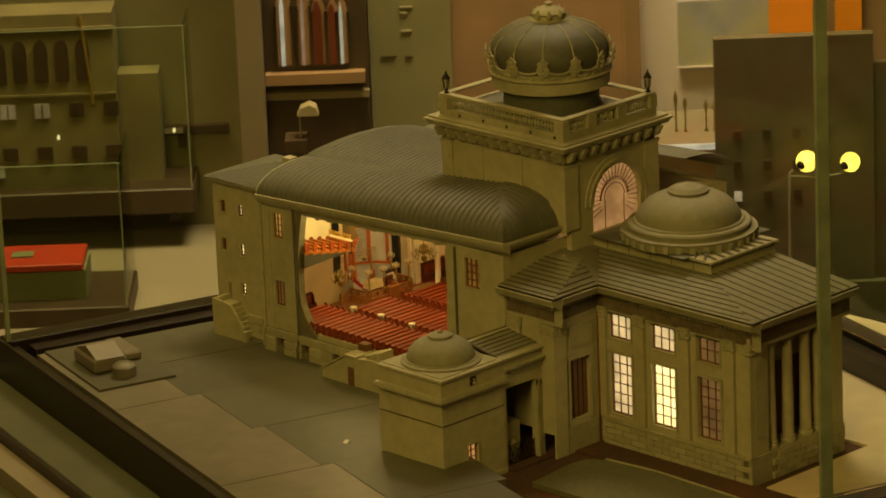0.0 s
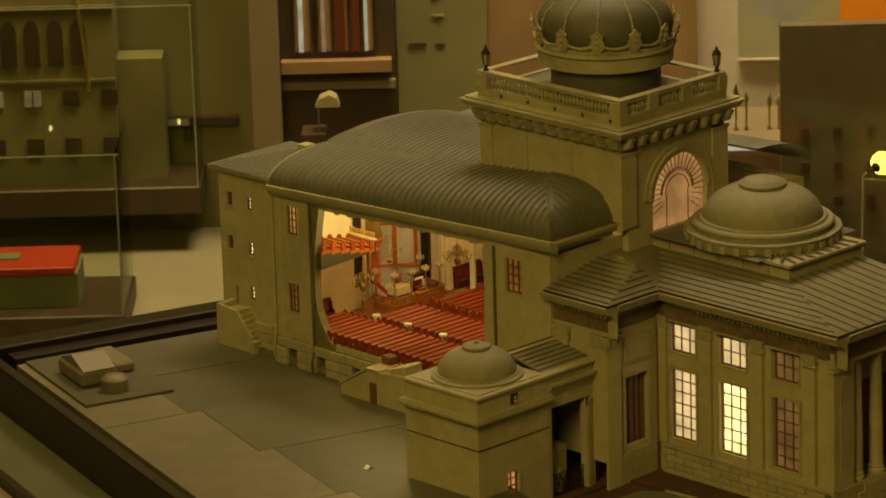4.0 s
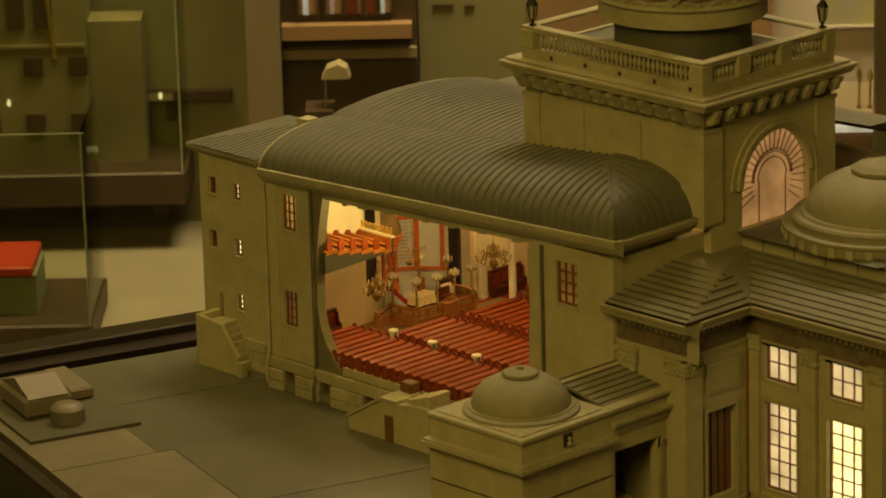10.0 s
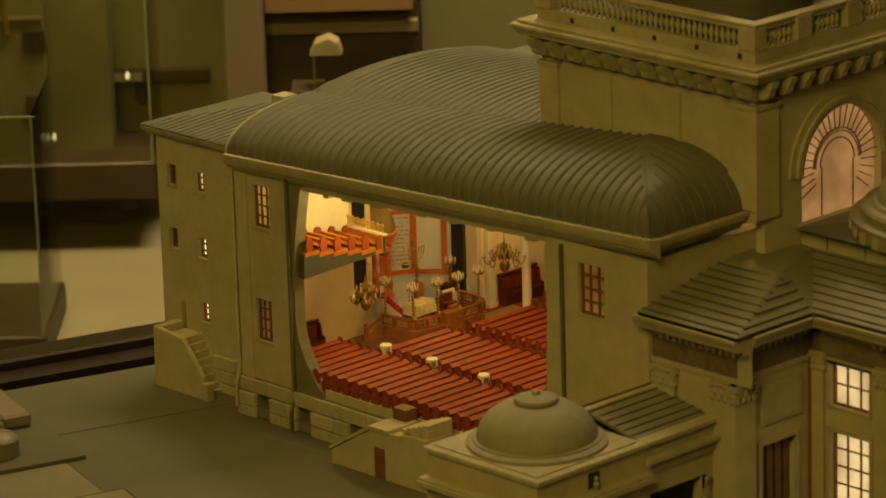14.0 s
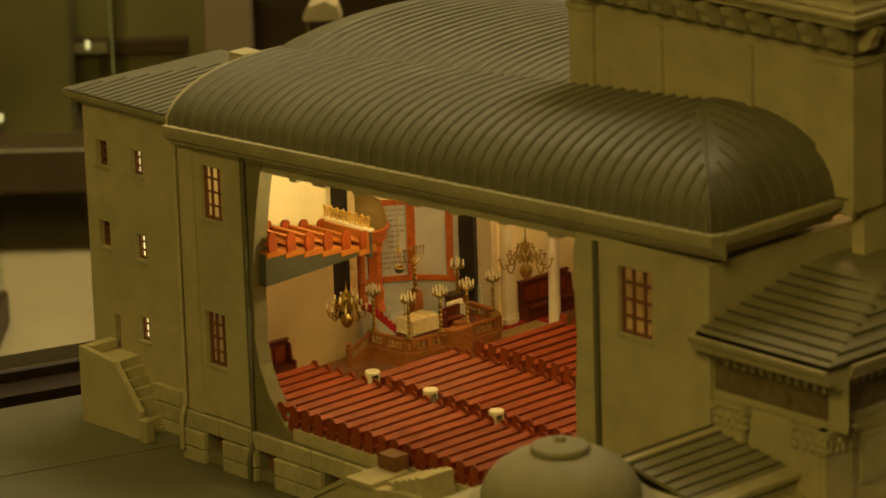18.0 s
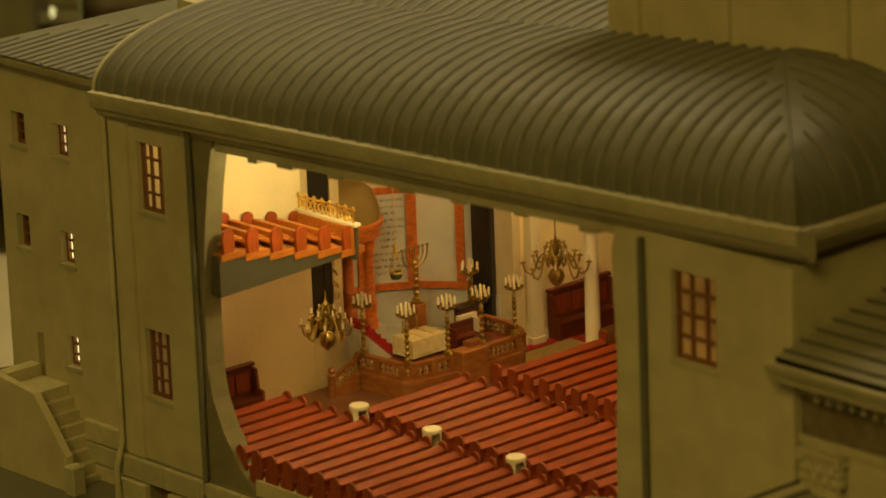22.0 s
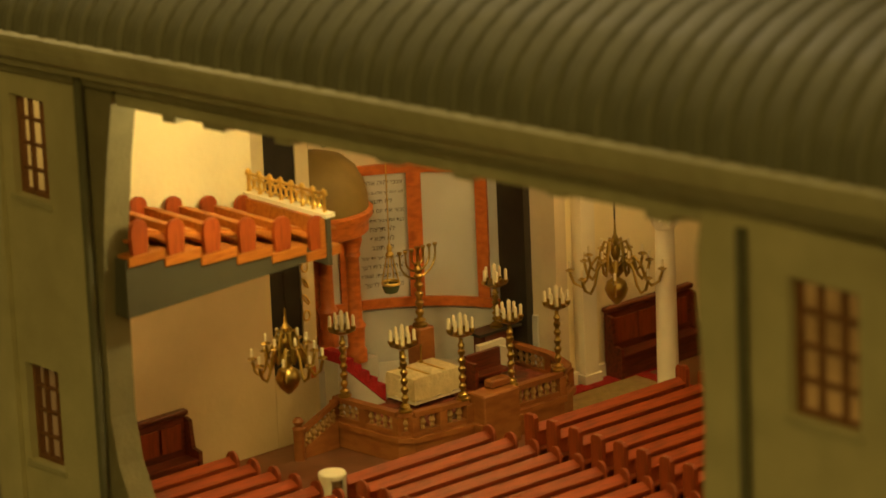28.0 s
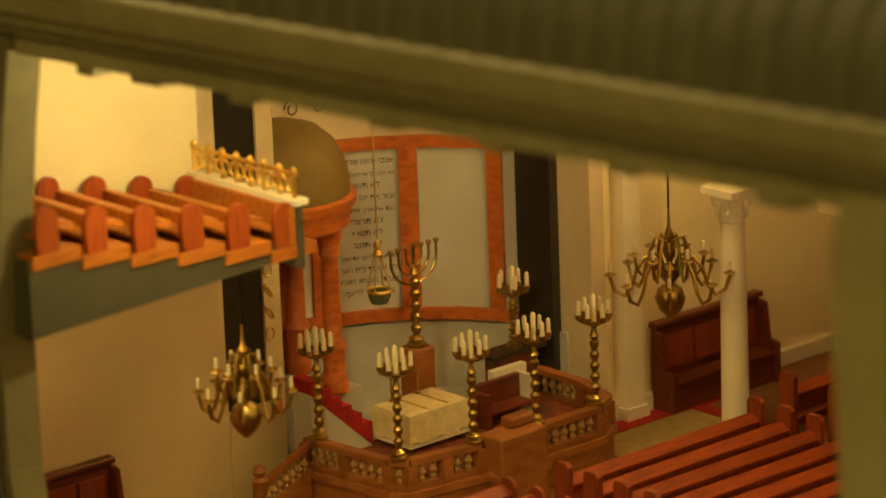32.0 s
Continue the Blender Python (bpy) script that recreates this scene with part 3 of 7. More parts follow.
def nave(a, y):
    return (NX - NW * math.cos(a), y, NZ + NH * math.sin(a))


bm = bmesh.new()
rows_ = []
for y_, s_ in ((NY0, 1), (NY1 - 0.05, 1), (NY1 - 0.018, 0.86), (NY1, 0.55), (NY1 + 0.004, 0.0)):
    rows_.append([bm.verts.new((NX - NW * math.cos(a) * (0.6 + 0.4 * s_), y_, NZ + NH * math.sin(a) * s_)) for a in AR])
for a, b in zip(rows_, rows_[1:]):
    for k in range(20):
        bm.faces.new((a[k], b[k], b[k + 1], a[k + 1]))
part("nave_roof", bm, ROOF, model, "ribbed barrel roof over the nave", smooth=True)
for i in range(28):
    y_ = NY0 + 0.004 + (NY1 - NY0 - 0.056) * i / 27
    part("nave_rib", seam([(nave(a, y_), (-math.cos(a) * 0.5, 0, math.sin(a) + 0.1), (0, 1, 0)) for a in AR], None), ROOF, model, smooth=True)
bm = bmesh.new()
for a, b in zip(STEPS, STEPS[1:]):
    q = [bm.verts.new((0.582 - d, y_, rise(d))) for d in (a, b) for y_ in (HY0 - 0.01, HY1)]
    bm.faces.new((q[0], q[1], q[3], q[2]))
part("far_side_roof", bm, ROOF, model, smooth=True)
part("roof_deck", bx(0.118, 0.454, 0.10, HY1, 0.312, 0.3195), ROOF, model)
part("roof_end_wall", bx(0.118, 0.454, HY1 - 0.004, HY1 + 0.004, 0.27, 0.3115), TRIM, model)

# stone courses of the plinth
for row, (z0_, z1_) in enumerate(((GZ, -0.0125), (-0.0115, 0.0035), (0.0045, 0.0200))):
    y_ = HY0 + (0.012 if row % 2 else 0.0)
    while y_ < HY1:
        y2 = min(y_ + random.uniform(0.032, 0.044), HY1)
        hit = [h for h in ((0.4800, 0.5030), (0.4128, 0.4358), (0.3300, 0.3520)) if h[0] < y2 and h[1] > y_]
        if not (hit and row < 2):
            part("plinth_stone", bx(-0.008 + (0.002 if row == 2 else 0), -0.0022, y_ + 0.0006, y2 - 0.0006, z0_, z1_, bevel=0.0008), STONE, model)
        elif hit:
            h = hit[0]
            for a, b in ((y_, h[0]), (h[1], y2)):
                if b - a > 0.003:
                    part("plinth_stone", bx(-0.008, -0.0022, a + 0.0006, b - 0.0006, z0_, z1_, bevel=0.0008), STONE, model)
        y_ = y2

# ---- stair wing ----
WX, WY1, WT = 0.030, 0.697, 0.2570
WH = [(0.6650, 0.6805, 0.2030, 0.2270), (0.6670, 0.6815, 0.1290, 0.1530), (0.6165, 0.6325, 0.2030, 0.2260), (0.6170, 0.6320, 0.1265, 0.1495), (0.6178, 0.6327, 0.0515, 0.0742), (0.6590, 0.6665, 0.0240, 0.0688)]
part("wing_wall", wall_with_holes("x", WX, 0.012, HY1 + 0.0005, WY1, GZ, WT, WH), PAINT, model)
part("wing_end_wall", bx(WX + 0.0125, 0.1790, WY1 - 0.012, WY1, GZ, WT), PAINT, model)
part("wing_return_wall", bx(0.0145, WX - 0.0005, HY1 - 0.012, HY1 + 0.0003, GZ, EAVE), PAINT, model)
for w_, m_ in zip(WH[:5], (DARKPANE, DARKPANE, GLOWPANE, BRIGHTPANE, BRIGHTPANE)):
    window("x", WX, *w_, 2, 3, m_, depth=0.005)
part("wing_door", bx(WX + 0.005, WX + 0.008, 0.6592, 0.6663, 0.0242, 0.0686), SASH, model, "narrow dark door")
WC = [(0.0, WT + 0.0003), (0.003, WT + 0.0003), (0.005, WT + 0.004), (0.010, WT + 0.006), (0.012, WT + 0.011), (0.0, WT + 0.013)]
cornice(WC, "y", WX, HY1 + 0.001, WY1 + 0.012, "wing_cornice")
cornice(WC, "x", WY1, WX, 0.19, "wing_cornice", side=1)
part("wing_back_wall", bx(0.1795, 0.1900, HY1 + 0.0005, WY1, GZ, WT), PAINT, model)
bm = bmesh.new()
q = [bm.verts.new(p) for p in ((WX - 0.012, HY1 + 0.001, WT + 0.0135), (WX - 0.012, WY1 + 0.012, WT + 0.0135), (0.160, WY1 - 0.06, WT + 0.0220), (0.160, HY1 + 0.001, WT + 0.0220), (0.200, WY1 + 0.012, WT + 0.0135), (0.200, HY1 + 0.001, WT + 0.0135))]
for f in ((0, 3, 2, 1), (1, 2, 4), (2, 3, 5, 4)):
    bm.faces.new([q[i] for i in f])
part("wing_roof", bm, ROOF, model)
for i in range(17):
    y_ = HY1 + 0.006 + i * 0.0096
    run = 1.0 if y_ < WY1 - 0.06 else max(0.05, (WY1 + 0.012 - y_) / 0.072)
    part("wing_rib", seam([((WX - 0.012, y_, WT + 0.0137), (0, 0, 1), (0, 1, 0)), ((WX - 0.012 + (0.172 - WX) * run, y_, WT + 0.0137 + 0.0085 * run), (0, 0, 1), (0, 1, 0))], None, 0.0011, 0.0010), SEAM, model)
part("chimney", bx(0.115, 0.135, 0.575, 0.595, WT + 0.010, WT + 0.046), TRIM, model)
# outer steps up to the wing door
for i in range(8):
    y0_ = 0.596 + i * 0.0052
    part("step", bx(0.0005, WX - 0.0005, y0_, 0.663, GZ + 0.0081 * i, GZ + 0.0081 * (i + 1)), STONE, model)
part("stair_cheek", prism([(0.593, GZ), (0.593, 0.002), (0.626, 0.041), (0.6745, 0.046), (0.6745, GZ)], "x", -0.006, 0.000), PAINT, model)
part("landing_wall", bx(0.0003, WX - 0.0005, 0.6635, 0.6745, GZ, 0.046), PAINT, model)
part("stair_newel", bx(-0.009, 0.002, 0.582, 0.5925, GZ, GZ + 0.024, bevel=0.001), TRIM, model)
for row, (z0_, z1_) in enumerate(((GZ, -0.013), (-0.012, 0.002), (0.003, 0.018))):
    for i in range(2):
        part("plinth_stone", bx(WX - 0.005, WX - 0.0003, HY1 + 0.001 + i * 0.04, HY1 + 0.039 + i * 0.04, z0_, z1_, bevel=0.0008), STONE, model)

# gabled cellar entrance against the side wall
part("cellar_porch", prism([(0.185, GZ), (0.331, GZ), (0.331, -0.008), (0.268, 0.029), (0.240, 0.029), (0.205, 0.034), (0.185, 0.034)], "x", -0.050, -0.0085), PAINT, model)
part("porch_coping", prism([(0.333, -0.0078), (0.333, -0.0045), (0.269, 0.0335), (0.239, 0.0335), (0.239, 0.0292), (0.2685, 0.0292)], "x", -0.053, -0.0083), TRIM, model)
part("porch_door", bx(-0.0515, -0.0502, 0.2475, 0.2625, GZ + 0.002, 0.011), SASH, model, "narrow dark cellar door")
for i in range(5):
    part("porch_step", bx(-0.045, -0.010, 0.186 + i * 0.008, 0.194 + i * 0.008, 0.0342, 0.049 - 0.0028 * i), STONE, model)
part("hatch", bx(-0.020, -0.004, 0.246, 0.266, 0.0292, 0.046), SASH, model)

# ---- tower ----
TX0, TX1, TY0, TY1 = 0.130, 0.360, -0.1160, 0.182
TXC, TYC = (TX0 + TX1) / 2, (TY0 + TY1) / 2
part("tower_wall", bx(TX0, TX0 + 0.012, TY0, TY1, 0.285, 0.4130), PAINT, model)
part("tower_wall", bx(TX1 - 0.012, TX1, TY0, TY1, 0.285, 0.4130), PAINT, model)
part("tower_wall", bx(TX0 + 0.0125, TX1 - 0.0125, TY1 - 0.012, TY1, 0.285, 0.4130), PAINT, model)
AXC, AXR, AXZ = 0.259, 0.061, 0.322
arch = [(AXC + AXR * math.cos(math.pi * k / 24), AXZ + AXR * math.sin(math.pi * k / 24)) for k in range(25)]
part("tower_front", prism([(TX0 + 0.0125, 0.25)] + [(AXC - AXR, 0.25)] + arch[::-1] + [(AXC + AXR, 0.25), (TX1 - 0.0125, 0.25), (TX1 - 0.0125, 0.413), (TX0 + 0.0125, 0.413)], "y", TY0, TY0 + 0.012), PAINT, model)
bm = bmesh.new()
for r0, r1, d in ((AXR + 0.001, AXR + 0.007, 0.004), (AXR + 0.0072, AXR + 0.012, 0.0065), (AXR + 0.0122, AXR + 0.020, 0.003)):
    ring = [[bm.verts.new((AXC + r * math.cos(math.pi * k / 24), y_, AXZ + r * math.sin(math.pi * k / 24))) for r, y_ in ((r0, TY0 + 0.001), (r0, TY0 - d), (r1, TY0 - d), (r1, TY0 + 0.001))] for k in range(25)]
    for a, b in zip(ring, ring[1:]):
        for k in range(3):
            bm.faces.new((a[k], b[k], b[k + 1], a[k + 1]))
part("arch_moulding", bm, TRIM, model)
fan = part("fan_window", tube([(AXC + 0.036 * math.cos(math.pi * k / 24), TY0 + 0.006, AXZ + 0.036 * math.sin(math.pi * k / 24)) for k in range(25)], 0.0010, 4), SASH, model, "round-arched window with radiating bars")
for k in range(25):
    a = math.pi * (k - 3.6) / 17.8
    part("fan_bar", tube([(AXC + 0.036 * math.cos(a), TY0 + 0.006, AXZ + 0.036 * math.sin(a)), (AXC + (AXR - 0.001) * math.cos(a), TY0 + 0.006, AXZ + (AXR - 0.001) * math.sin(a))], 0.0007, 4), SASH, fan)
for r in (0.033, 0.026):
    part("fan_ring", tube([(AXC + r * math.cos(math.pi * k / 24), TY0 + 0.006, AXZ + r * math.sin(math.pi * k / 24)) for k in range(25)], 0.0008, 4), SASH, fan)
for x_ in (-0.024, 0.024):
    part("fan_bar", tube([(AXC + x_, TY0 + 0.006, 0.26), (AXC + x_, TY0 + 0.006, AXZ)], 0.0008, 4), SASH, fan)
part("fan_glow", prism([(AXC - AXR, 0.25)] + arch[::-1] + [(AXC + AXR, 0.25)], "y", TY0 + 0.0095, TY0 + 0.0105), glow("fan_light", (1.0, 0.50, 0.16), 0.36), fan)

# pilasters and panels on the side of the tower
for a, b in ((TY0, TY0 + 0.034), (TY1 - 0.026, TY1), (0.080, 0.086), (-0.016, -0.010)):
    wide = b - a > 0.02
    part("pilaster", bx(TX0 - 0.004, TX0 - 0.0003, a, b, 0.300, 0.4035), PAINT, model)
    if wide:
        part("pilaster_cap", bx(TX0 - 0.006, TX0 - 0.0003, a - 0.0015, b + 0.0015, 0.4038, 0.4085), TRIM, model)
for a, b in ((TX0 - 0.004, TX0 + 0.030), (TX1 - 0.030, TX1 + 0.004)):
    part("pilaster", bx(a, b, TY0 - 0.004, TY0 - 0.0003, 0.290, 0.4035), PAINT, model)
    part("pilaster_cap", bx(a - 0.0015, b + 0.0015, TY0 - 0.006, TY0 - 0.0003, 0.4038, 0.4085), TRIM, model)
# dark colour stands in for the shade between the brackets
part("frieze", bx(TX0 - 0.0045, TX1 + 0.0045, TY0 - 0.0045, TY1 + 0.0045, 0.4132, 0.4355), JOINTSHADE, model)
# console brackets under the cornice
def bracket(x, y, dx, dy):
    bm = bmesh.new()
    prof = [(0.0, 0.4150), (0.006, 0.4155), (0.011, 0.4185), (0.0125, 0.4240), (0.0165, 0.4290), (0.0185, 0.4345), (0.0, 0.4345)]
    w = 0.0046
    lo, hi = [], []
    for o, z in prof:
        for s, acc in ((-w, lo), (w, hi)):
            acc.append(bm.verts.new((x + dx * o + abs(dy) * s, y + dy * o + abs(dx) * s, z)))
    f = [bm.faces.new(lo), bm.faces.new(hi[::-1])] + [bm.faces.new((lo[i], lo[(i + 1) % 7], hi[(i + 1) % 7], hi[i])) for i in range(7)]
    bmesh.ops.recalc_face_normals(bm, faces=f)
    return part("bracket", bm, TRIM, model)


for i in range(12):
    bracket(TX0 - 0.0045, TY0 + 0.006 + (TY1 - TY0 - 0.012) * i / 11, -1, 0)
for i in range(9):
    bracket(TX0 + 0.006 + (TX1 - TX0 - 0.012) * i / 8, TY0 - 0.0045, 0, -1)
for i, (o, z0_, z1_) in enumerate(((0.019, 0.4358, 0.4395), (0.021, 0.4396, 0.4430), (0.024, 0.4431, 0.4475), (0.018, 0.4476, 0.4515))):
    part("tower_cornice", bx(TX0 - o, TX1 + o, TY0 - o, TY1 + o, z0_, z1_, bevel=0.0008), TRIM, model)
# balustrade round the tower roof
BO = 0.003
part("parapet_base", bx(TX0 - BO, TX1 + BO, TY0 - BO, TY1 + BO, 0.4517, 0.4635), TRIM, model)
part("tower_deck", bx(TX0 + 0.012, TX1 - 0.012, TY0 + 0.012, TY1 - 0.012, 0.4636, 0.4660), ROOF, model)
BAL = [(0.0014, 0.4638), (0.0024, 0.4655), (0.0016, 0.4675), (0.0031, 0.4715), (0.0031, 0.4740), (0.0014, 0.4790), (0.0020, 0.4815), (0.0016, 0.4832)]
bal_bm = lathe([(r, z) for r, z in BAL], (0, 0, 0), 6)
bal_me = bpy.data.meshes.new("baluster")
bal_bm.to_mesh(bal_me)
bal_bm.free()
bal_me.materials.append(TRIM)


def baluster(x, y, dz=0.0, me=bal_me, parent=model):
    ob = new("baluster", me)
    ob.parent = parent
    ob.location = Vector((x, y, dz)) - ORIGIN[parent]
    return ob


for y_ in (TY0 + 0.007, (TY0 + TY1) / 2 + 0.002, TY1 - 0.007):
    for x_ in (TX0 + 0.004, TX1 - 0.004):
        if y_ in (TY0 + 0.007, TY1 - 0.007):
            part("parapet_post", bx(x_ - 0.009, x_ + 0.009, y_ - 0.011, y_ + 0.011, 0.4636, 0.4872, bevel=0.0006), TRIM, model)
for x_ in (TX0 + 0.070, TX0 + 0.145):
    part("parapet_post", bx(x_ - 0.011, x_ + 0.011, TY0 - 0.004, TY0 + 0.014, 0.4636, 0.4880, bevel=0.0006), TRIM, model)
for i in range(34):
    baluster(TX0 + 0.004, TY0 + 0.024 + (TY1 - TY0 - 0.048) * i / 33)
for i in range(28):
    x_ = TX0 + 0.018 + (TX1 - TX0 - 0.036) * i / 27
    if all(abs(x_ - q) > 0.013 for q in (TX0 + 0.070, TX0 + 0.145)):
        baluster(x_, TY0 + 0.004)
for a in ((TX0 - 0.003, TX0 + 0.011, TY0 - 0.003, TY1 + 0.003), (TX1 - 0.011, TX1 + 0.003, TY0 - 0.003, TY1 + 0.003), (TX0 + 0.0112, TX1 - 0.0112, TY0 - 0.003, TY0 + 0.011), (TX0 + 0.0112, TX1 - 0.0112, TY1 - 0.011, TY1 + 0.003)):
    part("parapet_rail", bx(*a, 0.4842 + 0.0032, 0.4910, bevel=0.0008), TRIM, model)
part("rail_bed", bx(TX0 - 0.001, TX0 + 0.009, TY0 + 0.018, TY1 - 0.018, 0.4833, 0.4872), TRIM, model)
part("rail_bed", bx(TX0 + 0.013, TX1 - 0.013, TY0 - 0.001, TY0 + 0.009, 0.4833, 0.4872), TRIM, model)
for i in range(5):
    part("spout_hole", bx(TX0 - BO - 0.0012, TX0 - BO - 0.0002, TY0 + 0.015 + i * 0.058, TY0 + 0.0195 + i * 0.058, 0.4545, 0.4595), DARK, model)


def lantern(x, y, z):
    t = part("lantern", lathe([(0.005, 0), (0.005, 0.002), (0.0022, 0.003), (0.0022, 0.007), (0.0045, 0.0085)], (x, y, z), 6), IRON, model)
    bm = bmesh.new()
    for k in range(6):
        a = math.pi * k / 3
        tube([(x + 0.0042 * math.cos(a), y + 0.0042 * math.sin(a), z + 0.0085), (x + 0.0068 * math.cos(a), y + 0.0068 * math.sin(a), z + 0.026)], 0.0006, 4, bm)
    part("cage", bm, IRON, t)
    part("cap", lathe([(0.0078, 0.026), (0.0070, 0.028), (0.0035, 0.033), (0.0020, 0.034), (0.0020, 0.037), (0.0008, 0.040), (0.0, 0.041)], (x, y, z), 6), IRON, t)
    part("lamp_glass", lathe([(0.0036, 0.009), (0.0058, 0.0255)], (x, y, z), 6), TRIM, t)


for x_, y_ in ((TX0 + 0.004, TY1 - 0.010), (TX1 - 0.006, TY0 + 0.008), (TX0 + 0.004, TY0 + 0.008), (TX1 - 0.006, TY1 - 0.010)):
    if (x_, y_) != (TX0 + 0.004, TY0 + 0.008):
        lantern(x_, y_, 0.4912)

# crown-shaped dome
CC = (TXC, TYC + 0.008, 0.0)
crown = thing("crown_dome", (TXC, TYC + 0.008, 0.4662), "grey-green crown-shaped dome with leaves and beads on the tower", "dome")
part("crown_base", lathe([(0.128, 0.4662), (0.128, 0.4935), (0.132, 0.496), (0.134, 0.4995), (0.131, 0.5035), (0.127, 0.505), (0.129, 0.510), (0.124, 0.514), (0.116, 0.515)], CC, 48), TRIM, crown, smooth=True)
DOME = [(0.116, 0.512), (0.124, 0.526), (0.1285, 0.545), (0.126, 0.563), (0.117, 0.580), (0.101, 0.595), (0.080, 0.607), (0.056, 0.615), (0.036, 0.618)]
part("crown_dome", lathe(DOME, CC, 48), ROOF, crown, "grey-green crown-shaped dome", smooth=True)
for k in range(12):
    a = 2 * math.pi * k / 12 + 0.13
    bm = tube([(CC[0] + (r + 0.0012) * math.cos(a), CC[1] + (r + 0.0012) * math.sin(a), z) for r, z in DOME], 0.0016, 5)
    rib = part("crown_rib", bm, TRIM, crown, smooth=True)
    bm = bmesh.new()
    for j in range(1, 8):
        r, z = DOME[j]
        bmesh.ops.create_icosphere(bm, subdivisions=1, radius=0.0023, matrix=Matrix.Translation((CC[0] + (r + 0.003) * math.cos(a), CC[1] + (r + 0.003) * math.sin(a), z)))
    part("beads", bm, TRIM, rib, smooth=True)
for k in range(12):
    a = 2 * math.pi * k / 12 + 0.13
    u, w = Vector((math.cos(a), math.sin(a), 0)), Vector((-math.sin(a), math.cos(a), 0))
    o = Vector(CC) + u * 0.130
    bm = bmesh.new()
    pts = [(-0.004, 0.512), (-0.011, 0.520), (-0.0145, 0.532), (-0.010, 0.540), (-0.012, 0.549), (-0.006, 0.553), (0.0, 0.561), (0.006, 0.553), (0.012, 0.549), (0.010, 0.540), (0.0145, 0.532), (0.011, 0.520), (0.004, 0.512)]
    fr = [bm.verts.new(o + w * p + Vector((0, 0, z)) + u * (0.004 + (z - 0.512) * 0.16)) for p, z in pts]
    bk = [bm.verts.new(v.co - u * 0.004) for v in fr]
    f = [bm.faces.new(fr), bm.faces.new(bk[::-1])] + [bm.faces.new((fr[i], bk[i], bk[(i + 1) % 13], fr[(i + 1) % 13])) for i in range(13)]
    bmesh.ops.recalc_face_normals(bm, faces=f)
    leaf = part("crown_leaf", bm, TRIM, crown)
    bm = bmesh.new()
    for dz, rr in ((0.523, 0.0042), (0.535, 0.0052), (0.547, 0.0036)):
        bmesh.ops.create_icosphere(bm, subdivisions=1, radius=rr, matrix=Matrix.Translation(o + u * (0.0055 + (dz - 0.512) * 0.16) + Vector((0, 0, dz))))
    part("boss", bm, TRIM, leaf, smooth=True)
    a2 = a + math.pi / 12
    bm = tube([(CC[0] + 0.134 * math.cos(a + (a2 - a) * 2 * s / 8), CC[1] + 0.134 * math.sin(a + (a2 - a) * 2 * s / 8), 0.531 - 0.011 * math.sin(math.pi * s / 8)) for s in range(1, 8)], 0.003, 5)
    part("garland", bm, TRIM, crown, smooth=True)
for k in range(40):
    a = 2 * math.pi * k / 40
    bm = bmesh.new()
    bmesh.ops.create_icosphere(bm, subdivisions=1, radius=0.0042, matrix=Matrix.Translation((CC[0] + 0.129 * math.cos(a), CC[1] + 0.129 * math.sin(a), 0.5075)))
    part("base_bead", bm, TRIM, crown, smooth=True)
part("crown_top", lathe([(0.040, 0.6155), (0.041, 0.619), (0.033, 0.622), (0.030, 0.630), (0.036, 0.636), (0.030, 0.643), (0.016, 0.650), (0.007, 0.654), (0.009, 0.659), (0.0, 0.664)], CC, 20), TRIM, crown, smooth=True)
for k in range(8):
    a = 2 * math.pi * k / 8
    part("crown_tip", lathe([(0.003, 0.622), (0.007, 0.632), (0.003, 0.643), (0.0, 0.648)], (CC[0] + 0.033 * math.cos(a), CC[1] + 0.033 * math.sin(a), 0), 6), TRIM, crown)
part("drum", lathe([(0.104, 0.4080), (0.104, 0.4660)], CC, 40), ROOF, crown, smooth=True)
crown.scale = (0.815, 0.815, 0.74)
crown.location += Vector((0.010, -0.009, 0.0430))

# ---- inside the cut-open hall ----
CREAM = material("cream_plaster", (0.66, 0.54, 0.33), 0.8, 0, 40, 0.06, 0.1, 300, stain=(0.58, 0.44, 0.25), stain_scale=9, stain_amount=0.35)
# lighter copy of the cream plaster: bright light put into its colour
LITCREAM = material("lit_cream_plaster", (0.86, 0.76, 0.50), 0.8, 0, 40, 0.05, 0.1, 300, stain=(0.78, 0.66, 0.40), stain_scale=9, stain_amount=0.35)
FRIEZE = material("frieze_cream", (0.62, 0.52, 0.36), 0.8, 0, 60, 0.08, 0.1, 300)
MARBLE = material("grey_marble", (0.54, 0.53, 0.50), 0.35, 0, 25, 0.12, 0.02, 200, stain=(0.33, 0.32, 0.27), stain_scale=30, stain_amount=0.6)
TABLET = material("white_tablet", (0.62, 0.61, 0.58), 0.5, 0, 30, 0.07, 0.02, 200, stain=(0.52, 0.50, 0.43), stain_scale=35, stain_amount=0.5)
ORANGE = wood("orange_wood", (0.56, 0.155, 0.03), (0.40, 0.10, 0.02), 60, (3, 3, 6))
PEWTOP = wood("pew_wood", (0.30, 0.047, 0.007), (0.16, 0.025, 0.004), 60, (1, 10, 10), 0.5)
PEWEND = wood("pew_end_wood", (0.28, 0.052, 0.012), (0.17, 0.033, 0.008), 90, (6, 6, 1), 0.45)
GALEND = wood("gallery_end_wood", (0.36, 0.070, 0.011), (0.25, 0.045, 0.008), 80, (8, 8, 1), 0.5)
GALWOOD = wood("gallery_wood", (0.50, 0.175, 0.026), (0.34, 0.092, 0.014), 80, (1, 8, 8), 0.45)
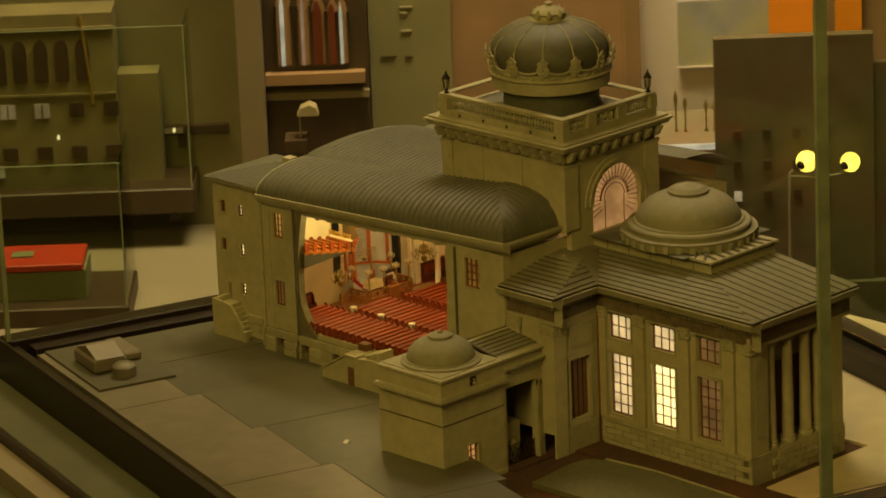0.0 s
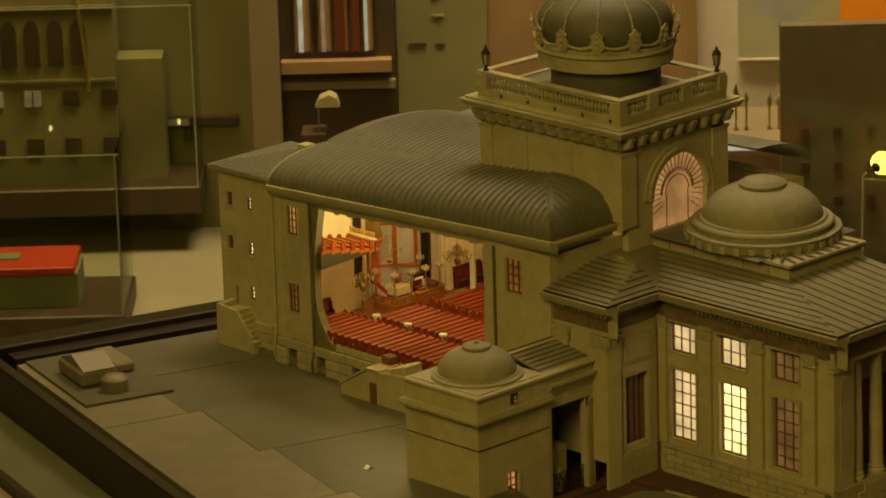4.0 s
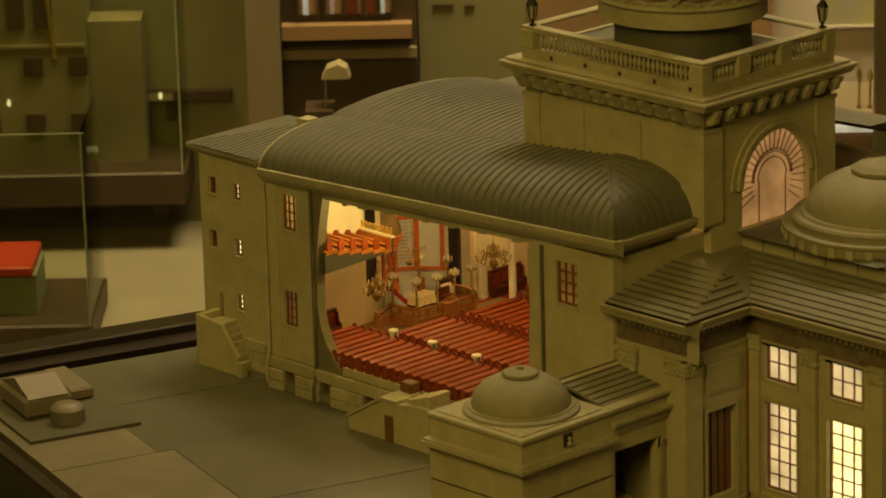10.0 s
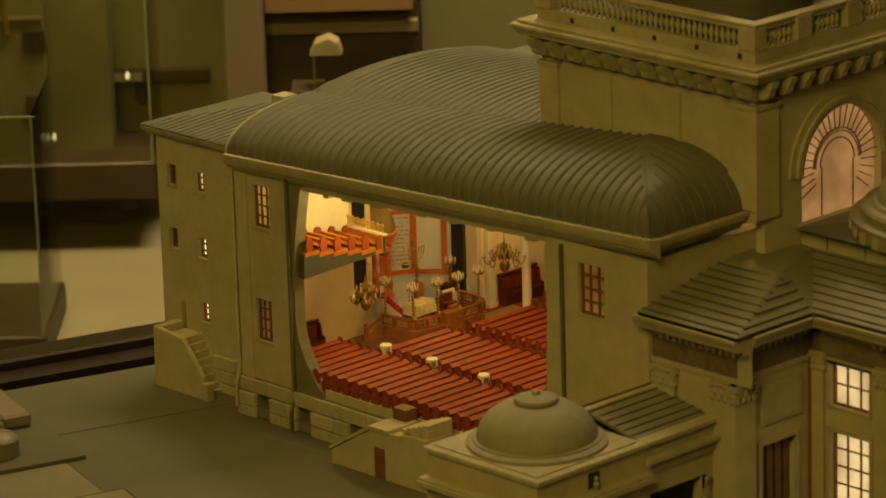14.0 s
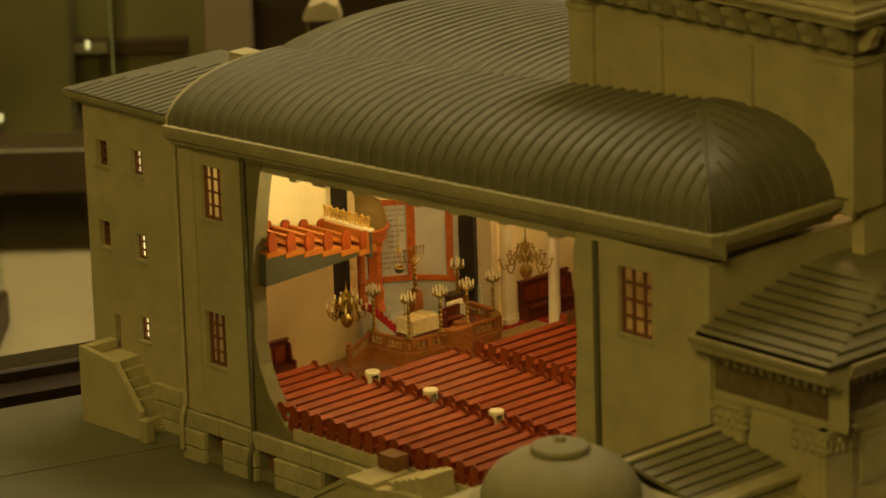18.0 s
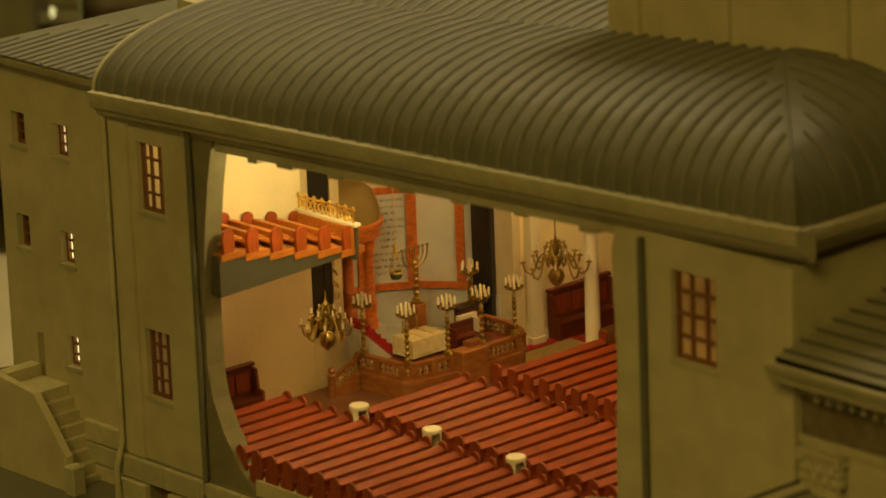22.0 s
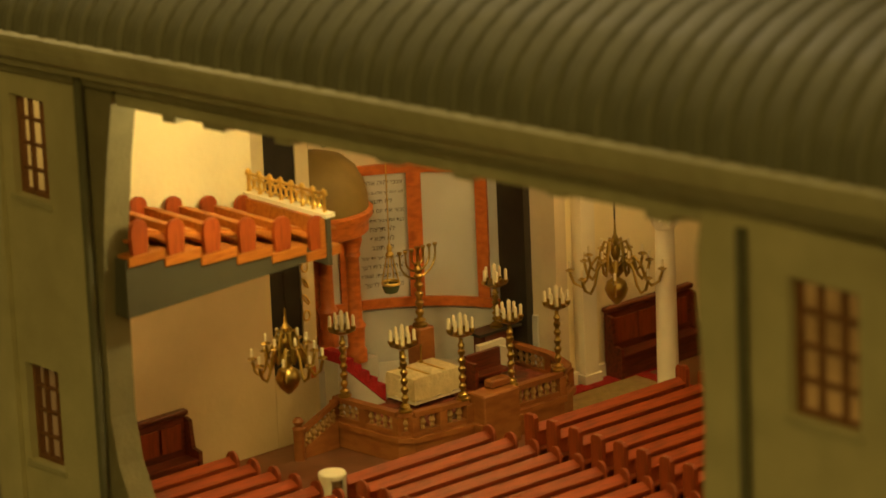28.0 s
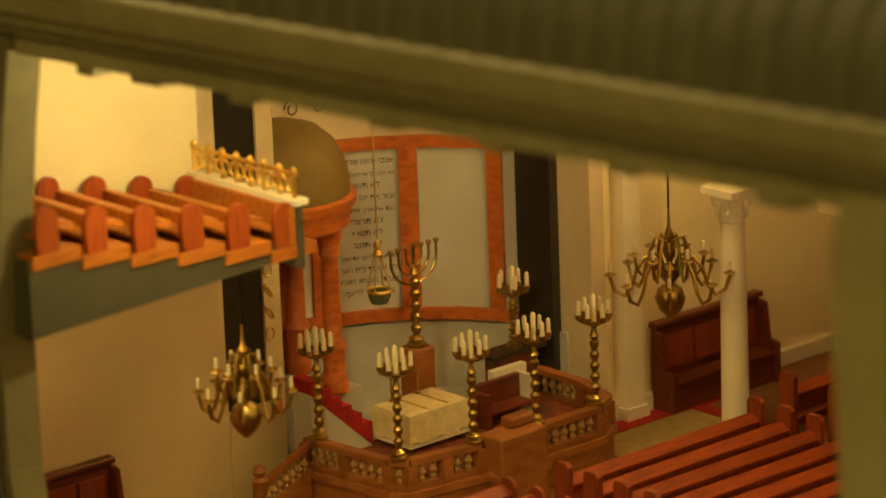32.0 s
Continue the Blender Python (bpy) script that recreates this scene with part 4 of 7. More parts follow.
MAROON = wood("maroon_wood", (0.16, 0.035, 0.015), (0.07, 0.014, 0.007), 70, (1, 8, 8), 0.4)
BIMAH = wood("bimah_wood", (0.31, 0.115, 0.030), (0.23, 0.075, 0.018), 50, (2, 2, 5), 0.5)
REDCLOTH = material("red_carpet", (0.33, 0.008, 0.012), 0.9, 0, 200, 0.2, 0.3, 600)
FLOORRED = material("hall_floor", (0.16, 0.055, 0.025), 0.7, 0, 80, 0.2, 0.1, 300, stain=(0.26, 0.16, 0.07), stain_scale=12, stain_amount=0.5)
MATT = material("straw_carpet", (0.34, 0.25, 0.10), 0.9, 0, 200, 0.15, 0.3, 700)
WHITE = material("white_paint", (0.80, 0.74, 0.60), 0.5, 0, 60, 0.05, 0.05, 300)
CLOTH = material("cream_cloth", (0.66, 0.55, 0.32), 0.9, 0, 180, 0.12, 0.4, 500, stain=(0.50, 0.38, 0.18), stain_scale=40, stain_amount=0.4)
BLACK = material("black_stone_and_recess", (0.022, 0.020, 0.018), 0.3, 0, 40, 0.3, 0.05, 300, stain=(0.06, 0.055, 0.045), stain_scale=30, stain_amount=0.4)
GREYUNDER = material("gallery_soffit", (0.072, 0.068, 0.046), 0.6, 0, 60, 0.08, 0.05, 300)
OLIVEGOLD = material("dull_gold", (0.20, 0.135, 0.035), 0.65, 0.1, 60, 0.15, 0.1, 400)
WAX = material("candle_wax", (0.72, 0.64, 0.46), 0.5, 0, 60, 0.05, 0.0)
GREENGLASS = material("green_glass_bowl", (0.08, 0.11, 0.06), 0.15, 0, 40, 0.2, 0.0)
PRINT = material("dark_print", (0.06, 0.04, 0.03), 0.8, 0, 100, 0.1, 0.0)

IZ = 0.027
inner = thing("hall_interior", (0.27, 0.43, IZ), "plastered hall interior with tablets, pilasters and painted frieze", "interior")
part("hall_floor", bx(0.0145, 0.5595, HY0 + T + 0.0005, 0.5260, 0.010, IZ), FLOORRED, model)
# unseen ceilings, added to hold the hall's light in
part("hall_ceiling", bx(0.0145, 0.5595, HY0 + T + 0.0005, 0.5300, 0.2645, 0.2675), FRIEZE, model)
part("apse_ceiling", bx(0.0500, 0.5400, 0.5305, 0.62, 0.2645, 0.2675), FRIEZE, model)
EY_ = 0.482
part("end_wall", bx(0.0300, 0.1875, 0.5185, 0.530, IZ - 0.017, 0.2780), CREAM, inner, "cream plastered end wall")
# the right end wall takes the lighter copy to look better lit
part("end_wall", bx(0.3496, 0.5530, EY_, EY_ + 0.012, IZ - 0.017, 0.2780), LITCREAM, inner, "cream plastered end wall")
part("inner_front", bx(0.0145, 0.5595, HY0 + T + 0.0006, HY0 + T + 0.004, IZ, 0.2640), CREAM, model)
part("inner_far_wall", bx(0.5555, 0.5597, HY0 + T + 0.0045, 0.5260, IZ, 0.2640), CREAM, model)
part("skirting", bx(0.3500, 0.5530, EY_ - 0.0035, EY_ - 0.0003, IZ, IZ + 0.007), WHITE, inner)
part("aisle_carpet", bx(0.1300, 0.1450, 0.02, 0.43, IZ + 0.0002, IZ + 0.0008), MATT, inner)
part("aisle_carpet", bx(0.335, 0.400, 0.4155, 0.465, IZ + 0.0002, IZ + 0.0008), MATT, inner)
part("carpet_border", bx(0.340, 0.43, 0.4655, 0.476, IZ + 0.0002, IZ + 0.0010), REDCLOTH, inner)
part("carpet_border", bx(0.4005, 0.408, 0.405, 0.4650, IZ + 0.0002, IZ + 0.0010), REDCLOTH, inner)

# apse with the painted tablets
AC, AR_ = (0.248, 0.473), 0.100


def shell(a0, a1, r0, r1, z0, z1, n=None):
    n = n or max(2, int(abs(a1 - a0) / 4))
    bm = bmesh.new()
    ring = []
    for k in range(n + 1):
        a = radians(a0 + (a1 - a0) * k / n)
        ring.append([bm.verts.new((AC[0] + r * math.cos(a), AC[1] + r * math.sin(a), z)) for r, z in ((r0, z0), (r1, z0), (r1, z1), (r0, z1))])
    for a, b in zip(ring, ring[1:]):
        for k in range(4):
            bm.faces.new((a[k], b[k], b[(k + 1) % 4], a[(k + 1) % 4]))
    bm.faces.new(ring[0])
    bm.faces.new(ring[-1][::-1])
    bmesh.ops.recalc_face_normals(bm, faces=bm.faces[:])
    return bm


part("apse_wall", shell(0, 118, AR_ + 0.002, AR_ + 0.010, IZ - 0.01, 0.2780, 30), FRIEZE, inner, smooth=True)
part("apse_dado", shell(8, 118, AR_ + 0.0003, AR_ + 0.0018, 0.036, 0.0700, 40), MARBLE, inner, "grey veined marble dado", smooth=True)
part("apse_floor", prism([(AC[0] + (AR_ + 0.002) * math.cos(radians(a)), AC[1] + (AR_ + 0.002) * math.sin(radians(a))) for a in range(0, 115, 6)] + [(AC[0] - 0.03, AC[1])], "z", IZ - 0.01, 0.040), MARBLE, inner)
RAILS = ((0.0715, 0.0768), (0.1482, 0.1535))
for z0_, z1_ in RAILS:
    part("tablet_rail", shell(20.4, 117, AR_ - 0.0012, AR_ + 0.0018, z0_, z1_, 32), ORANGE, inner, smooth=True)
for a0, a1 in ((46.2, 50.8), (24.8, 28.8), (68.0, 73.5), (93, 98)):
    part("tablet_stile", shell(a0, a1, AR_ - 0.0010, AR_ + 0.0017, 0.0769, 0.1481, 3), ORANGE, inner, smooth=True)
for a0, a1 in ((28.9, 46.1), (50.9, 67.9), (20.4, 24.7), (73.6, 92.9)):
    part("tablet", shell(a0, a1, AR_ + 0.0004, AR_ + 0.0019, 0.0769, 0.1481, 8), TABLET, inner, "off-white painted tablet", smooth=True)
part("black_pier", shell(10.0, 20.2, AR_ - 0.004, AR_ + 0.0016, 0.0420, 0.2779, 4), BLACK, inner)
# flat black slab stands in for the shade of a doorway recess
part("dark_doorway", bx(0.1880, 0.2085, 0.5195, 0.5235, 0.0668, 0.2779), BLACK, inner)
part("pier_foot", bx(0.1878, 0.2175, 0.5186, 0.5260, IZ, 0.0665), CREAM, inner)
part("apse_pilaster", bx(0.2088, 0.2175, 0.5185, 0.5250, 0.0667, 0.2779), CREAM, inner)
for k in range(9):
    a = 84 - k * 7.0
    c = Vector((AC[0] + (AR_ + 0.0004) * math.cos(radians(a)), AC[1] + (AR_ + 0.0004) * math.sin(radians(a)), 0.170))
    w = Vector((-math.sin(radians(a)), math.cos(radians(a)), 0))
    bm = tube([c + w * 0.0036 * math.cos(s * 0.7) * (1 - 0.06 * s) + Vector((0, 0, 0.0045 * math.sin(s * 0.7) * (1 - 0.06 * s))) for s in range(12)], 0.0004, 4)
    part("frieze_scroll", bm, PRINT, inner)
LINES = ("אנכי יהוה אלהיך", "לא יהיה לך אלהים אחרים", "לא תשא", "זכור את יום השבת", "כבד את אביך ואת אמך", "לא תרצח", "לא תנאף", "לא תגנב", "לא תענה ברעך עד שקר", "לא תחמד בית רעך", "ועבדו ואמתו ושורו", "וכל אשר לרעך")
ta = 59.0
for i, words in enumerate(LINES):
    cu = bpy.data.curves.new("text_line", "FONT")
    cu.body = words[::-1]
    cu.size = 0.0037
    cu.align_x = "CENTER"
    tmp = bpy.data.objects.new("text_line", cu)
    scene.collection.objects.link(tmp)
    me = bpy.data.meshes.new_from_object(tmp.evaluated_get(bpy.context.evaluated_depsgraph_get()))
    bpy.data.objects.remove(tmp)
    me.materials.clear()
    me.materials.append(PRINT)
    w_ = max([abs(v.co.x) for v in me.vertices] + [0.001])
    sc = min(1.0, 0.0125 / w_)
    z_ = 0.1420 - i * 0.0053
    for v in me.vertices:
        u = v.co.x * sc
        a = radians(ta) - u / AR_
        r = AR_ + 0.0001
        v.co = Vector((AC[0] + r * math.cos(a), AC[1] + r * math.sin(a), z_ + v.co.y * sc)) - ORIGIN[inner]
    ob = new("text_line", me)
    ob.parent = inner

# classical order on the right of the apse
part("wall_pilaster", bx(0.3700, 0.3800, 0.4735, 0.4817, IZ, 0.1395), WHITE, inner)
part("pilaster_capital", lathe([(0.0045, 0.1397), (0.0060, 0.142), (0.0052, 0.145), (0.0072, 0.149), (0.0075, 0.152), (0.0060, 0.1535)], (0.3750, 0.4760, 0), 10), WHITE, inner, smooth=True)
part("pilaster_base", bx(0.3685, 0.3815, 0.4720, 0.4817, IZ, IZ + 0.006), WHITE, inner)


def white_column(x, y):
    c = thing("gallery_column", (x, y, IZ), "slender white gallery column with a leafy capital on the hall floor", "column", "gallery columns")
    part("shaft", lathe([(0.0095, IZ), (0.0095, IZ + 0.003), (0.0080, IZ + 0.005), (0.0072, IZ + 0.008), (0.0068, 0.09), (0.0062, 0.134)], (x, y, 0), 18), WHITE, c, smooth=True)
    cap = part("capital", lathe([(0.0062, 0.134), (0.0072, 0.1355), (0.0066, 0.137), (0.0078, 0.142), (0.0098, 0.146), (0.0100, 0.1475)], (x, y, 0), 16), WHITE, c, smooth=True)
    bm = bmesh.new()
    for k in range(8):
        a = math.pi * k / 4
        for rr, zz in ((0.0076, 0.139), (0.0092, 0.1438)):
            bmesh.ops.create_icosphere(bm, subdivisions=1, radius=0.0020, matrix=Matrix.Translation((x + rr * math.cos(a + zz * 60), y + rr * math.sin(a + zz * 60), zz)) @ Matrix.Diagonal((0.8, 0.8, 1.5, 1)))
    part("leaf", bm, WHITE, cap, smooth=True)
    part("abacus", bx(x - 0.011, x + 0.011, y - 0.011, y + 0.011, 0.1477, 0.1510), WHITE, c)


white_column(0.341, 0.4280)
white_column(0.341, 0.330)
white_column(0.341, 0.230)
part("gallery_beam", bx(0.380, 0.402, -0.06, 0.370, 0.1390, 0.1500), CREAM, inner, "plastered beam on the white columns")
part("far_gallery", bx(0.3540, 0.5550, -0.06, 0.370, 0.1315, 0.1400), GREYUNDER, model)

# ---- pews ----
PEW_H = 0.0215
STEP = 0.0157


def pew(length, group_, at, tall=False):
    """A long bench along x: seat, back, sloping book board, two rounded ends."""
    x, y, z = at
    p = thing("pew", at, "long red-brown wooden pew with rounded ends on the hall floor", "pew", group_)
    part("seat", bx(x + 0.0015, x + length - 0.0015, y + 0.0012, y + 0.0062, z + 0.0065, z + 0.0078), PEWEND, p)
    part("backrest", prism([(y - 0.0006, z + 0.003), (y + 0.0010, z + 0.003), (y + 0.0002, z + PEW_H - 0.003), (y - 0.0014, z + PEW_H - 0.003)], "x", x + 0.0012, x + length - 0.0012), PEWEND, p)
    d = 0.0034 if tall else 0.0038
    part("book_board", prism([(y - d, z + PEW_H - 0.0050), (y + 0.0012, z + PEW_H - 0.0024), (y + 0.0012, z + PEW_H - 0.0010), (y - d - 0.0002, z + PEW_H - 0.0036)], "x", x + 0.0010, x + length - 0.0010), PEWTOP, p)
    part("book_shelf", bx(x + 0.0013, x + length - 0.0013, y - 0.0058, y - 0.0016, z + 0.0085, z + 0.0094), PEWEND, p)
    for xe in (x, x + length - 0.0016):
        if tall:
            pr = [(y - 0.0042, z), (y + 0.0036, z), (y + 0.0034, z + 0.0250), (y + 0.0022, z + 0.0266), (y - 0.0026, z + 0.0266), (y - 0.0040, z + 0.0250)]
        else:
            pr = [(y - 0.0060, z), (y + 0.0060, z), (y + 0.0060, z + 0.010), (y + 0.0036, z + 0.0115)]
            pr += [(y - 0.0008 + 0.0044 * math.cos(radians(a)), z + PEW_H - 0.0032 + 0.0052 * math.sin(radians(a))) for a in range(-20, 201, 22)]
            pr += [(y - 0.0052, z + 0.013), (y - 0.0060, z + 0.010)]
        part("end_panel", prism(pr, "x", xe, xe + (0.0026 if tall else 0.0016)), PEWEND, p)
    return p


def pew_block(name, x0, length, y_first, n, step=STEP, tall=False):
    first = pew(length, name, (x0, y_first, IZ + 0.0003), tall)
    for i in range(1, n):
        copy_thing(first, pose(x0, y_first - i * step, IZ + 0.0003))


part("floor_edge", bx(0.0006, 0.0140, 0.0556, 0.3948, 0.0206, IZ + 0.0040), PAINT, model, "sawn sill of the cut-open wall")
pew_block("short pews beside the gallery", 0.0175, 0.0800, 0.4760, 4)
pew_block("pews beside the cut wall", 0.0030, 0.0950, 0.4760 - 4 * STEP, 23)
pew_block("pews in the middle block", 0.1110, 0.0950, 0.4130, 27)
pew_block("pews under the far columns", 0.2230, 0.1040, 0.4030, 26, STEP, True)
pew_block("pews in the far aisle", 0.3560, 0.1000, 0.4150, 13, 0.0260, True)

# white lamp drums on the aisle
def drum(x, y):
    d = thing("aisle_lamp", (x, y, IZ), "white drum lamp with an arched mouth standing in the aisle", "lamp", "aisle lamps")
    z = IZ + 0.0009
    part("wall", lathe([(0.0062, z), (0.0064, z + 0.0235), (0.0054, z + 0.0235), (0.0052, z)], (x, y, 0), 18, start=-75, sweep=300), WHITE, d, smooth=True)
    part("lid", lathe([(0.0067, z + 0.0236), (0.0067, z + 0.0255), (0.0061, z + 0.0262), (0.0, z + 0.0264)], (x, y, 0), 20), WHITE, d, smooth=True)
    return d


first_drum = drum(0.1040, 0.4090)
copy_thing(first_drum, pose(0.1040, 0.3362, IZ))
copy_thing(first_drum, pose(0.1030, 0.2545, IZ))

# ---- candelabra and other brass ----


def turned(h, r):
    """Profile of a turned brass shaft of height h."""
    pr = [(2.4 * r, 0), (2.4 * r, 0.03 * h), (1.3 * r, 0.06 * h), (1.9 * r, 0.09 * h), (0.8 * r, 0.13 * h)]
    for k in range(5):
        z = 0.16 + k * 0.14
        pr += [(0.8 * r, z * h), (1.30 * r, (z + 0.03) * h), (1.34 * r, (z + 0.07) * h), (0.80 * r, (z + 0.10) * h)]
    return pr + [(1.3 * r, 0.88 * h), (0.7 * r, 0.93 * h), (0.7 * r, h)]


def candelabrum(x, y, z, h=0.034, n=6):
    c = thing("candelabrum", (x, y, z), "turned brass candelabrum with white candles on the platform rail", "candelabrum", "candelabra round the platform")
    part("shaft", lathe([(r, z + q) for r, q in turned(h, 0.00155)], (x, y, 0), 12), BRASS, c, smooth=True)
    part("dish", lathe([(0.0012, z + h), (0.0040, z + h + 0.0012), (0.0072, z + h + 0.0028), (0.0074, z + h + 0.0034), (0.0038, z + h + 0.0022), (0.0, z + h + 0.0020)], (x, y, 0), 16), BRASS, c, smooth=True)
    for k in range(n):
        a = 2 * math.pi * k / n + 0.4
        rx, ry = x + 0.0062 * math.cos(a), y + 0.0062 * math.sin(a)
        cup = part("cup", lathe([(0.0006, z + h + 0.0028), (0.0015, z + h + 0.0040), (0.0015, z + h + 0.0052)], (rx, ry, 0), 8), BRASS, c, smooth=True)
        part("candle", lathe([(0.0010, z + h + 0.0050), (0.0009, z + h + 0.0104), (0.0003, z + h + 0.0112)], (rx, ry, 0), 8), WAX, cup, smooth=True)
    part("candle", lathe([(0.0011, z + h + 0.0021), (0.0011, z + h + 0.0130), (0.0003, z + h + 0.0140)], (x, y, 0), 8), WAX, c, smooth=True)
    return c


# ---- reading platform ----
BZ = 0.0420
RAILZ = 0.0550
plan = [(0.205, 0.497), (0.2070, 0.470), (0.2095, 0.4440), (0.2150, 0.4372), (0.252, 0.4315), (0.252, 0.4260), (0.2785, 0.4245), (0.2785, 0.4300), (0.3150, 0.4298), (0.3290, 0.4380), (0.3360, 0.4600), (0.3360, 0.497)]
bimah = thing("reading_platform", (0.266, 0.465, IZ), "brown wooden reading platform with balustrades and carpeted top", "platform")
part("podium", prism(plan, "z", IZ + 0.0003, BZ), BIMAH, bimah)
part("platform_carpet", prism([(0.2090, 0.495), (0.2110, 0.470), (0.2130, 0.4465), (0.2170, 0.4415), (0.2560, 0.4355), (0.3130, 0.4340), (0.3250, 0.4410), (0.3320, 0.4600), (0.3320, 0.495)], "z", BZ + 0.0002, BZ + 0.0008), material("patterned_carpet", (0.20, 0.045, 0.025), 0.9, 0, 260, 0.3, 0.3, 600, stain=(0.05, 0.04, 0.03), stain_scale=90, stain_amount=0.8), bimah)
small_bal = lathe([(0.0010, 0.0), (0.0014, 0.0012), (0.0009, 0.0020), (0.0020, 0.0038), (0.0009, 0.0060), (0.0015, 0.0074)], (0, 0, 0), 6)
small_me = bpy.data.meshes.new("small_baluster")
small_bal.to_mesh(small_me)
small_bal.free()
small_me.materials.append(material("baluster_wood", (0.36, 0.21, 0.07), 0.5, 0, 90, 0.15, 0.05, 400))
edge = [(0.2072, 0.492), (0.2090, 0.470), (0.2115, 0.4455), (0.2165, 0.4395), (0.2335, 0.4369), (0.2500, 0.4343)]
edge2 = [(0.2805, 0.4322), (0.3145, 0.4320), (0.3270, 0.4395), (0.3338, 0.4605), (0.3338, 0.494)]
runs = list(zip(edge, edge[1:])) + list(zip(edge2, edge2[1:]))
for (a, b) in runs:
    a, b = Vector(a), Vector(b)
    d = b - a
    n = max(2, int(d.length / 0.0043))
    u = d.normalized()
    s = Vector((-u.y, u.x))
    for zz0, zz1, hw, nm in ((BZ + 0.0003, BZ + 0.0026, 0.0019, "foot_rail"), (RAILZ - 0.0026, RAILZ, 0.0024, "hand_rail")):
        part(nm, prism([tuple(a + s * hw), tuple(a - s * hw), tuple(b - s * hw), tuple(b + s * hw)], "z", zz0, zz1), BIMAH, bimah)
    for k in range(1, n):
        p = a + d * k / n
        ob = new("baluster", small_me)
        ob.parent = bimah
        ob.location = Vector((p.x, p.y, BZ + 0.0027)) - ORIGIN[bimah]
for x_, y_ in edge + edge2[:-1]:
    part("newel", bx(x_ - 0.0024, x_ + 0.0024, y_ - 0.0024, y_ + 0.0024, BZ + 0.0002, RAILZ - 0.0028), BIMAH, bimah)
part("podium_moulding", prism([(p[0] + (0.0012 if p[0] > 0.266 else -0.0012), p[1] - 0.0012) for p in plan], "z", BZ - 0.0035, BZ - 0.0004), BIMAH, bimah)
part("gate_pier", bx(0.2525, 0.2782, 0.4235, 0.4370, IZ + 0.0003, 0.0575, bevel=0.0008), BIMAH, bimah)
part("gate_seat", bx(0.2640, 0.2775, 0.4300, 0.4368, 0.0577, 0.0620, bevel=0.0008), BIMAH, bimah)
# side stairs with sloping rail
SLX, SLY = 0.1780, 0.4880
for i in range(5):
    part("side_step", bx(SLX + 0.002 + i * 0.0052, 0.2044, 0.4890, 0.4945, IZ + 0.0003, IZ + 0.003 * (i + 1)), BIMAH, bimah)
part("side_rail", prism([(SLX, IZ + 0.013), (SLX, IZ + 0.0160), (0.2060, RAILZ), (0.2060, RAILZ - 0.0026)], "y", SLY - 0.0014, SLY + 0.0014), BIMAH, bimah)
part("side_panel", prism([(SLX, IZ + 0.0003), (SLX, IZ + 0.0050), (0.2042, BZ + 0.001), (0.2042, IZ + 0.0003)], "y", SLY - 0.0012, SLY + 0.0012), BIMAH, bimah)
part("side_post", lathe([(0.0030, IZ), (0.0030, IZ + 0.0165), (0.0036, IZ + 0.0175), (0.0018, IZ + 0.0190), (0.0032, IZ + 0.0215), (0.0018, IZ + 0.0235), (0.0, IZ + 0.024)], (SLX, SLY, 0), 10), BIMAH, bimah, smooth=True)
for k in range(1, 8):
    t_ = k / 8
    ob = new("baluster", small_me)
    ob.parent = bimah
    ob.location = Vector((SLX + 0.0270 * t_, SLY, IZ + 0.0050 + (BZ + 0.001 - IZ - 0.0050) * t_)) - ORIGIN[bimah]
for x_, y_ in ((0.2090, 0.4860), (0.2140, 0.4425), (0.2480, 0.4352), (0.2810, 0.4335), (0.3150, 0.4335)):
    candelabrum(x_, y_, RAILZ + 0.0002, 0.034)

table = thing("reading_table", (0.2690, 0.478, BZ), "small reading table under a cream fringed cloth", "table")
bm = bmesh.new()
rows_t = []
NT = 40
for lvl, (grow, zz) in enumerate(((0.0, 0.0600), (0.0008, 0.0594), (0.0012, 0.0560), (0.0014, 0.0520), (0.0022, 0.0475))):
    ring = []
    for k in range(NT):
        u = k / NT * 4
        side, f = int(u), (u - int(u)) * 2 - 1
        ex, ey = 0.0155 + grow, 0.0105 + grow
        px_, py_ = ((f * ex, -ey), (ex, f * ey), (-f * ex, ey), (-ex, -f * ey))[side]
        wob = 0.0007 * math.sin(k * 2.3 + lvl) * (lvl / 4)
        n_ = Vector((px_, py_)).normalized()
        ring.append(bm.verts.new((0.2690 + px_ + n_.x * wob, 0.478 + py_ + n_.y * wob, zz + (0.0008 * math.sin(k * 1.7) if lvl == 4 else 0))))
    rows_t.append(ring)
for ra, rb in zip(rows_t, rows_t[1:]):
    for k in range(NT):
        bm.faces.new((ra[k], rb[k], rb[(k + 1) % NT], ra[(k + 1) % NT]))
bm.faces.new(rows_t[0][::-1])
bmesh.ops.recalc_face_normals(bm, faces=bm.faces[:])
cloth_ = part("cloth", bm, CLOTH, table, smooth=True)
for x_ in (0.2635, 0.2745):
    part("cord", bx(x_ - 0.0004, x_ + 0.0004, 0.4672, 0.4888, 0.0601, 0.0606), GILT, cloth_)
part("hem", bx(0.2520, 0.2860, 0.4660, 0.4900, 0.0455, 0.0472), WHITE, cloth_)
for sx in (-1, 1):
    for sy in (-1, 1):
        part("leg", bx(0.269 + sx * 0.0125 - 0.001, 0.269 + sx * 0.0125 + 0.001, 0.478 + sy * 0.0085 - 0.001, 0.478 + sy * 0.0085 + 0.001, BZ + 0.0009, 0.0575), MAROON, table)
part("tabletop", bx(0.2550, 0.2830, 0.4690, 0.4870, 0.0577, 0.0590), MAROON, table)
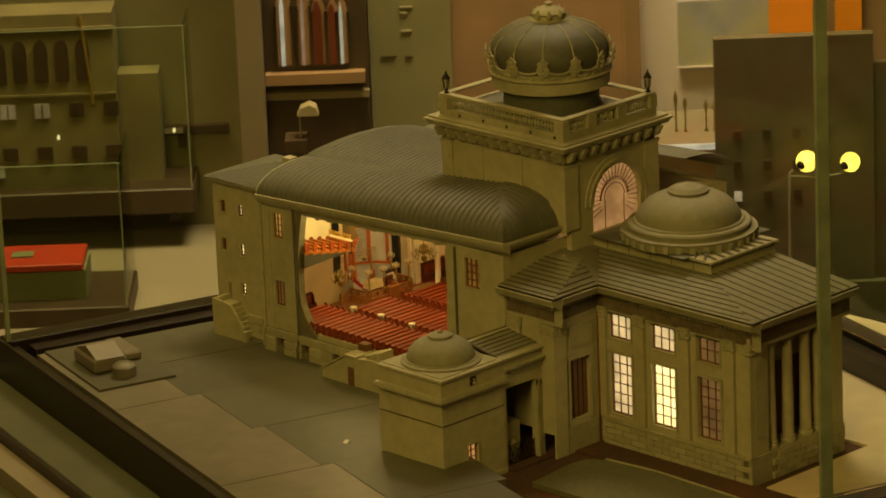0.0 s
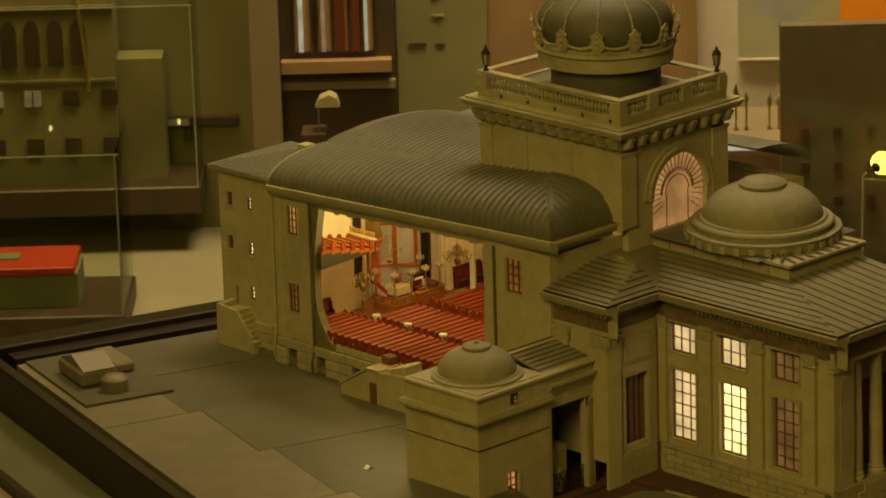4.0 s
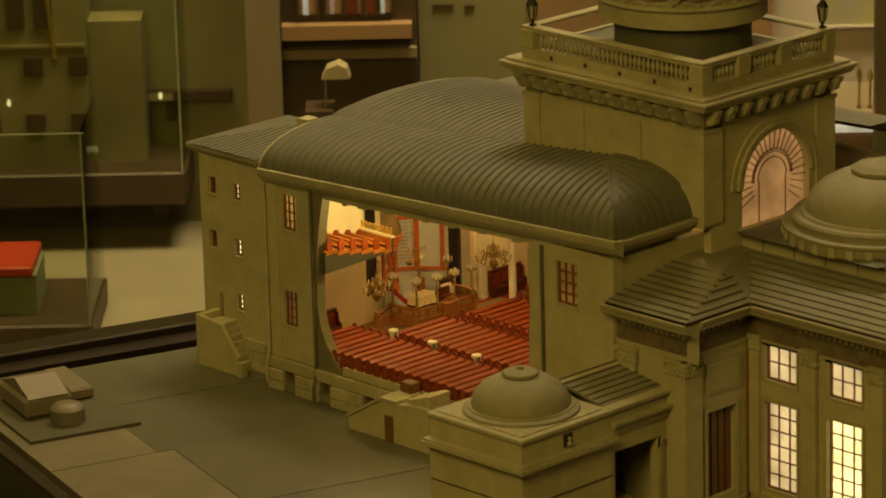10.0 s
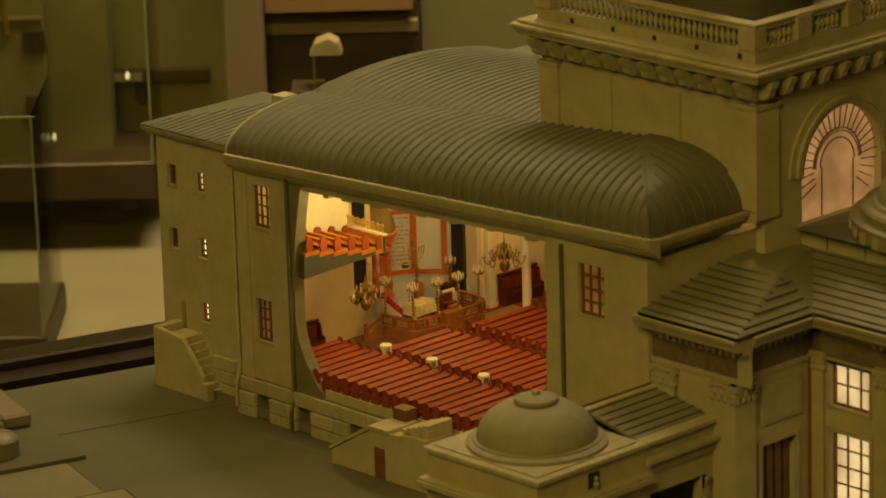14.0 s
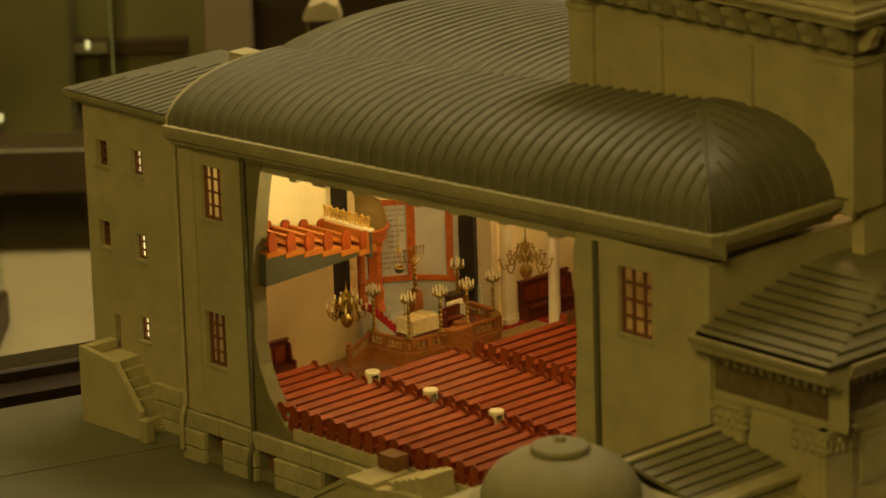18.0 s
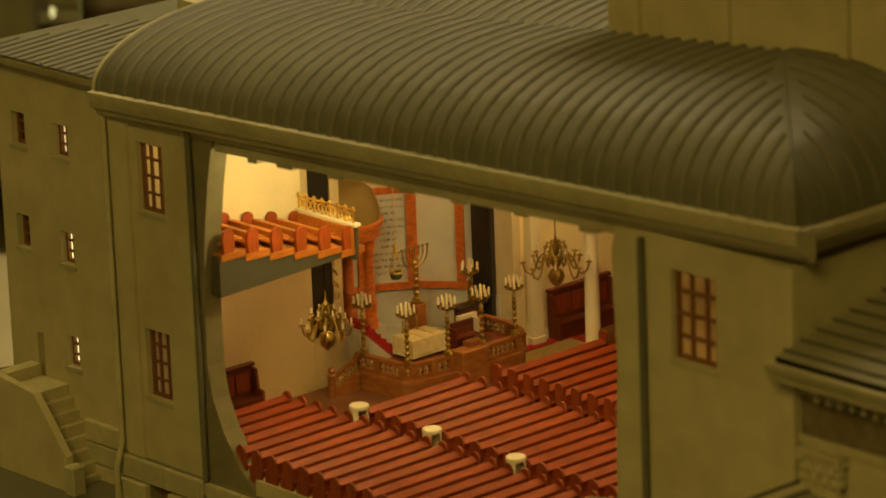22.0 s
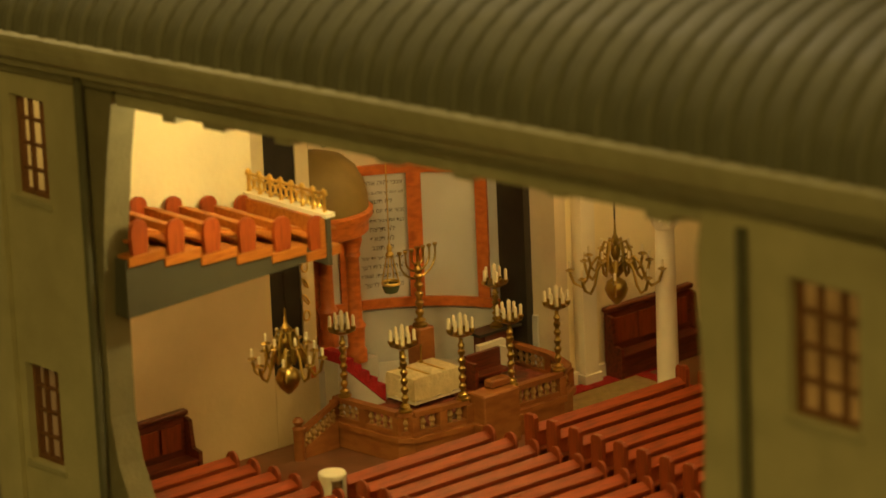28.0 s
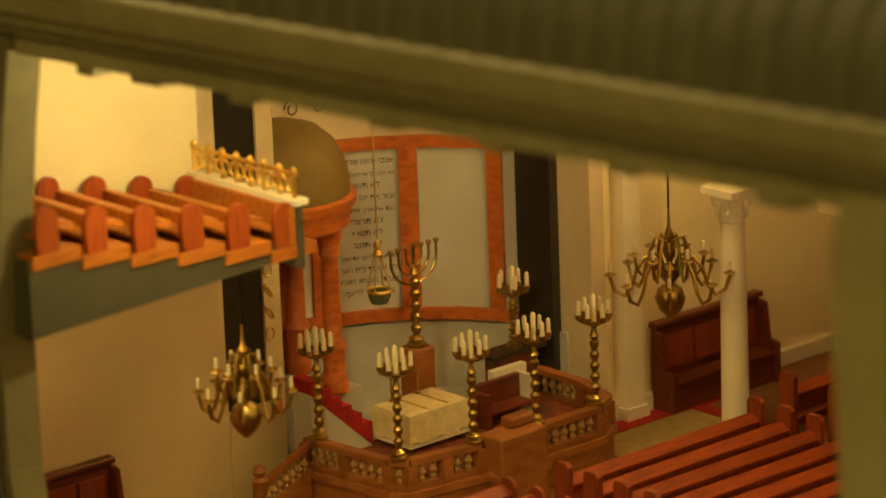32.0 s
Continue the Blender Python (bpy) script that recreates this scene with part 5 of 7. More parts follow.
for x_, y_ in ((0.2600, 0.486), (0.2745, 0.486)):
    cs = thing("candlestick", (x_, y_, 0.0602), "small brass candlestick on the reading table", "candlestick", "candlesticks on the table")
    part("stem", lathe([(0.0014, 0.0602), (0.0014, 0.0610), (0.0005, 0.0616), (0.0005, 0.0690), (0.0009, 0.0700)], (x_, y_, 0), 8), BRASS, cs, smooth=True)

desk = thing("reading_bench", (0.300, 0.476, BZ), "dark wooden bench with a white edge on the platform", "bench")
part("back", bx(0.288, 0.312, 0.4770, 0.4795, BZ + 0.0009, 0.0600), MAROON, desk)
part("seat", bx(0.288, 0.312, 0.4690, 0.4768, 0.0485, 0.0500), MAROON, desk)
part("side", bx(0.2855, 0.2878, 0.4680, 0.4795, BZ + 0.0009, 0.0580), MAROON, desk)
part("edge", bx(0.3122, 0.3136, 0.4680, 0.4795, BZ + 0.0009, 0.0605), WHITE, desk)
part("slab", bx(0.3000, 0.3190, 0.4800, 0.4835, 0.0575, 0.0625), WHITE, desk)

tray = thing("lamp_tray", (0.318, 0.492, 0.0640), "dark tray under the rear candelabrum", "tray")
part("stand", bx(0.308, 0.328, 0.4845, 0.4940, BZ + 0.0009, 0.0655), MAROON, tray)
part("dish", bx(0.303, 0.334, 0.4830, 0.4946, 0.0657, 0.0672), BLACK, tray)
candelabrum(0.320, 0.4885, 0.0674, 0.022, 5)

# menorah on its pedestal
men = thing("menorah", (0.2700, 0.5060, 0.0402), "seven-branched brass menorah on a wooden pedestal", "menorah")
part("pedestal", bx(0.2645, 0.2755, 0.5005, 0.5115, 0.0402, 0.0770, bevel=0.0008), BIMAH, men)
part("shaft", lathe([(r, 0.0772 + q) for r, q in turned(0.036, 0.0018)], (0.270, 0.506, 0), 12), BRASS, men, smooth=True)
for k in (1, 2, 3):
    for s in (-1, 1):
        r_ = 0.0042 * k
        pts_ = [(0.270 + s * r_ * math.sin(math.pi / 2 * q / 6), 0.506, 0.1155 - r_ * 0.9 * math.cos(math.pi / 2 * q / 6)) for q in range(7)] + [(0.270 + s * r_, 0.506, 0.1190)]
        br_ = part("branch", tube(pts_, 0.0006, 6), BRASS, men, smooth=True)
        part("cup", lathe([(0.0006, 0.1190), (0.0014, 0.1205), (0.0012, 0.1212)], (0.270 + s * r_, 0.506, 0), 8), BRASS, br_, smooth=True)
part("cup", lathe([(0.0008, 0.1130), (0.0008, 0.1192), (0.0015, 0.1208), (0.0013, 0.1215)], (0.270, 0.506, 0), 8), BRASS, men, smooth=True)

# hanging lamp before the ark
hang = thing("hanging_lamp", (0.2575, 0.503, 0.1055), "gilt hanging lamp with a green bowl on a chain", "hanging lamp")
part("bowl", lathe([(0.0, 0.1000), (0.0036, 0.1012), (0.0048, 0.1042), (0.0046, 0.1058)], (0.2575, 0.503, 0), 14), GREENGLASS, hang, smooth=True)
part("ring", lathe([(0.0050, 0.1056), (0.0053, 0.1064), (0.0050, 0.1072), (0.0046, 0.1064), (0.0050, 0.1056)], (0.2575, 0.503, 0), 16), GILT, hang, smooth=True)
part("crown", lathe([(0.0018, 0.1210), (0.0024, 0.1222), (0.0012, 0.1240), (0.0016, 0.1260), (0.0004, 0.1285)], (0.2575, 0.503, 0), 10), GILT, hang, smooth=True)
for k in range(4):
    a = math.pi / 2 * k + 0.5
    part("chain", tube([(0.2575 + 0.0049 * math.cos(a), 0.503 + 0.0049 * math.sin(a), 0.107), (0.2575 + 0.0016 * math.cos(a), 0.503 + 0.0016 * math.sin(a), 0.1215)], 0.00035, 4), GILT, hang)
part("cord", tube([(0.2575, 0.503, 0.128), (0.2575, 0.503, 0.2640)], 0.0003, 4), GILT, hang)

# chandeliers
def chandelier(x, y, zb, h, reach, label):
    c = thing("chandelier", (x, y, zb), label, "chandelier", "chandeliers")
    part("stem", lathe([(0.0, zb), (0.0016, zb + 0.02 * h), (0.0050, zb + 0.10 * h), (0.0066, zb + 0.19 * h), (0.0052, zb + 0.28 * h), (0.0018, zb + 0.33 * h), (0.0044, zb + 0.40 * h), (0.0040, zb + 0.47 * h), (0.0010, zb + 0.52 * h), (0.0026, zb + 0.60 * h), (0.0026, zb + 0.64 * h), (0.0008, zb + 0.70 * h), (0.0020, zb + 0.78 * h), (0.0008, zb + 0.84 * h), (0.0004, zb + h)], (x, y, 0), 14), BRASS, c, smooth=True)
    for tier, (n, r_, z_) in enumerate(((8, reach, 0.42), (6, reach * 0.58, 0.60))):
        for k in range(n):
            a = 2 * math.pi * k / n + 0.3 * tier
            u = Vector((math.cos(a), math.sin(a), 0))
            p = [Vector((x, y, zb + z_ * h)) + u * (r_ * q) + Vector((0, 0, h * dz)) for q, dz in ((0.08, 0.0), (0.22, 0.13), (0.40, 0.15), (0.55, 0.04), (0.64, -0.12), (0.76, -0.20), (0.92, -0.15), (1.0, -0.03))]
            arm = part("arm", tube(p, 0.00085, 6), BRASS, c, smooth=True)
            e = p[-1]
            part("drip_pan", lathe([(0.0004, e.z), (0.0026, e.z + 0.0012), (0.0024, e.z + 0.0016), (0.0010, e.z + 0.0014), (0.0010, e.z + 0.0026)], (e.x, e.y, 0), 8), BRASS, arm, smooth=True)
            part("candle", lathe([(0.0008, e.z + 0.0018), (0.0008, e.z + 0.0062), (0.0002, e.z + 0.0068)], (e.x, e.y, 0), 6), WAX, arm, smooth=True)
    part("cord", tube([(x, y, zb + h), (x, y, 0.2640 if x > 0.2 else 0.1518)], 0.0004, 4), IRON, c)
    return c


chandelier(0.362, 0.438, 0.0830, 0.048, 0.0250, "brass chandelier with curled arms hanging before the cream wall")
chandelier(0.1360, 0.4420, 0.0870, 0.046, 0.0180, "brass chandelier with curled arms hanging under the gallery")


def wall_bench(x0, x1, y, h, label):
    b = thing("high_backed_bench", ((x0 + x1) / 2, y, IZ), label, "bench", "wall benches")
    part("back", bx(x0, x1, y + 0.0100, y + 0.0130, IZ + 0.0003, IZ + h), MAROON, b)
    part("cresting", bx(x0 - 0.0015, x1 + 0.0015, y + 0.0085, y + 0.0135, IZ + h, IZ + h + 0.0028, bevel=0.0006), MAROON, b)
    part("seat", bx(x0 + 0.001, x1 - 0.001, y - 0.001, y + 0.0098, IZ + 0.0120, IZ + 0.0140), MAROON, b)
    part("seat_front", bx(x0 + 0.001, x1 - 0.001, y, y + 0.0014, IZ + 0.0003, IZ + 0.0119), MAROON, b)
    for x_ in (x0 - 0.0012, x1 - 0.0012):
        part("arm_panel", prism([(y - 0.0015, IZ + 0.0003), (y + 0.0099, IZ + 0.0003), (y + 0.0099, IZ + h - 0.001), (y + 0.0060, IZ + h - 0.002), (y + 0.0040, IZ + 0.019), (y - 0.0015, IZ + 0.018)], "x", x_, x_ + 0.0024), MAROON, b)
    n = 3
    for k in range(n):
        a = x0 + 0.003 + (x1 - x0 - 0.006) * k / n
        part("panel", bx(a + 0.001, a + (x1 - x0 - 0.006) / n - 0.001, y + 0.0088, y + 0.0098, IZ + 0.018, IZ + h - 0.004), PEWEND, b)


wall_bench(0.390, 0.454, 0.4660, 0.0370, "dark maroon high-backed bench against the cream wall")
wall_bench(0.0730, 0.1240, 0.5050, 0.0358, "dark maroon high-backed bench under the gallery")

# ---- ark canopy ----
ark = thing("ark_canopy", (0.226, 0.535, 0.040), "orange-brown wooden ark canopy with a dull gold half dome", "ark")
KC, KR, KZ = (0.2360, 0.5370), 0.0285, 0.1470
part("platform", bx(0.200, 0.262, 0.5220, 0.590, 0.0403, 0.0600), MARBLE, ark)
part("half_dome", lathe([(KR, KZ), (KR * 0.99, KZ + 0.006), (KR * 0.93, KZ + 0.0135), (KR * 0.79, KZ + 0.0215), (KR * 0.55, KZ + 0.0275), (KR * 0.22, KZ + 0.0305), (0.0, KZ + 0.0308)], (*KC, 0), 32), OLIVEGOLD, ark, "dull gold dome", smooth=True)
part("entablature", lathe([(KR * 0.90, KZ - 0.0145), (KR * 0.98, KZ - 0.013), (KR * 0.99, KZ - 0.007), (KR * 1.07, KZ - 0.0045), (KR * 1.08, KZ - 0.001), (KR, KZ), (0.0, KZ + 0.0002)], (*KC, 0), 32), ORANGE, ark, smooth=True)
for x_, y_ in ((0.2490, 0.5240), (0.2140, 0.5240), (0.2560, 0.5560), (0.2200, 0.5560)):
    z0_ = 0.0602
    part("column", lathe([(0.0058, z0_), (0.0058, z0_ + 0.006), (0.0046, z0_ + 0.008), (0.0050, z0_ + 0.018), (0.0058, z0_ + 0.020), (0.0040, z0_ + 0.023), (0.0036, 0.1185), (0.0046, 0.120), (0.0040, 0.122), (0.0056, 0.128), (0.0058, 0.1324)], (x_, y_, 0), 14), ORANGE, ark, smooth=True)
part("ark_back", bx(0.2200, 0.2580, 0.5620, 0.5680, 0.0602, 0.1324), ORANGE, ark)
bm = bmesh.new()
for k in range(4):
    z_ = 0.098 + 0.009 * k
    tube([(0.2065 + 0.0022 * math.cos(s * 0.9 + k), 0.5125, z_ + 0.0030 * math.sin(s * 0.9)) for s in range(8)], 0.0006, 4, bm)
part("scroll_work", bm, GILT, ark, smooth=True)
steps = thing("ark_steps", (0.250, 0.516, 0.040), "carpeted red steps up to the ark", "steps")
SX_, SZ_ = (0.2145, 0.2465), (0.0780, 0.0485)
for i in range(6):
    xa, xb = (SX_[0] + (SX_[1] - SX_[0]) * q / 6 for q in (i, i + 1))
    za, zb = (SZ_[0] + (SZ_[1] - SZ_[0]) * q / 6 for q in (i, i + 1))
    part("step", prism([(xa, za), (xb, za), (xb, zb), (xb, zb - 0.0055), (xa, za - 0.0055)], "y", 0.4980, 0.5100), REDCLOTH, steps)
part("step_base", prism([(SX_[0], SZ_[0] - 0.0057), (SX_[1], SZ_[1] - 0.0057), (SX_[1], 0.0403), (SX_[0], 0.0403)], "y", 0.4984, 0.5098), MARBLE, steps)

# ---- side gallery, cut through ----
gal = thing("side_gallery", (0.07, 0.45, 0.152), "cut-through side gallery with stepped orange benches and a grey soffit", "gallery")
GY0, GY1 = 0.4265, 0.4860
part("deck", prism([(0.0146, 0.1565), (0.1290, 0.1602), (0.1290, 0.1640), (0.1100, 0.1660), (0.0900, 0.1700), (0.0700, 0.1735), (0.0500, 0.1775), (0.0300, 0.1815), (0.0146, 0.1840)], "y", GY0 + 0.001, GY1), GREYUNDER, gal, "grey painted soffit and cut deck")
for i in range(6):
    x_ = 0.0170 + i * 0.0205
    zt = 0.1850 - i * 0.0041
    part("tread", bx(x_ - 0.0010, x_ + 0.0192, GY0, GY1, zt - 0.0045, zt), GALWOOD, gal)
    part("bench_end", prism([(x_ + 0.0020, zt + 0.0002), (x_ + 0.0100, zt + 0.0002), (x_ + 0.0108, zt + 0.0088)] + [(x_ + 0.0062 + 0.0046 * math.cos(radians(a)), zt + 0.0118 + 0.0044 * math.sin(radians(a))) for a in range(0, 181, 20)] + [(x_ + 0.0012, zt + 0.0088)], "y", GY0 + 0.0005, GY0 + 0.0028), GALEND, gal)
    part("bench_end", prism([(x_ + 0.0020, zt + 0.0002), (x_ + 0.0100, zt + 0.0002), (x_ + 0.0108, zt + 0.0088)] + [(x_ + 0.0062 + 0.0046 * math.cos(radians(a)), zt + 0.0118 + 0.0044 * math.sin(radians(a))) for a in range(0, 181, 20)] + [(x_ + 0.0012, zt + 0.0088)], "y", 0.4820, 0.4840), GALEND, gal)
    part("bench_back", prism([(x_ + 0.0100, zt + 0.0002), (x_ + 0.0120, zt + 0.0002), (x_ + 0.0110, zt + 0.0108), (x_ + 0.0088, zt + 0.0108)], "y", GY0 + 0.0030, GY1), GALWOOD, gal)
    part("bench_seat", bx(x_ + 0.0022, x_ + 0.0098, GY0 + 0.0030, GY1, zt + 0.0052, zt + 0.0062), GALWOOD, gal)
    part("book_board", prism([(x_ + 0.0125, zt + 0.0085), (x_ + 0.0190, zt + 0.0066), (x_ + 0.0190, zt + 0.0078), (x_ + 0.0125, zt + 0.0098)], "y", GY0 + 0.0030, GY1), GALWOOD, gal)
part("parapet", bx(0.1300, 0.1325, GY0 - 0.001, GY1, 0.1560, 0.1790), GREYUNDER, gal)
part("parapet_cap", bx(0.1285, 0.1345, GY0 - 0.002, GY1, 0.1792, 0.1812), WHITE, gal, "white marble parapet cap")
part("parapet_front", bx(0.1270, 0.1298, GY0, GY1, 0.1640, 0.1790), GALWOOD, gal)
rail_p = part("gilt_rail", bx(0.1308, 0.1322, GY0, GY1, 0.1893, 0.1904), GILT, gal, "gilded openwork rail")
for k in range(8):
    y_ = GY0 + 0.002 + k * 0.0080
    part("rail_post", lathe([(0.0012, 0.1813), (0.0008, 0.1826), (0.0008, 0.1890), (0.0015, 0.1906), (0.0012, 0.1918), (0.0, 0.1928)], (0.1315, y_, 0), 8), GILT, rail_p, smooth=True)
    if k < 7:
        for s in (0, 1):
            bm = tube([(0.1315, y_ + 0.0020 + s * 0.0040 + 0.0016 * math.cos(q * 0.8), 0.1853 + 0.0033 * math.sin(q * 0.8) * (1 - 0.05 * q)) for q in range(9)], 0.0006, 4)
            part("rail_scroll", bm, GILT, rail_p, smooth=True)
part("gallery_end_wall", bx(0.0160, 0.1270, 0.4872, 0.4915, 0.1480, 0.2640), LITCREAM, model, "cream wall above the gallery with bright light put into its colour")
part("hall_side_wall", bx(0.0142, 0.0158, 0.4430, 0.5250, IZ, 0.2640), CREAM, model)

# the ribbed roofs flatten towards the stair wing
for ob in model.children:
    base = ob.name.split(".")[0]
    if base in ("side_roof", "roof_rib", "hip_rib", "roof_end_board", "far_side_roof"):
        for v in ob.data.vertices:
            w_ = v.co + ORIGIN[model]
            if w_.z > RZ:
                k = 0.72 if base == "far_side_roof" else 1.03 - 0.34 * min(max((w_.y - HY0) / (HY1 - HY0), 0.0), 1.0)
                v.co.z += (w_.z - RZ) * (k - 1.0)

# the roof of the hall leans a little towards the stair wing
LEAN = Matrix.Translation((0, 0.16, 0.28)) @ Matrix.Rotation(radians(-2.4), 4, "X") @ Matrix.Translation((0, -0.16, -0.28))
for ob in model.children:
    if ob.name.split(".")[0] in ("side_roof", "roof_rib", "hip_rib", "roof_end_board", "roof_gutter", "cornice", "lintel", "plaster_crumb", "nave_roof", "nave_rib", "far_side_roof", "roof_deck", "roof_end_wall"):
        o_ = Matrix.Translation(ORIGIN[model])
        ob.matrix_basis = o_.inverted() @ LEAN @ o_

# the lens is focused on the platform
cam.data.dof.use_dof = True
cam.data.dof.focus_object = bimah
cam.data.dof.aperture_fstop = 12.0

# the furnished end of the hall is drawn at a smaller scale than the pews
S_IN = 0.93
O_IN, D_IN = Vector((0.27, 0.43, IZ)), Vector((-0.036, 0.004, 0.0))
KEEP = ("pew", "crown_dome", "side_gallery", "aisle_lamp", "gallery_column")
for ob in [o for o in scene.objects if o.parent is None and o.type == "EMPTY" and o not in (case, board, study, model)]:
    base = ob.name.split(".")[0]
    if base not in KEEP:
        ob.location = O_IN + (ob.location - O_IN) * S_IN + D_IN
        ob.scale = (S_IN, S_IN, S_IN)
        if base in ("reading_platform", "candelabrum", "reading_table", "candlestick", "reading_bench", "lamp_tray"):
            ob.location += Vector((0.005, 0.007, 0.0))
        if base in ("reading_table", "candlestick"):
            ob.location += Vector((-0.009, 0.002, 0.0))
        if base == "menorah":
            ob.location += Vector((0.008, -0.001, 0.0))
    elif base == "gallery_column":
        ob.scale = (0.78, 0.78, 0.84)
    elif base == "side_gallery":
        ob.location += Vector((-0.0085, 0.0, -0.0085))

# ---- the gallery beyond the case ----
BO_ = Vector((-4.6015, -4.6847, 0.0))
BF, BR = Vector((0.7004, 0.7138, 0.0)), Vector((0.7138, -0.7004, 0.0))
LAY = {}


def spot(u, w, z):
    """A place beyond the case, given across, away and up, and the scale of what stands there."""
    far = 5.45 + 0.6 * w
    k = 0.519 * far / w
    LAY["from"], LAY["scale"] = Vector((u, w, z)), k
    LAY["at"] = BO_ + BR * (u * k - 0.076) + BF * far + Vector((0, 0, 2.212 - 0.3006 * far + (z - 1.1107 + 0.2708 * w) * k))
    return LAY["at"]


def slant(bm):
    """Turns a mesh laid out as (across, away, up) into the gallery's slanting direction, about the last spot."""
    for v in bm.verts:
        d = (v.co - LAY["from"]) * LAY["scale"]
        v.co = LAY["at"] + BR * d.x + BF * d.y + Vector((0, 0, d.z))
    return bm


FAWN = material("fawn_column", (0.20, 0.15, 0.095), 0.7, 0, 6, 0.1, 0.05, 60, stain=(0.2, 0.14, 0.09), stain_scale=3, stain_amount=0.5)
OLIVEWALL = material("olive_partition", (0.20, 0.172, 0.08), 0.8, 0, 6, 0.12, 0.05, 60, stain=(0.11, 0.095, 0.05), stain_scale=1.6, stain_amount=0.7)
RUSSET = material("russet_partition", (0.28, 0.155, 0.075), 0.8, 0, 6, 0.15, 0.05, 60, stain=(0.13, 0.08, 0.045), stain_scale=2.2, stain_amount=0.7)
MAUVE = material("mauve_grey_partition", (0.66, 0.54, 0.51), 0.7, 0, 5, 0.08, 0.03, 50, stain=(0.25, 0.20, 0.17), stain_scale=1.5, stain_amount=0.5)
ORANGEPANEL = material("orange_panel", (0.85, 0.26, 0.01), 0.6, 0, 8, 0.06, 0.0)
REDBOX = material("red_lid", (0.42, 0.035, 0.012), 0.5, 0, 20, 0.1, 0.03, 100)
SAGE = material("sage_block", (0.19, 0.185, 0.10), 0.6, 0, 20, 0.1, 0.03, 100)
PALETOP = material("pale_table_top", (0.27, 0.225, 0.155), 0.45, 0, 10, 0.08, 0.02, 60, stain=(0.24, 0.20, 0.13), stain_scale=3, stain_amount=0.5)
UMBER = material("umber_base", (0.055, 0.032, 0.016), 0.5, 0, 20, 0.2, 0.03, 80)
DARKMODEL = material("dark_tower_card", (0.10, 0.085, 0.045), 0.7, 0, 25, 0.2, 0.05, 100, stain=(0.14, 0.055, 0.03), stain_scale=5, stain_amount=0.7)
OCHREMODEL = material("ochre_facade", (0.195, 0.158, 0.070), 0.75, 0, 25, 0.15, 0.1, 120, stain=(0.10, 0.075, 0.04), stain_scale=6, stain_amount=0.8)
PAINTING = material("landscape_painting", (0.34, 0.31, 0.32), 0.5, 0, 14, 0.2, 0.1, 60, stain=(0.42, 0.36, 0.10), stain_scale=9, stain_amount=0.9)
STAINED = glow("stained_light", (0.95, 0.85, 0.72), 0.42)
STAINED2 = glow("stained_light_red", (0.9, 0.55, 0.38), 0.22)
GLOBE = glow("lamp_globe", (1.0, 0.70, 0.10), 3.2)
SMALLGLOW = glow("small_window_light", (1.0, 0.75, 0.45), 0.4)
FAINT = glow("faint_window_light", (0.9, 0.62, 0.32), 0.16)
SHADE = material("cream_shade", (0.34, 0.27, 0.16), 0.7, 0, 20, 0.1, 0.05, 100)
TOPZ = 3.2
FLOOR_B = -0.93


def partition(name, u0, u1, w, z0, z1, mat, label):
    spot((u0 + u1) / 2, w, z0)
    return setting(name, slant(bx(u0, u1, w, w + 0.12, z0, z1)), mat, label, "wall")


partition("partition_1", -2.6, -0.455, 5.62, FLOOR_B, TOPZ, OLIVEWALL, "olive painted gallery partition")
partition("partition_2", -0.160, 0.069, 5.66, FLOOR_B, TOPZ, OLIVEWALL, "olive painted gallery partition")
partition("partition_3", 0.070, 0.600, 5.70, FLOOR_B, TOPZ, RUSSET, "russet gallery partition")
partition("partition_4", 0.601, 1.060, 5.80, FLOOR_B, TOPZ, MAUVE, "pale mauve-grey gallery partition")
partition("partition_5", 1.061, 3.0, 5.72, FLOOR_B, TOPZ, RUSSET, "russet gallery partition")

pillar = thing("pillar", spot(-0.478, 5.45, FLOOR_B), "fawn square pillar in the gallery", "pillar", kind="structure")
part("shaft", slant(bx(-0.512, -0.440, 5.42, 5.50, FLOOR_B, TOPZ, bevel=0.004)), FAWN, pillar)

# arched window display
arched = thing("arched_window_display", spot(-0.29, 5.5, 0.09), "dark brown display wall with tall pointed windows", "display")
part("panel", slant(bx(-0.454, -0.161, 5.54, 5.60, FLOOR_B, TOPZ)), UMBER, arched)
for u0, u1, z1, m_ in ((-0.401, -0.369, 0.372, STAINED), (-0.344, -0.317, 0.365, STAINED2), (-0.304, -0.276, 0.350, MAROON), (-0.262, -0.241, 0.340, MAROON), (-0.238, -0.214, 0.340, STAINED)):
    c = (u0 + u1) / 2
    h = (u1 - u0) / 2
    poly = [(u0, 0.168), (u1, 0.168), (u1, z1 - h * 2.4), (c + h * 0.6, z1 - h), (c, z1), (c - h * 0.6, z1 - h), (u0, z1 - h * 2.4)]
    k_ = 0.36 if m_ is not MAROON else 0.9
    lan = part("lancet", slant(prism([(c + (p - c) * 1.25, 0.16 + (q - 0.16) * 1.06) for p, q in poly], "y", 5.532, 5.5395)), RUSSET, arched)
    part("light", slant(prism([(c + (p - c) * k_ - h * 0.3, q) for p, q in poly], "y", 5.527, 5.5315)), m_, lan)
    for s in (-1, 1):
        part("colonnette", slant(lathe([(0.004, 0.165), (0.003, 0.175), (0.003, z1 - h * 2.4), (0.005, z1 - h * 2.2)], (c + s * h * 1.35, 5.528, 0), 8)), UMBER, lan, smooth=True)
part("sill", slant(bx(-0.440, -0.170, 5.50, 5.5395, 0.120, 0.150)), RUSSET, arched)
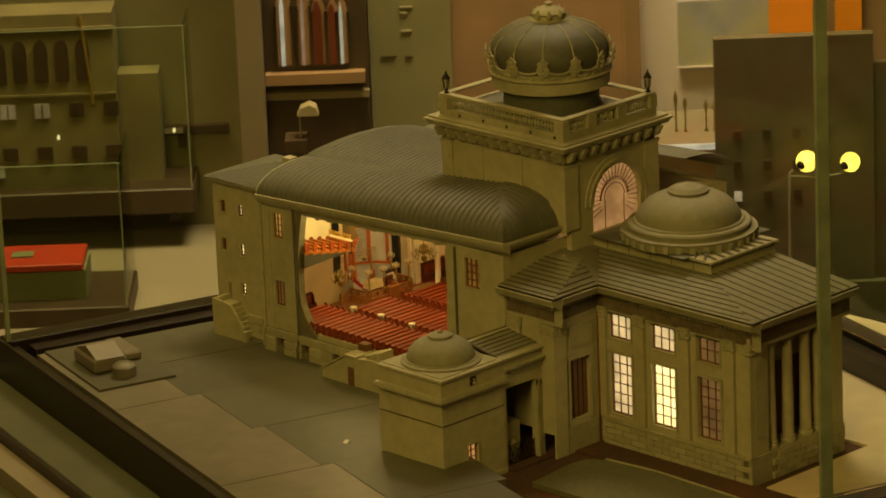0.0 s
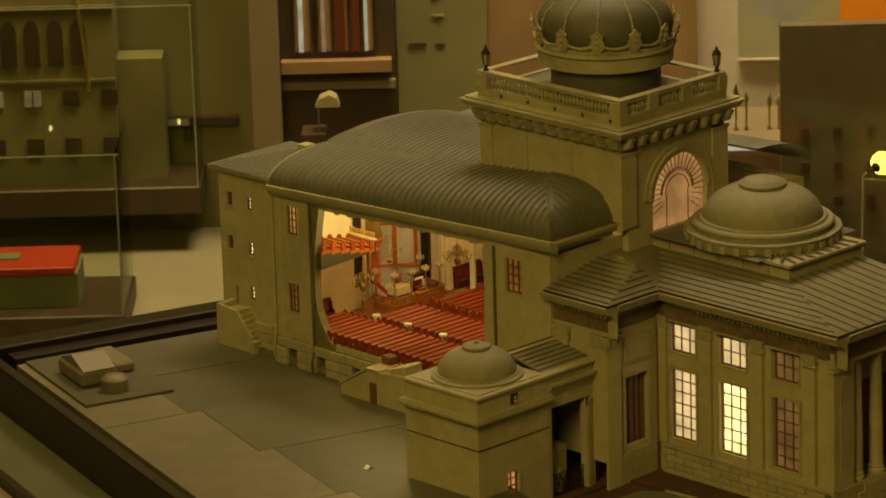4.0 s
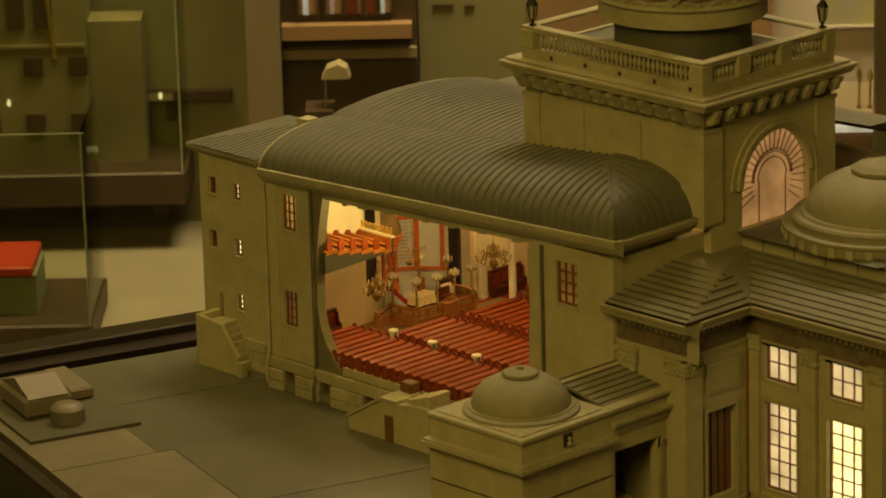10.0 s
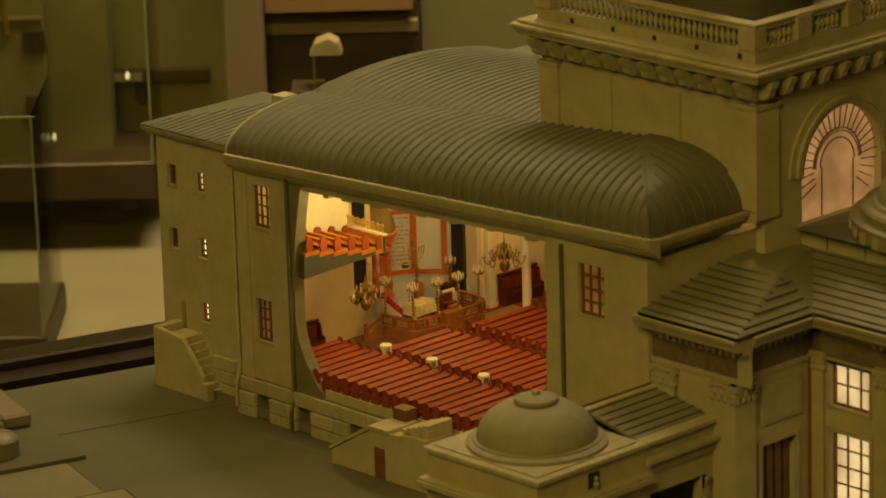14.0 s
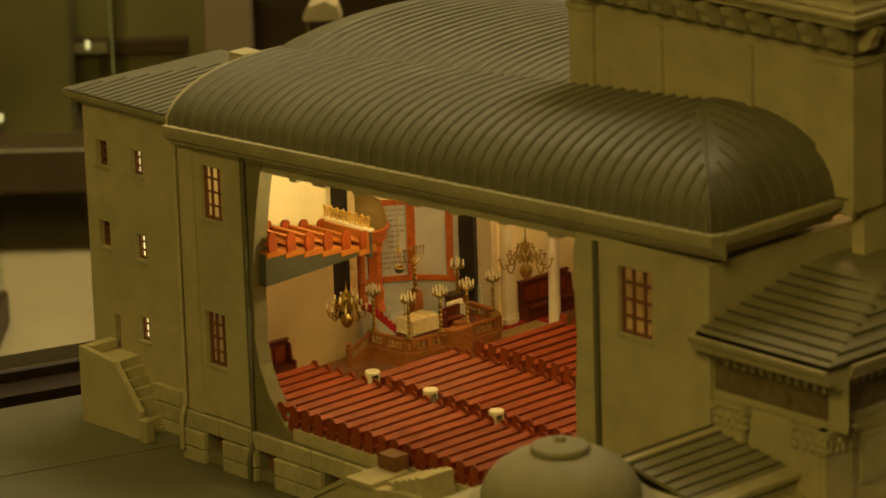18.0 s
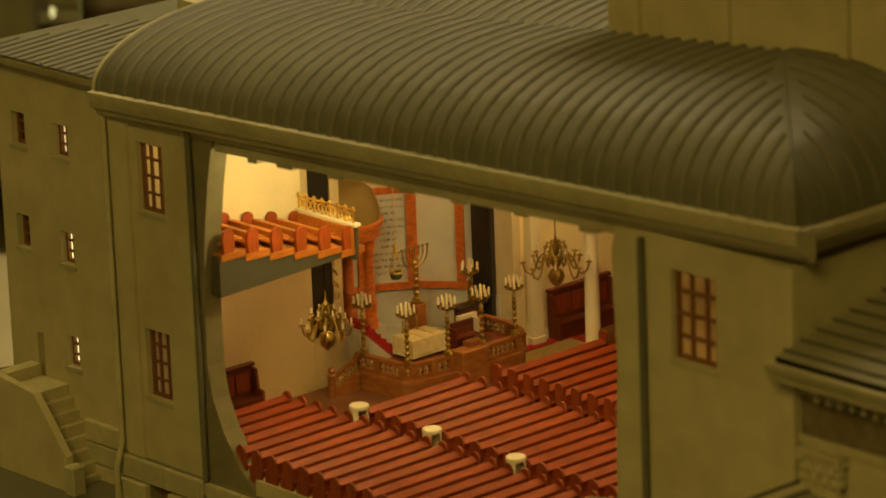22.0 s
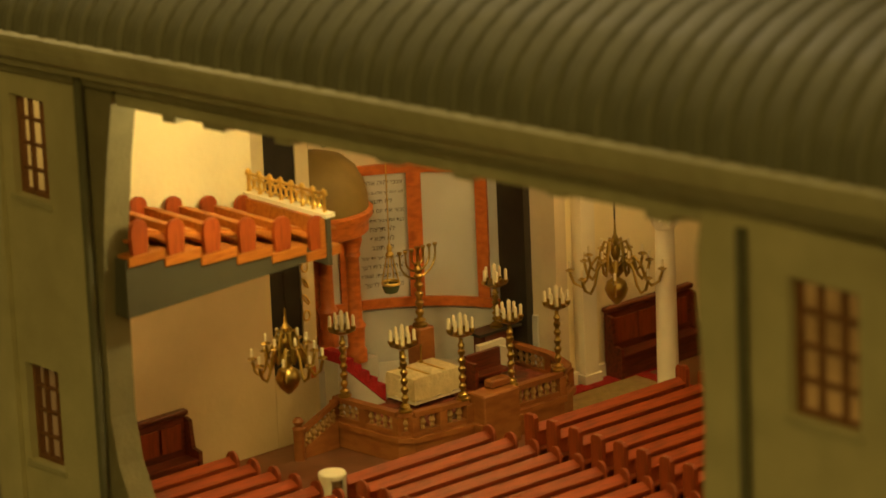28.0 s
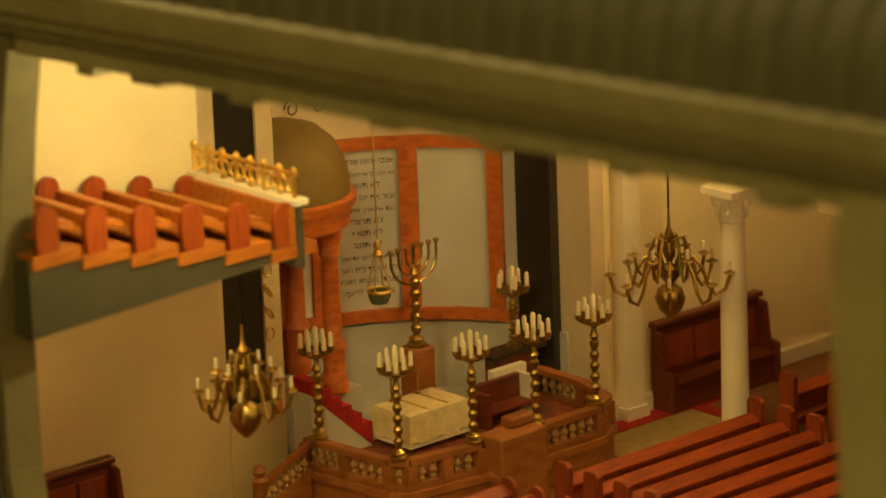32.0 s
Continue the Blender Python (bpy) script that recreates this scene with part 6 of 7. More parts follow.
part("lower_board", slant(bx(-0.454, -0.161, 5.515, 5.5395, 0.075, 0.095)), FAWN, arched)

# label plates on the pillar and partition
for u0, u1, z0, z1 in ((-0.476, -0.458, 0.168, 0.225), (-0.490, -0.458, 0.135, 0.145)):
    p_ = thing("label_plate", spot(u0, 5.41, z0), "small dark label plate on the pillar", "label", "label plates")
    part("plate", slant(bx(u0, u1, 5.412, 5.419, z0, z1)), UMBER, p_)
for u0, u1, z0 in ((-0.130, -0.085, 0.160), (-0.062, -0.040, 0.157), (-0.072, -0.035, 0.300), (-0.072, -0.050, 0.284), (-0.070, -0.040, 0.232)):
    p_ = thing("wall_strip_light", spot(u0, 5.65, z0), "thin strip fixed to the partition", "strip", "strips on the partition")
    part("strip", slant(bx(u0, u1, 5.652, 5.659, z0, z0 + 0.005)), UMBER if z0 < 0.2 else PALETOP, p_)

# low cases on the left with their bases and panes
def side_case(name, u0, u1, w0, w1, z0, z1, zt, label):
    c = thing(name, spot((u0 + u1) / 2, (w0 + w1) / 2, FLOOR_B), label, "show case", "side cases")
    if z0 > -0.2:
        for u_ in (u0 + 0.05, u1 - 0.08):
            for w_ in (w0 + 0.12, w1 - 0.08):
                part("foot", slant(bx(u_, u_ + 0.03, w_, w_ + 0.03, -0.2438, z0 - 0.0003)), UMBER, c)
    part("base", slant(bx(u0, u1, w0, w1, z0, z1, bevel=0.004)), UMBER, c, "dark umber case base")
    for a in ((u1 - 0.008, u1 - 0.004, w0 + 0.006, w1 - 0.006), (u0 + 0.004, u0 + 0.008, w0 + 0.006, w1 - 0.006)):
        g = part("glass_pane", slant(bx(a[0], a[1], a[2], a[3], z1, zt)), GLASS, c, "clear case glass")
        g.visible_shadow = False
    g = part("glass_pane", slant(bx(u0 + 0.010, u1 - 0.010, w0 + 0.004, w0 + 0.008, z1, zt)), GLASS, c, "clear case glass")
    g.visible_shadow = False
    for u_ in (u0 + 0.006, u1 - 0.006):
        part("glass_edge", slant(bx(u_ - 0.0016, u_ + 0.0016, w0 + 0.001, w0 + 0.005, z1, zt)), EDGE, c)
    part("top_edge", slant(bx(u0, u1, w0 + 0.001, w0 + 0.005, zt, zt + 0.002)), EDGE, c)
    return c


side_case("side_case", -1.45, -0.640, 5.36, 5.58, -0.190, -0.120, 0.330, "low glass case on an umber base beside the partition")
side_case("side_case", -1.35, -0.700, 4.50, 4.78, -0.2437, -0.190, 0.150, "low glass case on an umber base beside the big case")
tbl = thing("display_table", spot(-0.9, 4.75, FLOOR_B), "pale topped display table between the cases", "table")
part("top", slant(bx(-1.7, -0.475, 4.36, 5.60, -0.262, -0.244, bevel=0.003)), PALETOP, tbl)
part("apron", slant(bx(-1.68, -0.495, 4.38, 5.58, -0.33, -0.2625)), UMBER, tbl)
part("trestle", slant(bx(-1.5, -0.62, 4.45, 4.92, FLOOR_B, -0.3305)), PLINTH, tbl)
low = thing("wall_shelf", spot(-0.70, 5.6, -0.02), "dark wall shelf with a pale edge on the partition", "shelf")
part("top", slant(bx(-0.92, -0.56, 5.585, 5.618, -0.020, 0.000)), UMBER, low)
part("white_edge", slant(bx(-0.825, -0.685, 5.581, 5.5845, -0.018, -0.002)), PALETOP, low)
part("bracket", slant(bx(-0.70, -0.68, 5.59, 5.618, -0.060, -0.0203)), UMBER, low)
redb = thing("red_lidded_box", spot(-0.95, 4.62, -0.16), "sage block with a bright red lid on the umber base", "box")
part("block", slant(bx(-1.03, -0.800, 4.56, 4.70, -0.1895, -0.118)), SAGE, redb)
part("lid", slant(bx(-1.06, -0.805, 4.55, 4.71, -0.1178, -0.100, bevel=0.003)), REDBOX, redb)
part("card", slant(bx(-0.975, -0.925, 4.61, 4.65, -0.0998, -0.096)), SAGE, redb)

# ochre facade model in the left case
fac = thing("facade_model", spot(-0.95, 4.95, -0.021), "ochre facade model with arched and square windows in a case", "scale model")
part("front", slant(bx(-1.25, -0.800, 4.93, 5.05, -0.0640, 0.390)), OCHREMODEL, fac)
part("step_back", slant(bx(-0.799, -0.700, 4.97, 5.05, -0.0640, 0.225)), OCHREMODEL, fac)
for i in range(5):
    u0 = -1.095 + i * 0.0505
    arch_ = [(u0, 0.225), (u0 + 0.034, 0.225), (u0 + 0.034, 0.305), (u0 + 0.028, 0.322), (u0 + 0.017, 0.330), (u0 + 0.006, 0.322), (u0, 0.305)]
    part("arched_window", slant(prism(arch_, "y", 4.924, 4.9295)), UMBER, fac)
for i in range(5):
    u0 = -1.165 + i * 0.083
    win_b = part("square_window", slant(bx(u0, u0 + 0.036, 4.924, 4.9295, 0.135, 0.170)), FAINT if i < 3 else UMBER, fac)
    part("bar", slant(bx(u0 + 0.0165, u0 + 0.0195, 4.921, 4.9238, 0.135, 0.170)), UMBER, win_b)
    part("square_window", slant(bx(u0, u0 + 0.036, 4.924, 4.9295, 0.030, 0.062)), UMBER, fac)
part("string_course", slant(bx(-1.25, -0.800, 4.924, 4.9295, 0.188, 0.194)), OCHREMODEL, fac)
part("cornice", slant(bx(-1.26, -0.795, 4.922, 4.9295, 0.350, 0.358)), OCHREMODEL, fac)
part("lit_window", slant(bx(-1.115, -1.082, 4.924, 4.9295, -0.012, 0.018)), FAINT, fac)
for u_, z_ in ((-0.945, 0.088), (-0.665, 0.095), (-0.790, -0.005)):
    bm = bmesh.new()
    bmesh.ops.create_icosphere(bm, subdivisions=1, radius=0.006, matrix=Matrix.Translation((u_, 4.915, z_)) @ Matrix.Diagonal((0.7, 0.7, 1.3, 1)))
    part("small_bulb", slant(bm), glow("bulb_light", (1.0, 0.78, 0.42), 1.1), fac, "tiny glowing bulb")
fac.location, fac.scale = spot(-1.000, 5.422, -0.0950), (1.048, 1.048, 1.048)
tree_ = thing("gilt_cresting", spot(-0.86, 4.92, 0.2), "gilded upright cresting on the facade model", "ornament")
part("stem", slant(tube([(-0.852, 4.917, 0.17), (-0.858, 4.917, 0.25), (-0.866, 4.917, 0.33), (-0.872, 4.917, 0.389)], 0.0045, 6)), GILT, tree_, smooth=True)

tree_.location, tree_.scale = spot(-0.902, 5.389, 0.146), (1.048, 1.048, 1.048)

# cream shade on a stand
lampy = thing("standing_shade", spot(-0.31, 5.2, 0.03), "cream shade on a thin stand before the partition", "lamp")
part("shade", slant(prism([(-0.338, 0.098), (-0.282, 0.098), (-0.288, 0.118), (-0.305, 0.127), (-0.328, 0.118)], "y", 5.18, 5.23)), SHADE, lampy)
part("stand", slant(bx(-0.3335, -0.3300, 5.20, 5.204, 0.0, 0.0978)), PALETOP, lampy)
part("foot", slant(bx(-0.372, -0.316, 5.17, 5.26, 0.004, 0.036)), UMBER, lampy)
part("post", slant(bx(-0.360, -0.325, 5.19, 5.24, FLOOR_B, 0.0035)), UMBER, lampy)

# right: painting, orange panels, dark tower, street lamp, lit shelf
pic = thing("landscape_picture", spot(0.86, 5.78, 0.17), "landscape picture in yellow-green and grey-blue on the wall", "picture")
part("canvas", slant(bx(0.715, 1.030, 5.775, 5.798, 0.080, 0.270)), PAINTING, pic)
part("frame", slant(bx(0.709, 1.036, 5.770, 5.7748, 0.074, 0.080)), MAUVE, pic)
for u0, u1 in ((0.960, 1.095), (1.145, 1.220)):
    op = thing("orange_banner", spot(u0, 5.69, 0.2), "bright orange banner panel on the wall", "banner", "orange banners")
    part("panel", slant(bx(u0, u1, 5.690, 5.695, 0.030, 0.60)), ORANGEPANEL, op)
rt = thing("dark_tower_model", spot(0.92, 5.1, FLOOR_B), "tall dark brown tower model with small windows", "scale model")
part("tower", slant(bx(0.722, 1.120, 5.02, 5.06, -0.35, 0.292)), DARKMODEL, rt)
part("plinth", slant(bx(0.76, 1.30, 5.00, 5.30, FLOOR_B, -0.3505)), PLINTH, rt)
part("annex", slant(bx(1.1205, 1.45, 5.03, 5.06, -0.35, 0.215)), DARKMODEL, rt)
for i in range(4):
    for j in range(3):
        lit_ = (i, j) == (0, 2)
        part("tower_window", slant(bx(0.765 + i * 0.075, 0.765 + i * 0.075 + 0.020, 5.014, 5.0195, 0.030 - j * 0.080, 0.055 - j * 0.080)), SMALLGLOW if lit_ else UMBER, rt)
sl = thing("street_lamp", spot(0.948, 4.85, -0.19), "model street lamp with two glowing yellow globes", "street lamp")
part("post", slant(tube([(0.868, 4.85, -0.35), (0.870, 4.85, -0.025), (0.878, 4.85, -0.018)], [0.005, 0.003, 0.003], 8)), PALETOP, sl, smooth=True)
part("foot", slant(lathe([(0.02, FLOOR_B), (0.02, -0.36), (0.010, -0.35)], (0.868, 4.85, 0), 12)), UMBER, sl)
# globe radii are enlarged to take in the glow round the lamps
for u_, z_, r_ in ((0.905, -0.004, 0.027), (1.010, -0.010, 0.025)):
    bm = bmesh.new()
    bmesh.ops.create_icosphere(bm, subdivisions=2, radius=r_, matrix=Matrix.Translation((u_ + 0.008, 4.86, z_ + 0.004)))
    part("globe", slant(bm), GLOBE, sl, smooth=True)
    bm = bmesh.new()
    bmesh.ops.create_icosphere(bm, subdivisions=2, radius=r_ * 0.45, matrix=Matrix.Translation((u_ - 0.006, 4.845, z_)))
    part("bracket_ball", slant(bm), IRON, sl, smooth=True)
part("arm", slant(tube([(0.870, 4.85, -0.032), (0.934, 4.85, -0.038), (0.994, 4.85, -0.032)], 0.0022, 6)), PALETOP, sl, smooth=True)
ls = thing("lit_show_case", spot(0.70, 5.3, FLOOR_B), "pale show case with a bright white edge", "show case")
part("body", slant(bx(0.56, 0.80, 5.22, 5.55, FLOOR_B, -0.034)), RUSSET, ls)
# the edge is no lamp; its brightness is added as a glow
part("white_edge", slant(bx(0.56, 0.80, 5.205, 5.219, -0.034, -0.020)), glow("white_edge_glow", (1.0, 0.88, 0.70), 0.55), ls)
part("top", slant(bx(0.56, 0.80, 5.22, 5.55, -0.0335, -0.020)), FAWN, ls)
for u_, z_ in ((0.655, 0.090), (0.680, 0.070), (0.735, 0.062), (0.757, 0.058)):
    f_ = thing("small_silver_piece", spot(u_, 5.35, -0.020), "small metal vessel standing in the pale case", "vessel", "vessels in the pale case")
    part("body", slant(lathe([(0.006, -0.0198), (0.002, -0.010), (0.003, z_ * 0.6), (0.007, z_ * 0.8), (0.002, z_), (0.0, z_ + 0.01)], (u_, 5.35, 0), 10)), BRASS, f_, smooth=True)

# ledges outside the near rim of the big case
ledge = thing("viewing_ledge", (-0.6, 0.2, FLOOR_Z), "stepped ledge with pale and dark bands along the case", "ledge")
LEDGEGREEN = material("dark_green_ledge", (0.105, 0.108, 0.055), 0.5, 0, 20, 0.1, 0.03, 100, stain=(0.07, 0.07, 0.035), stain_scale=5, stain_amount=0.6)
part("olive_band", bx(-0.490, CX0 - 0.0125, -0.30, 0.95, -0.30, -0.085), LEDGEGREEN, ledge)
part("dark_line", bx(-0.502, -0.4905, -0.30, 0.95, -0.32, -0.078), RIM, ledge)
part("pale_band", bx(-0.550, -0.5025, -0.30, 0.95, -0.34, -0.098), PALETOP, ledge)
part("olive_step", bx(-0.600, -0.5505, -0.30, 0.95, -0.36, -0.13), LEDGEGREEN, ledge)
part("pale_rail", bx(-0.72, -0.6005, -0.30, 0.95, FLOOR_Z, -0.15), PALETOP, ledge)
turned_with_case(ledge)

# ---- entrance front ----
PX0, PX1, PY0 = 0.113, 0.340, -0.548
PWIN = [(-0.2790, -0.2280), (-0.3800, -0.3265), (-0.4830, -0.4320)]
holes = [(a, b, -0.0110, 0.099) for a, b in PWIN] + [(a, b, 0.126, 0.170) for a, b in PWIN]
BAYS = (PY0 + 0.0005, -0.4060, -0.3030, -0.196)
for a, b in zip(BAYS, BAYS[1:]):
    part("portico_wall", wall_with_holes("x", PX0, 0.012, a, b, BASE_Z, 0.190, [h for h in holes if a < h[0] < b]), PAINT, model)
for i, (a, b) in enumerate(PWIN):
    window("x", PX0, a, b, -0.0110, 0.099, 3, 6, (GLOWPANE, BRIGHTPANE, DIMPANE)[i], surround=0.005, depth=0.005)
    window("x", PX0, a, b, 0.126, 0.170, 3, 2, (GLOWPANE, GLOWPANE, DIMPANE)[i], surround=0.003, depth=0.005)
# plinth courses of the portico
part("portico_plinth", bx(PX0 - 0.004, PX0 - 0.0003, PY0 - 0.004, -0.215, BASE_Z, -0.0245), JOINTSHADE, model)
for row in range(4):
    z0_ = BASE_Z + 0.001 + row * 0.0108
    y_ = PY0 - 0.008 + (0.018 if row % 2 else 0)
    while y_ < -0.216:
        y2 = min(y_ + 0.037, -0.2155)
        part("plinth_stone", bx(PX0 - 0.0085, PX0 - 0.0042, y_ + 0.0008, y2 - 0.0008, z0_, z0_ + 0.0097, bevel=0.0008), STONE, model)
        y_ = y2
part("plinth_cap", bx(PX0 - 0.0105, PX0 - 0.0003, PY0 - 0.0105, -0.215, -0.0243, -0.0200), TRIM, model)


def capital(x, y, z, w, d, parent):
    """A small leafy capital."""
    bm = bmesh.new()
    bx(x - w / 2 - 0.002, x + w / 2 + 0.002, y - d / 2 - 0.002, y + d / 2 + 0.002, z + 0.0165, z + 0.0195, bm)
    bx(x - w / 2 + 0.0006, x + w / 2 - 0.0006, y - d / 2 + 0.0006, y + d / 2 - 0.0006, z - 0.0004, z + 0.0164, bm)
    c = part("capital", bm, TRIM, parent)
    bm = bmesh.new()
    for row, (zz, n) in enumerate(((0.003, 4), (0.009, 3))):
        for k in range(n):
            for s in (-1, 1):
                t_ = (k + 0.5) / n - 0.5
                for ox, oy in ((t_ * w, s * d / 2), (s * w / 2, t_ * d)):
                    bmesh.ops.create_icosphere(bm, subdivisions=1, radius=0.0029, matrix=Matrix.Translation((x + ox, y + oy, z + zz)) @ Matrix.Diagonal((0.8, 0.8, 1.4, 1)))
    for sx in (-1, 1):
        for sy in (-1, 1):
            bmesh.ops.create_icosphere(bm, subdivisions=1, radius=0.0034, matrix=Matrix.Translation((x + sx * w / 2, y + sy * d / 2, z + 0.0145)))
    part("leaf", bm, TRIM, c, smooth=True)


for y_ in (-0.3030, -0.4060, -0.5080):
    part("wall_pilaster", bx(PX0 - 0.0070, PX0 - 0.0003, y_ - 0.0105, y_ + 0.0105, -0.0198, 0.160), PAINT, model)
    capital(PX0 - 0.004, y_, 0.1605, 0.009, 0.022, model)
part("wall_pilaster", bx(PX0 - 0.0045, PX0 - 0.0003, -0.2220, -0.206, -0.0198, 0.160), PAINT, model)
capital(PX0 - 0.002, -0.2140, 0.1605, 0.006, 0.016, model)
part("corner_pier", bx(PX0 - 0.005, PX0 + 0.040, PY0 - 0.006, PY0 + 0.0003, BASE_Z, 0.190), PAINT, model)
part("corner_pier", bx(PX0 - 0.0052, PX0 - 0.0004, PY0 + 0.0004, PY0 + 0.0160, -0.0198, 0.160), PAINT, model)
capital(PX0 + 0.004, PY0 - 0.003, 0.1605, 0.022, 0.010, model)
part("pier_base", bx(PX0 - 0.008, PX0 + 0.042, PY0 - 0.010, PY0 - 0.0062, BASE_Z, -0.020), STONE, model)
part("pier_panel", bx(PX0 + 0.008, PX0 + 0.032, PY0 - 0.0075, PY0 - 0.0063, 0.01, 0.15), TRIM, model)
part("drain_pipe", tube([(PX0 - 0.005, -0.2050, 0.186), (PX0 - 0.005, -0.2050, -0.066)], 0.0018, 6), SASH, model)
# recessed front with columns
part("recess_wall", bx(PX0 + 0.0125, PX1, PY0 + 0.045, PY0 + 0.055, BASE_Z, 0.190), PAINT, model)
part("recess_side", bx(PX0 + 0.030, PX0 + 0.040, PY0 + 0.0005, PY0 + 0.0445, BASE_Z, 0.190), PAINT, model)
part("front_floor", bx(PX0 + 0.0425, PX1 + 0.004, PY0 - 0.010, PY0 + 0.0445, BASE_Z, -0.020), STONE, model)
for row in range(4):
    x_ = PX0 + 0.043 + (0.012 if row % 2 else 0)
    while x_ < PX1:
        part("plinth_stone", bx(x_ + 0.0005, min(x_ + 0.0275, PX1), PY0 - 0.0145, PY0 - 0.0102, BASE_Z + 0.001 + row * 0.0120, BASE_Z + 0.0123 + row * 0.0120, bevel=0.0006), STONE, model)
        x_ += 0.028
for x_ in (PX0 + 0.060, PX0 + 0.105, PX0 + 0.150, PX0 + 0.182):
    c_ = part("column", lathe([(0.0135, -0.0198), (0.0135, -0.014), (0.0115, -0.012), (0.0125, -0.009), (0.0105, -0.007), (0.0100, 0.05), (0.0082, 0.158), (0.0088, 0.1605)], (x_, PY0 + 0.008, 0), 16), PAINT, model, smooth=True)
    capital(x_, PY0 + 0.008, 0.1608, 0.014, 0.014, c_)
for x_ in (PX0 + 0.085, PX0 + 0.130, PX0 + 0.170):
    part("front_door", bx(x_ - 0.014, x_ + 0.014, PY0 + 0.0425, PY0 + 0.0448, -0.020, 0.11), SASH, model)
part("far_pier", bx(PX1 - 0.040, PX1 + 0.005, PY0 - 0.006, PY0 + 0.0445, BASE_Z, 0.190), PAINT, model)
part("far_wall", bx(PX1 - 0.012, PX1, PY0 + 0.0555, -0.093, BASE_Z, 0.190), PAINT, model)

# ---- side porch between hall and portico ----
SX0, SY0 = 0.003, -0.203
part("porch_wall", bx(SX0, SX0 + 0.012, SY0, HY0 - 0.0005, GZ, 0.190), PAINT, model)
part("porch_front", wall_with_holes("y", SY0, 0.012, SX0 + 0.0125, PX0 - 0.0005, BASE_Z, 0.190, [(0.038, 0.087, -0.012, 0.097)]), PAINT, model)
win_ = part("blind_window", bx(0.0385, 0.0865, SY0 + 0.006, SY0 + 0.009, -0.0115, 0.0965), SASH, model, "tall window with closed brown shutters")
for i in range(3):
    part("shutter_bar", bx(0.0385 + 0.012 * (i + 1), 0.0395 + 0.012 * (i + 1), SY0 + 0.0045, SY0 + 0.0058, -0.0115, 0.0965), DARK, win_)
part("surround", bx(0.033, 0.0375, SY0 - 0.003, SY0 - 0.0003, -0.020, 0.1015), TRIM, model)
part("surround", bx(0.0875, 0.092, SY0 - 0.003, SY0 - 0.0003, -0.020, 0.1015), TRIM, model)
part("surround", bx(0.0377, 0.0873, SY0 - 0.003, SY0 - 0.0003, 0.0973, 0.1015), TRIM, model)
part("panel", bx(0.038, 0.097, SY0 - 0.0025, SY0 - 0.0003, 0.118, 0.158), TRIM, model)
part("panel_field", bx(0.043, 0.092, SY0 - 0.0035, SY0 - 0.0027, 0.123, 0.153), PAINT, model)
for x0_, x1_ in ((-0.004, 0.026),):
    part("wall_pilaster", bx(x0_, x1_, SY0 - 0.005, SY0 - 0.0003, BASE_Z, 0.150), PAINT, model)
    capital(0.011, SY0 - 0.003, 0.1505, 0.030, 0.006, model)
part("wall_pilaster", bx(-0.0045, -0.0003, SY0 - 0.0002, SY0 + 0.028, GZ, 0.150), PAINT, model)
capital(-0.002, SY0 + 0.012, 0.1505, 0.005, 0.030, model)
part("wall_pilaster", bx(-0.0045, -0.0003, HY0 - 0.034, HY0 - 0.006, 0.12, 0.150), PAINT, model)
capital(-0.002, HY0 - 0.020, 0.1505, 0.005, 0.028, model)
part("dado", bx(0.028, PX0 - 0.010, SY0 - 0.004, SY0 - 0.0003, BASE_Z, -0.021), STONE, model)

# entablature and eaves round porch and portico
ENT = [(0.0, 0.1703), (0.002, 0.1703), (0.002, 0.1760), (0.0008, 0.1765), (0.0008, 0.1990), (0.004, 0.2000), (0.004, 0.2050), (0.0120, 0.2062), (0.0130, 0.2100), (0.0218, 0.2112), (0.0230, 0.2150), (0.0258, 0.2195), (0.0268, 0.2230), (0.0, 0.2230)]
GAP = [(0.0, 0.2232), (0.0225, 0.2232), (0.0225, 0.2262), (0.0, 0.2262)]
FRZ = [(0.0010, 0.1768), (0.0026, 0.1768), (0.0026, 0.1986), (0.0010, 0.1986)]
cornice(ENT, "y", SX0, SY0 - 0.022, HY0 + 0.004, "eave_moulding")
cornice(ENT, "x", SY0, SX0 + 0.0003, PX0 + 0.002, "eave_moulding")
cornice(ENT, "y", PX0, PY0 - 0.028, SY0 - 0.0225, "eave_moulding")
cornice(ENT, "x", PY0 - 0.006, PX0 + 0.0003, PX1 + 0.022, "eave_moulding")
for prof_, nm_, mt_ in ((GAP, "eave_gap", DARK), (FRZ, "relief_frieze", FRIEZESHADE)):
    cornice(prof_, "y", SX0, SY0 - (0.0235 if mt_ is DARK else 0.0026), HY0 - 0.002, nm_, mt_)
    cornice(prof_, "x", SY0, SX0 + 0.0003, PX0 - (0.024 if mt_ is DARK else 0.003), nm_, mt_)
    cornice(prof_, "y", PX0, PY0 - (0.0295 if mt_ is DARK else 0.0086), SY0 - (0.0245 if mt_ is DARK else 0.003), nm_, mt_)
    cornice(prof_, "x", PY0 - 0.006, PX0 + 0.0003, PX1 + 0.022, nm_, mt_)
part("portico_ceiling", bx(PX0 + 0.0005, PX1, PY0 - 0.0055, HY0 - 0.001, 0.1906, 0.2255), PAINT, model)
part("porch_ceiling", bx(SX0 + 0.0005, PX0, SY0 + 0.0005, HY0 - 0.001, 0.1906, 0.2255), PAINT, model)
for i in range(30):
    y_ = PY0 - 0.002 + i * 0.0088
    if y_ < -0.222:
        part("modillion", bx(PX0 - 0.0100, PX0 - 0.0042, y_, y_ + 0.004, 0.2004, 0.2058), TRIM, model)
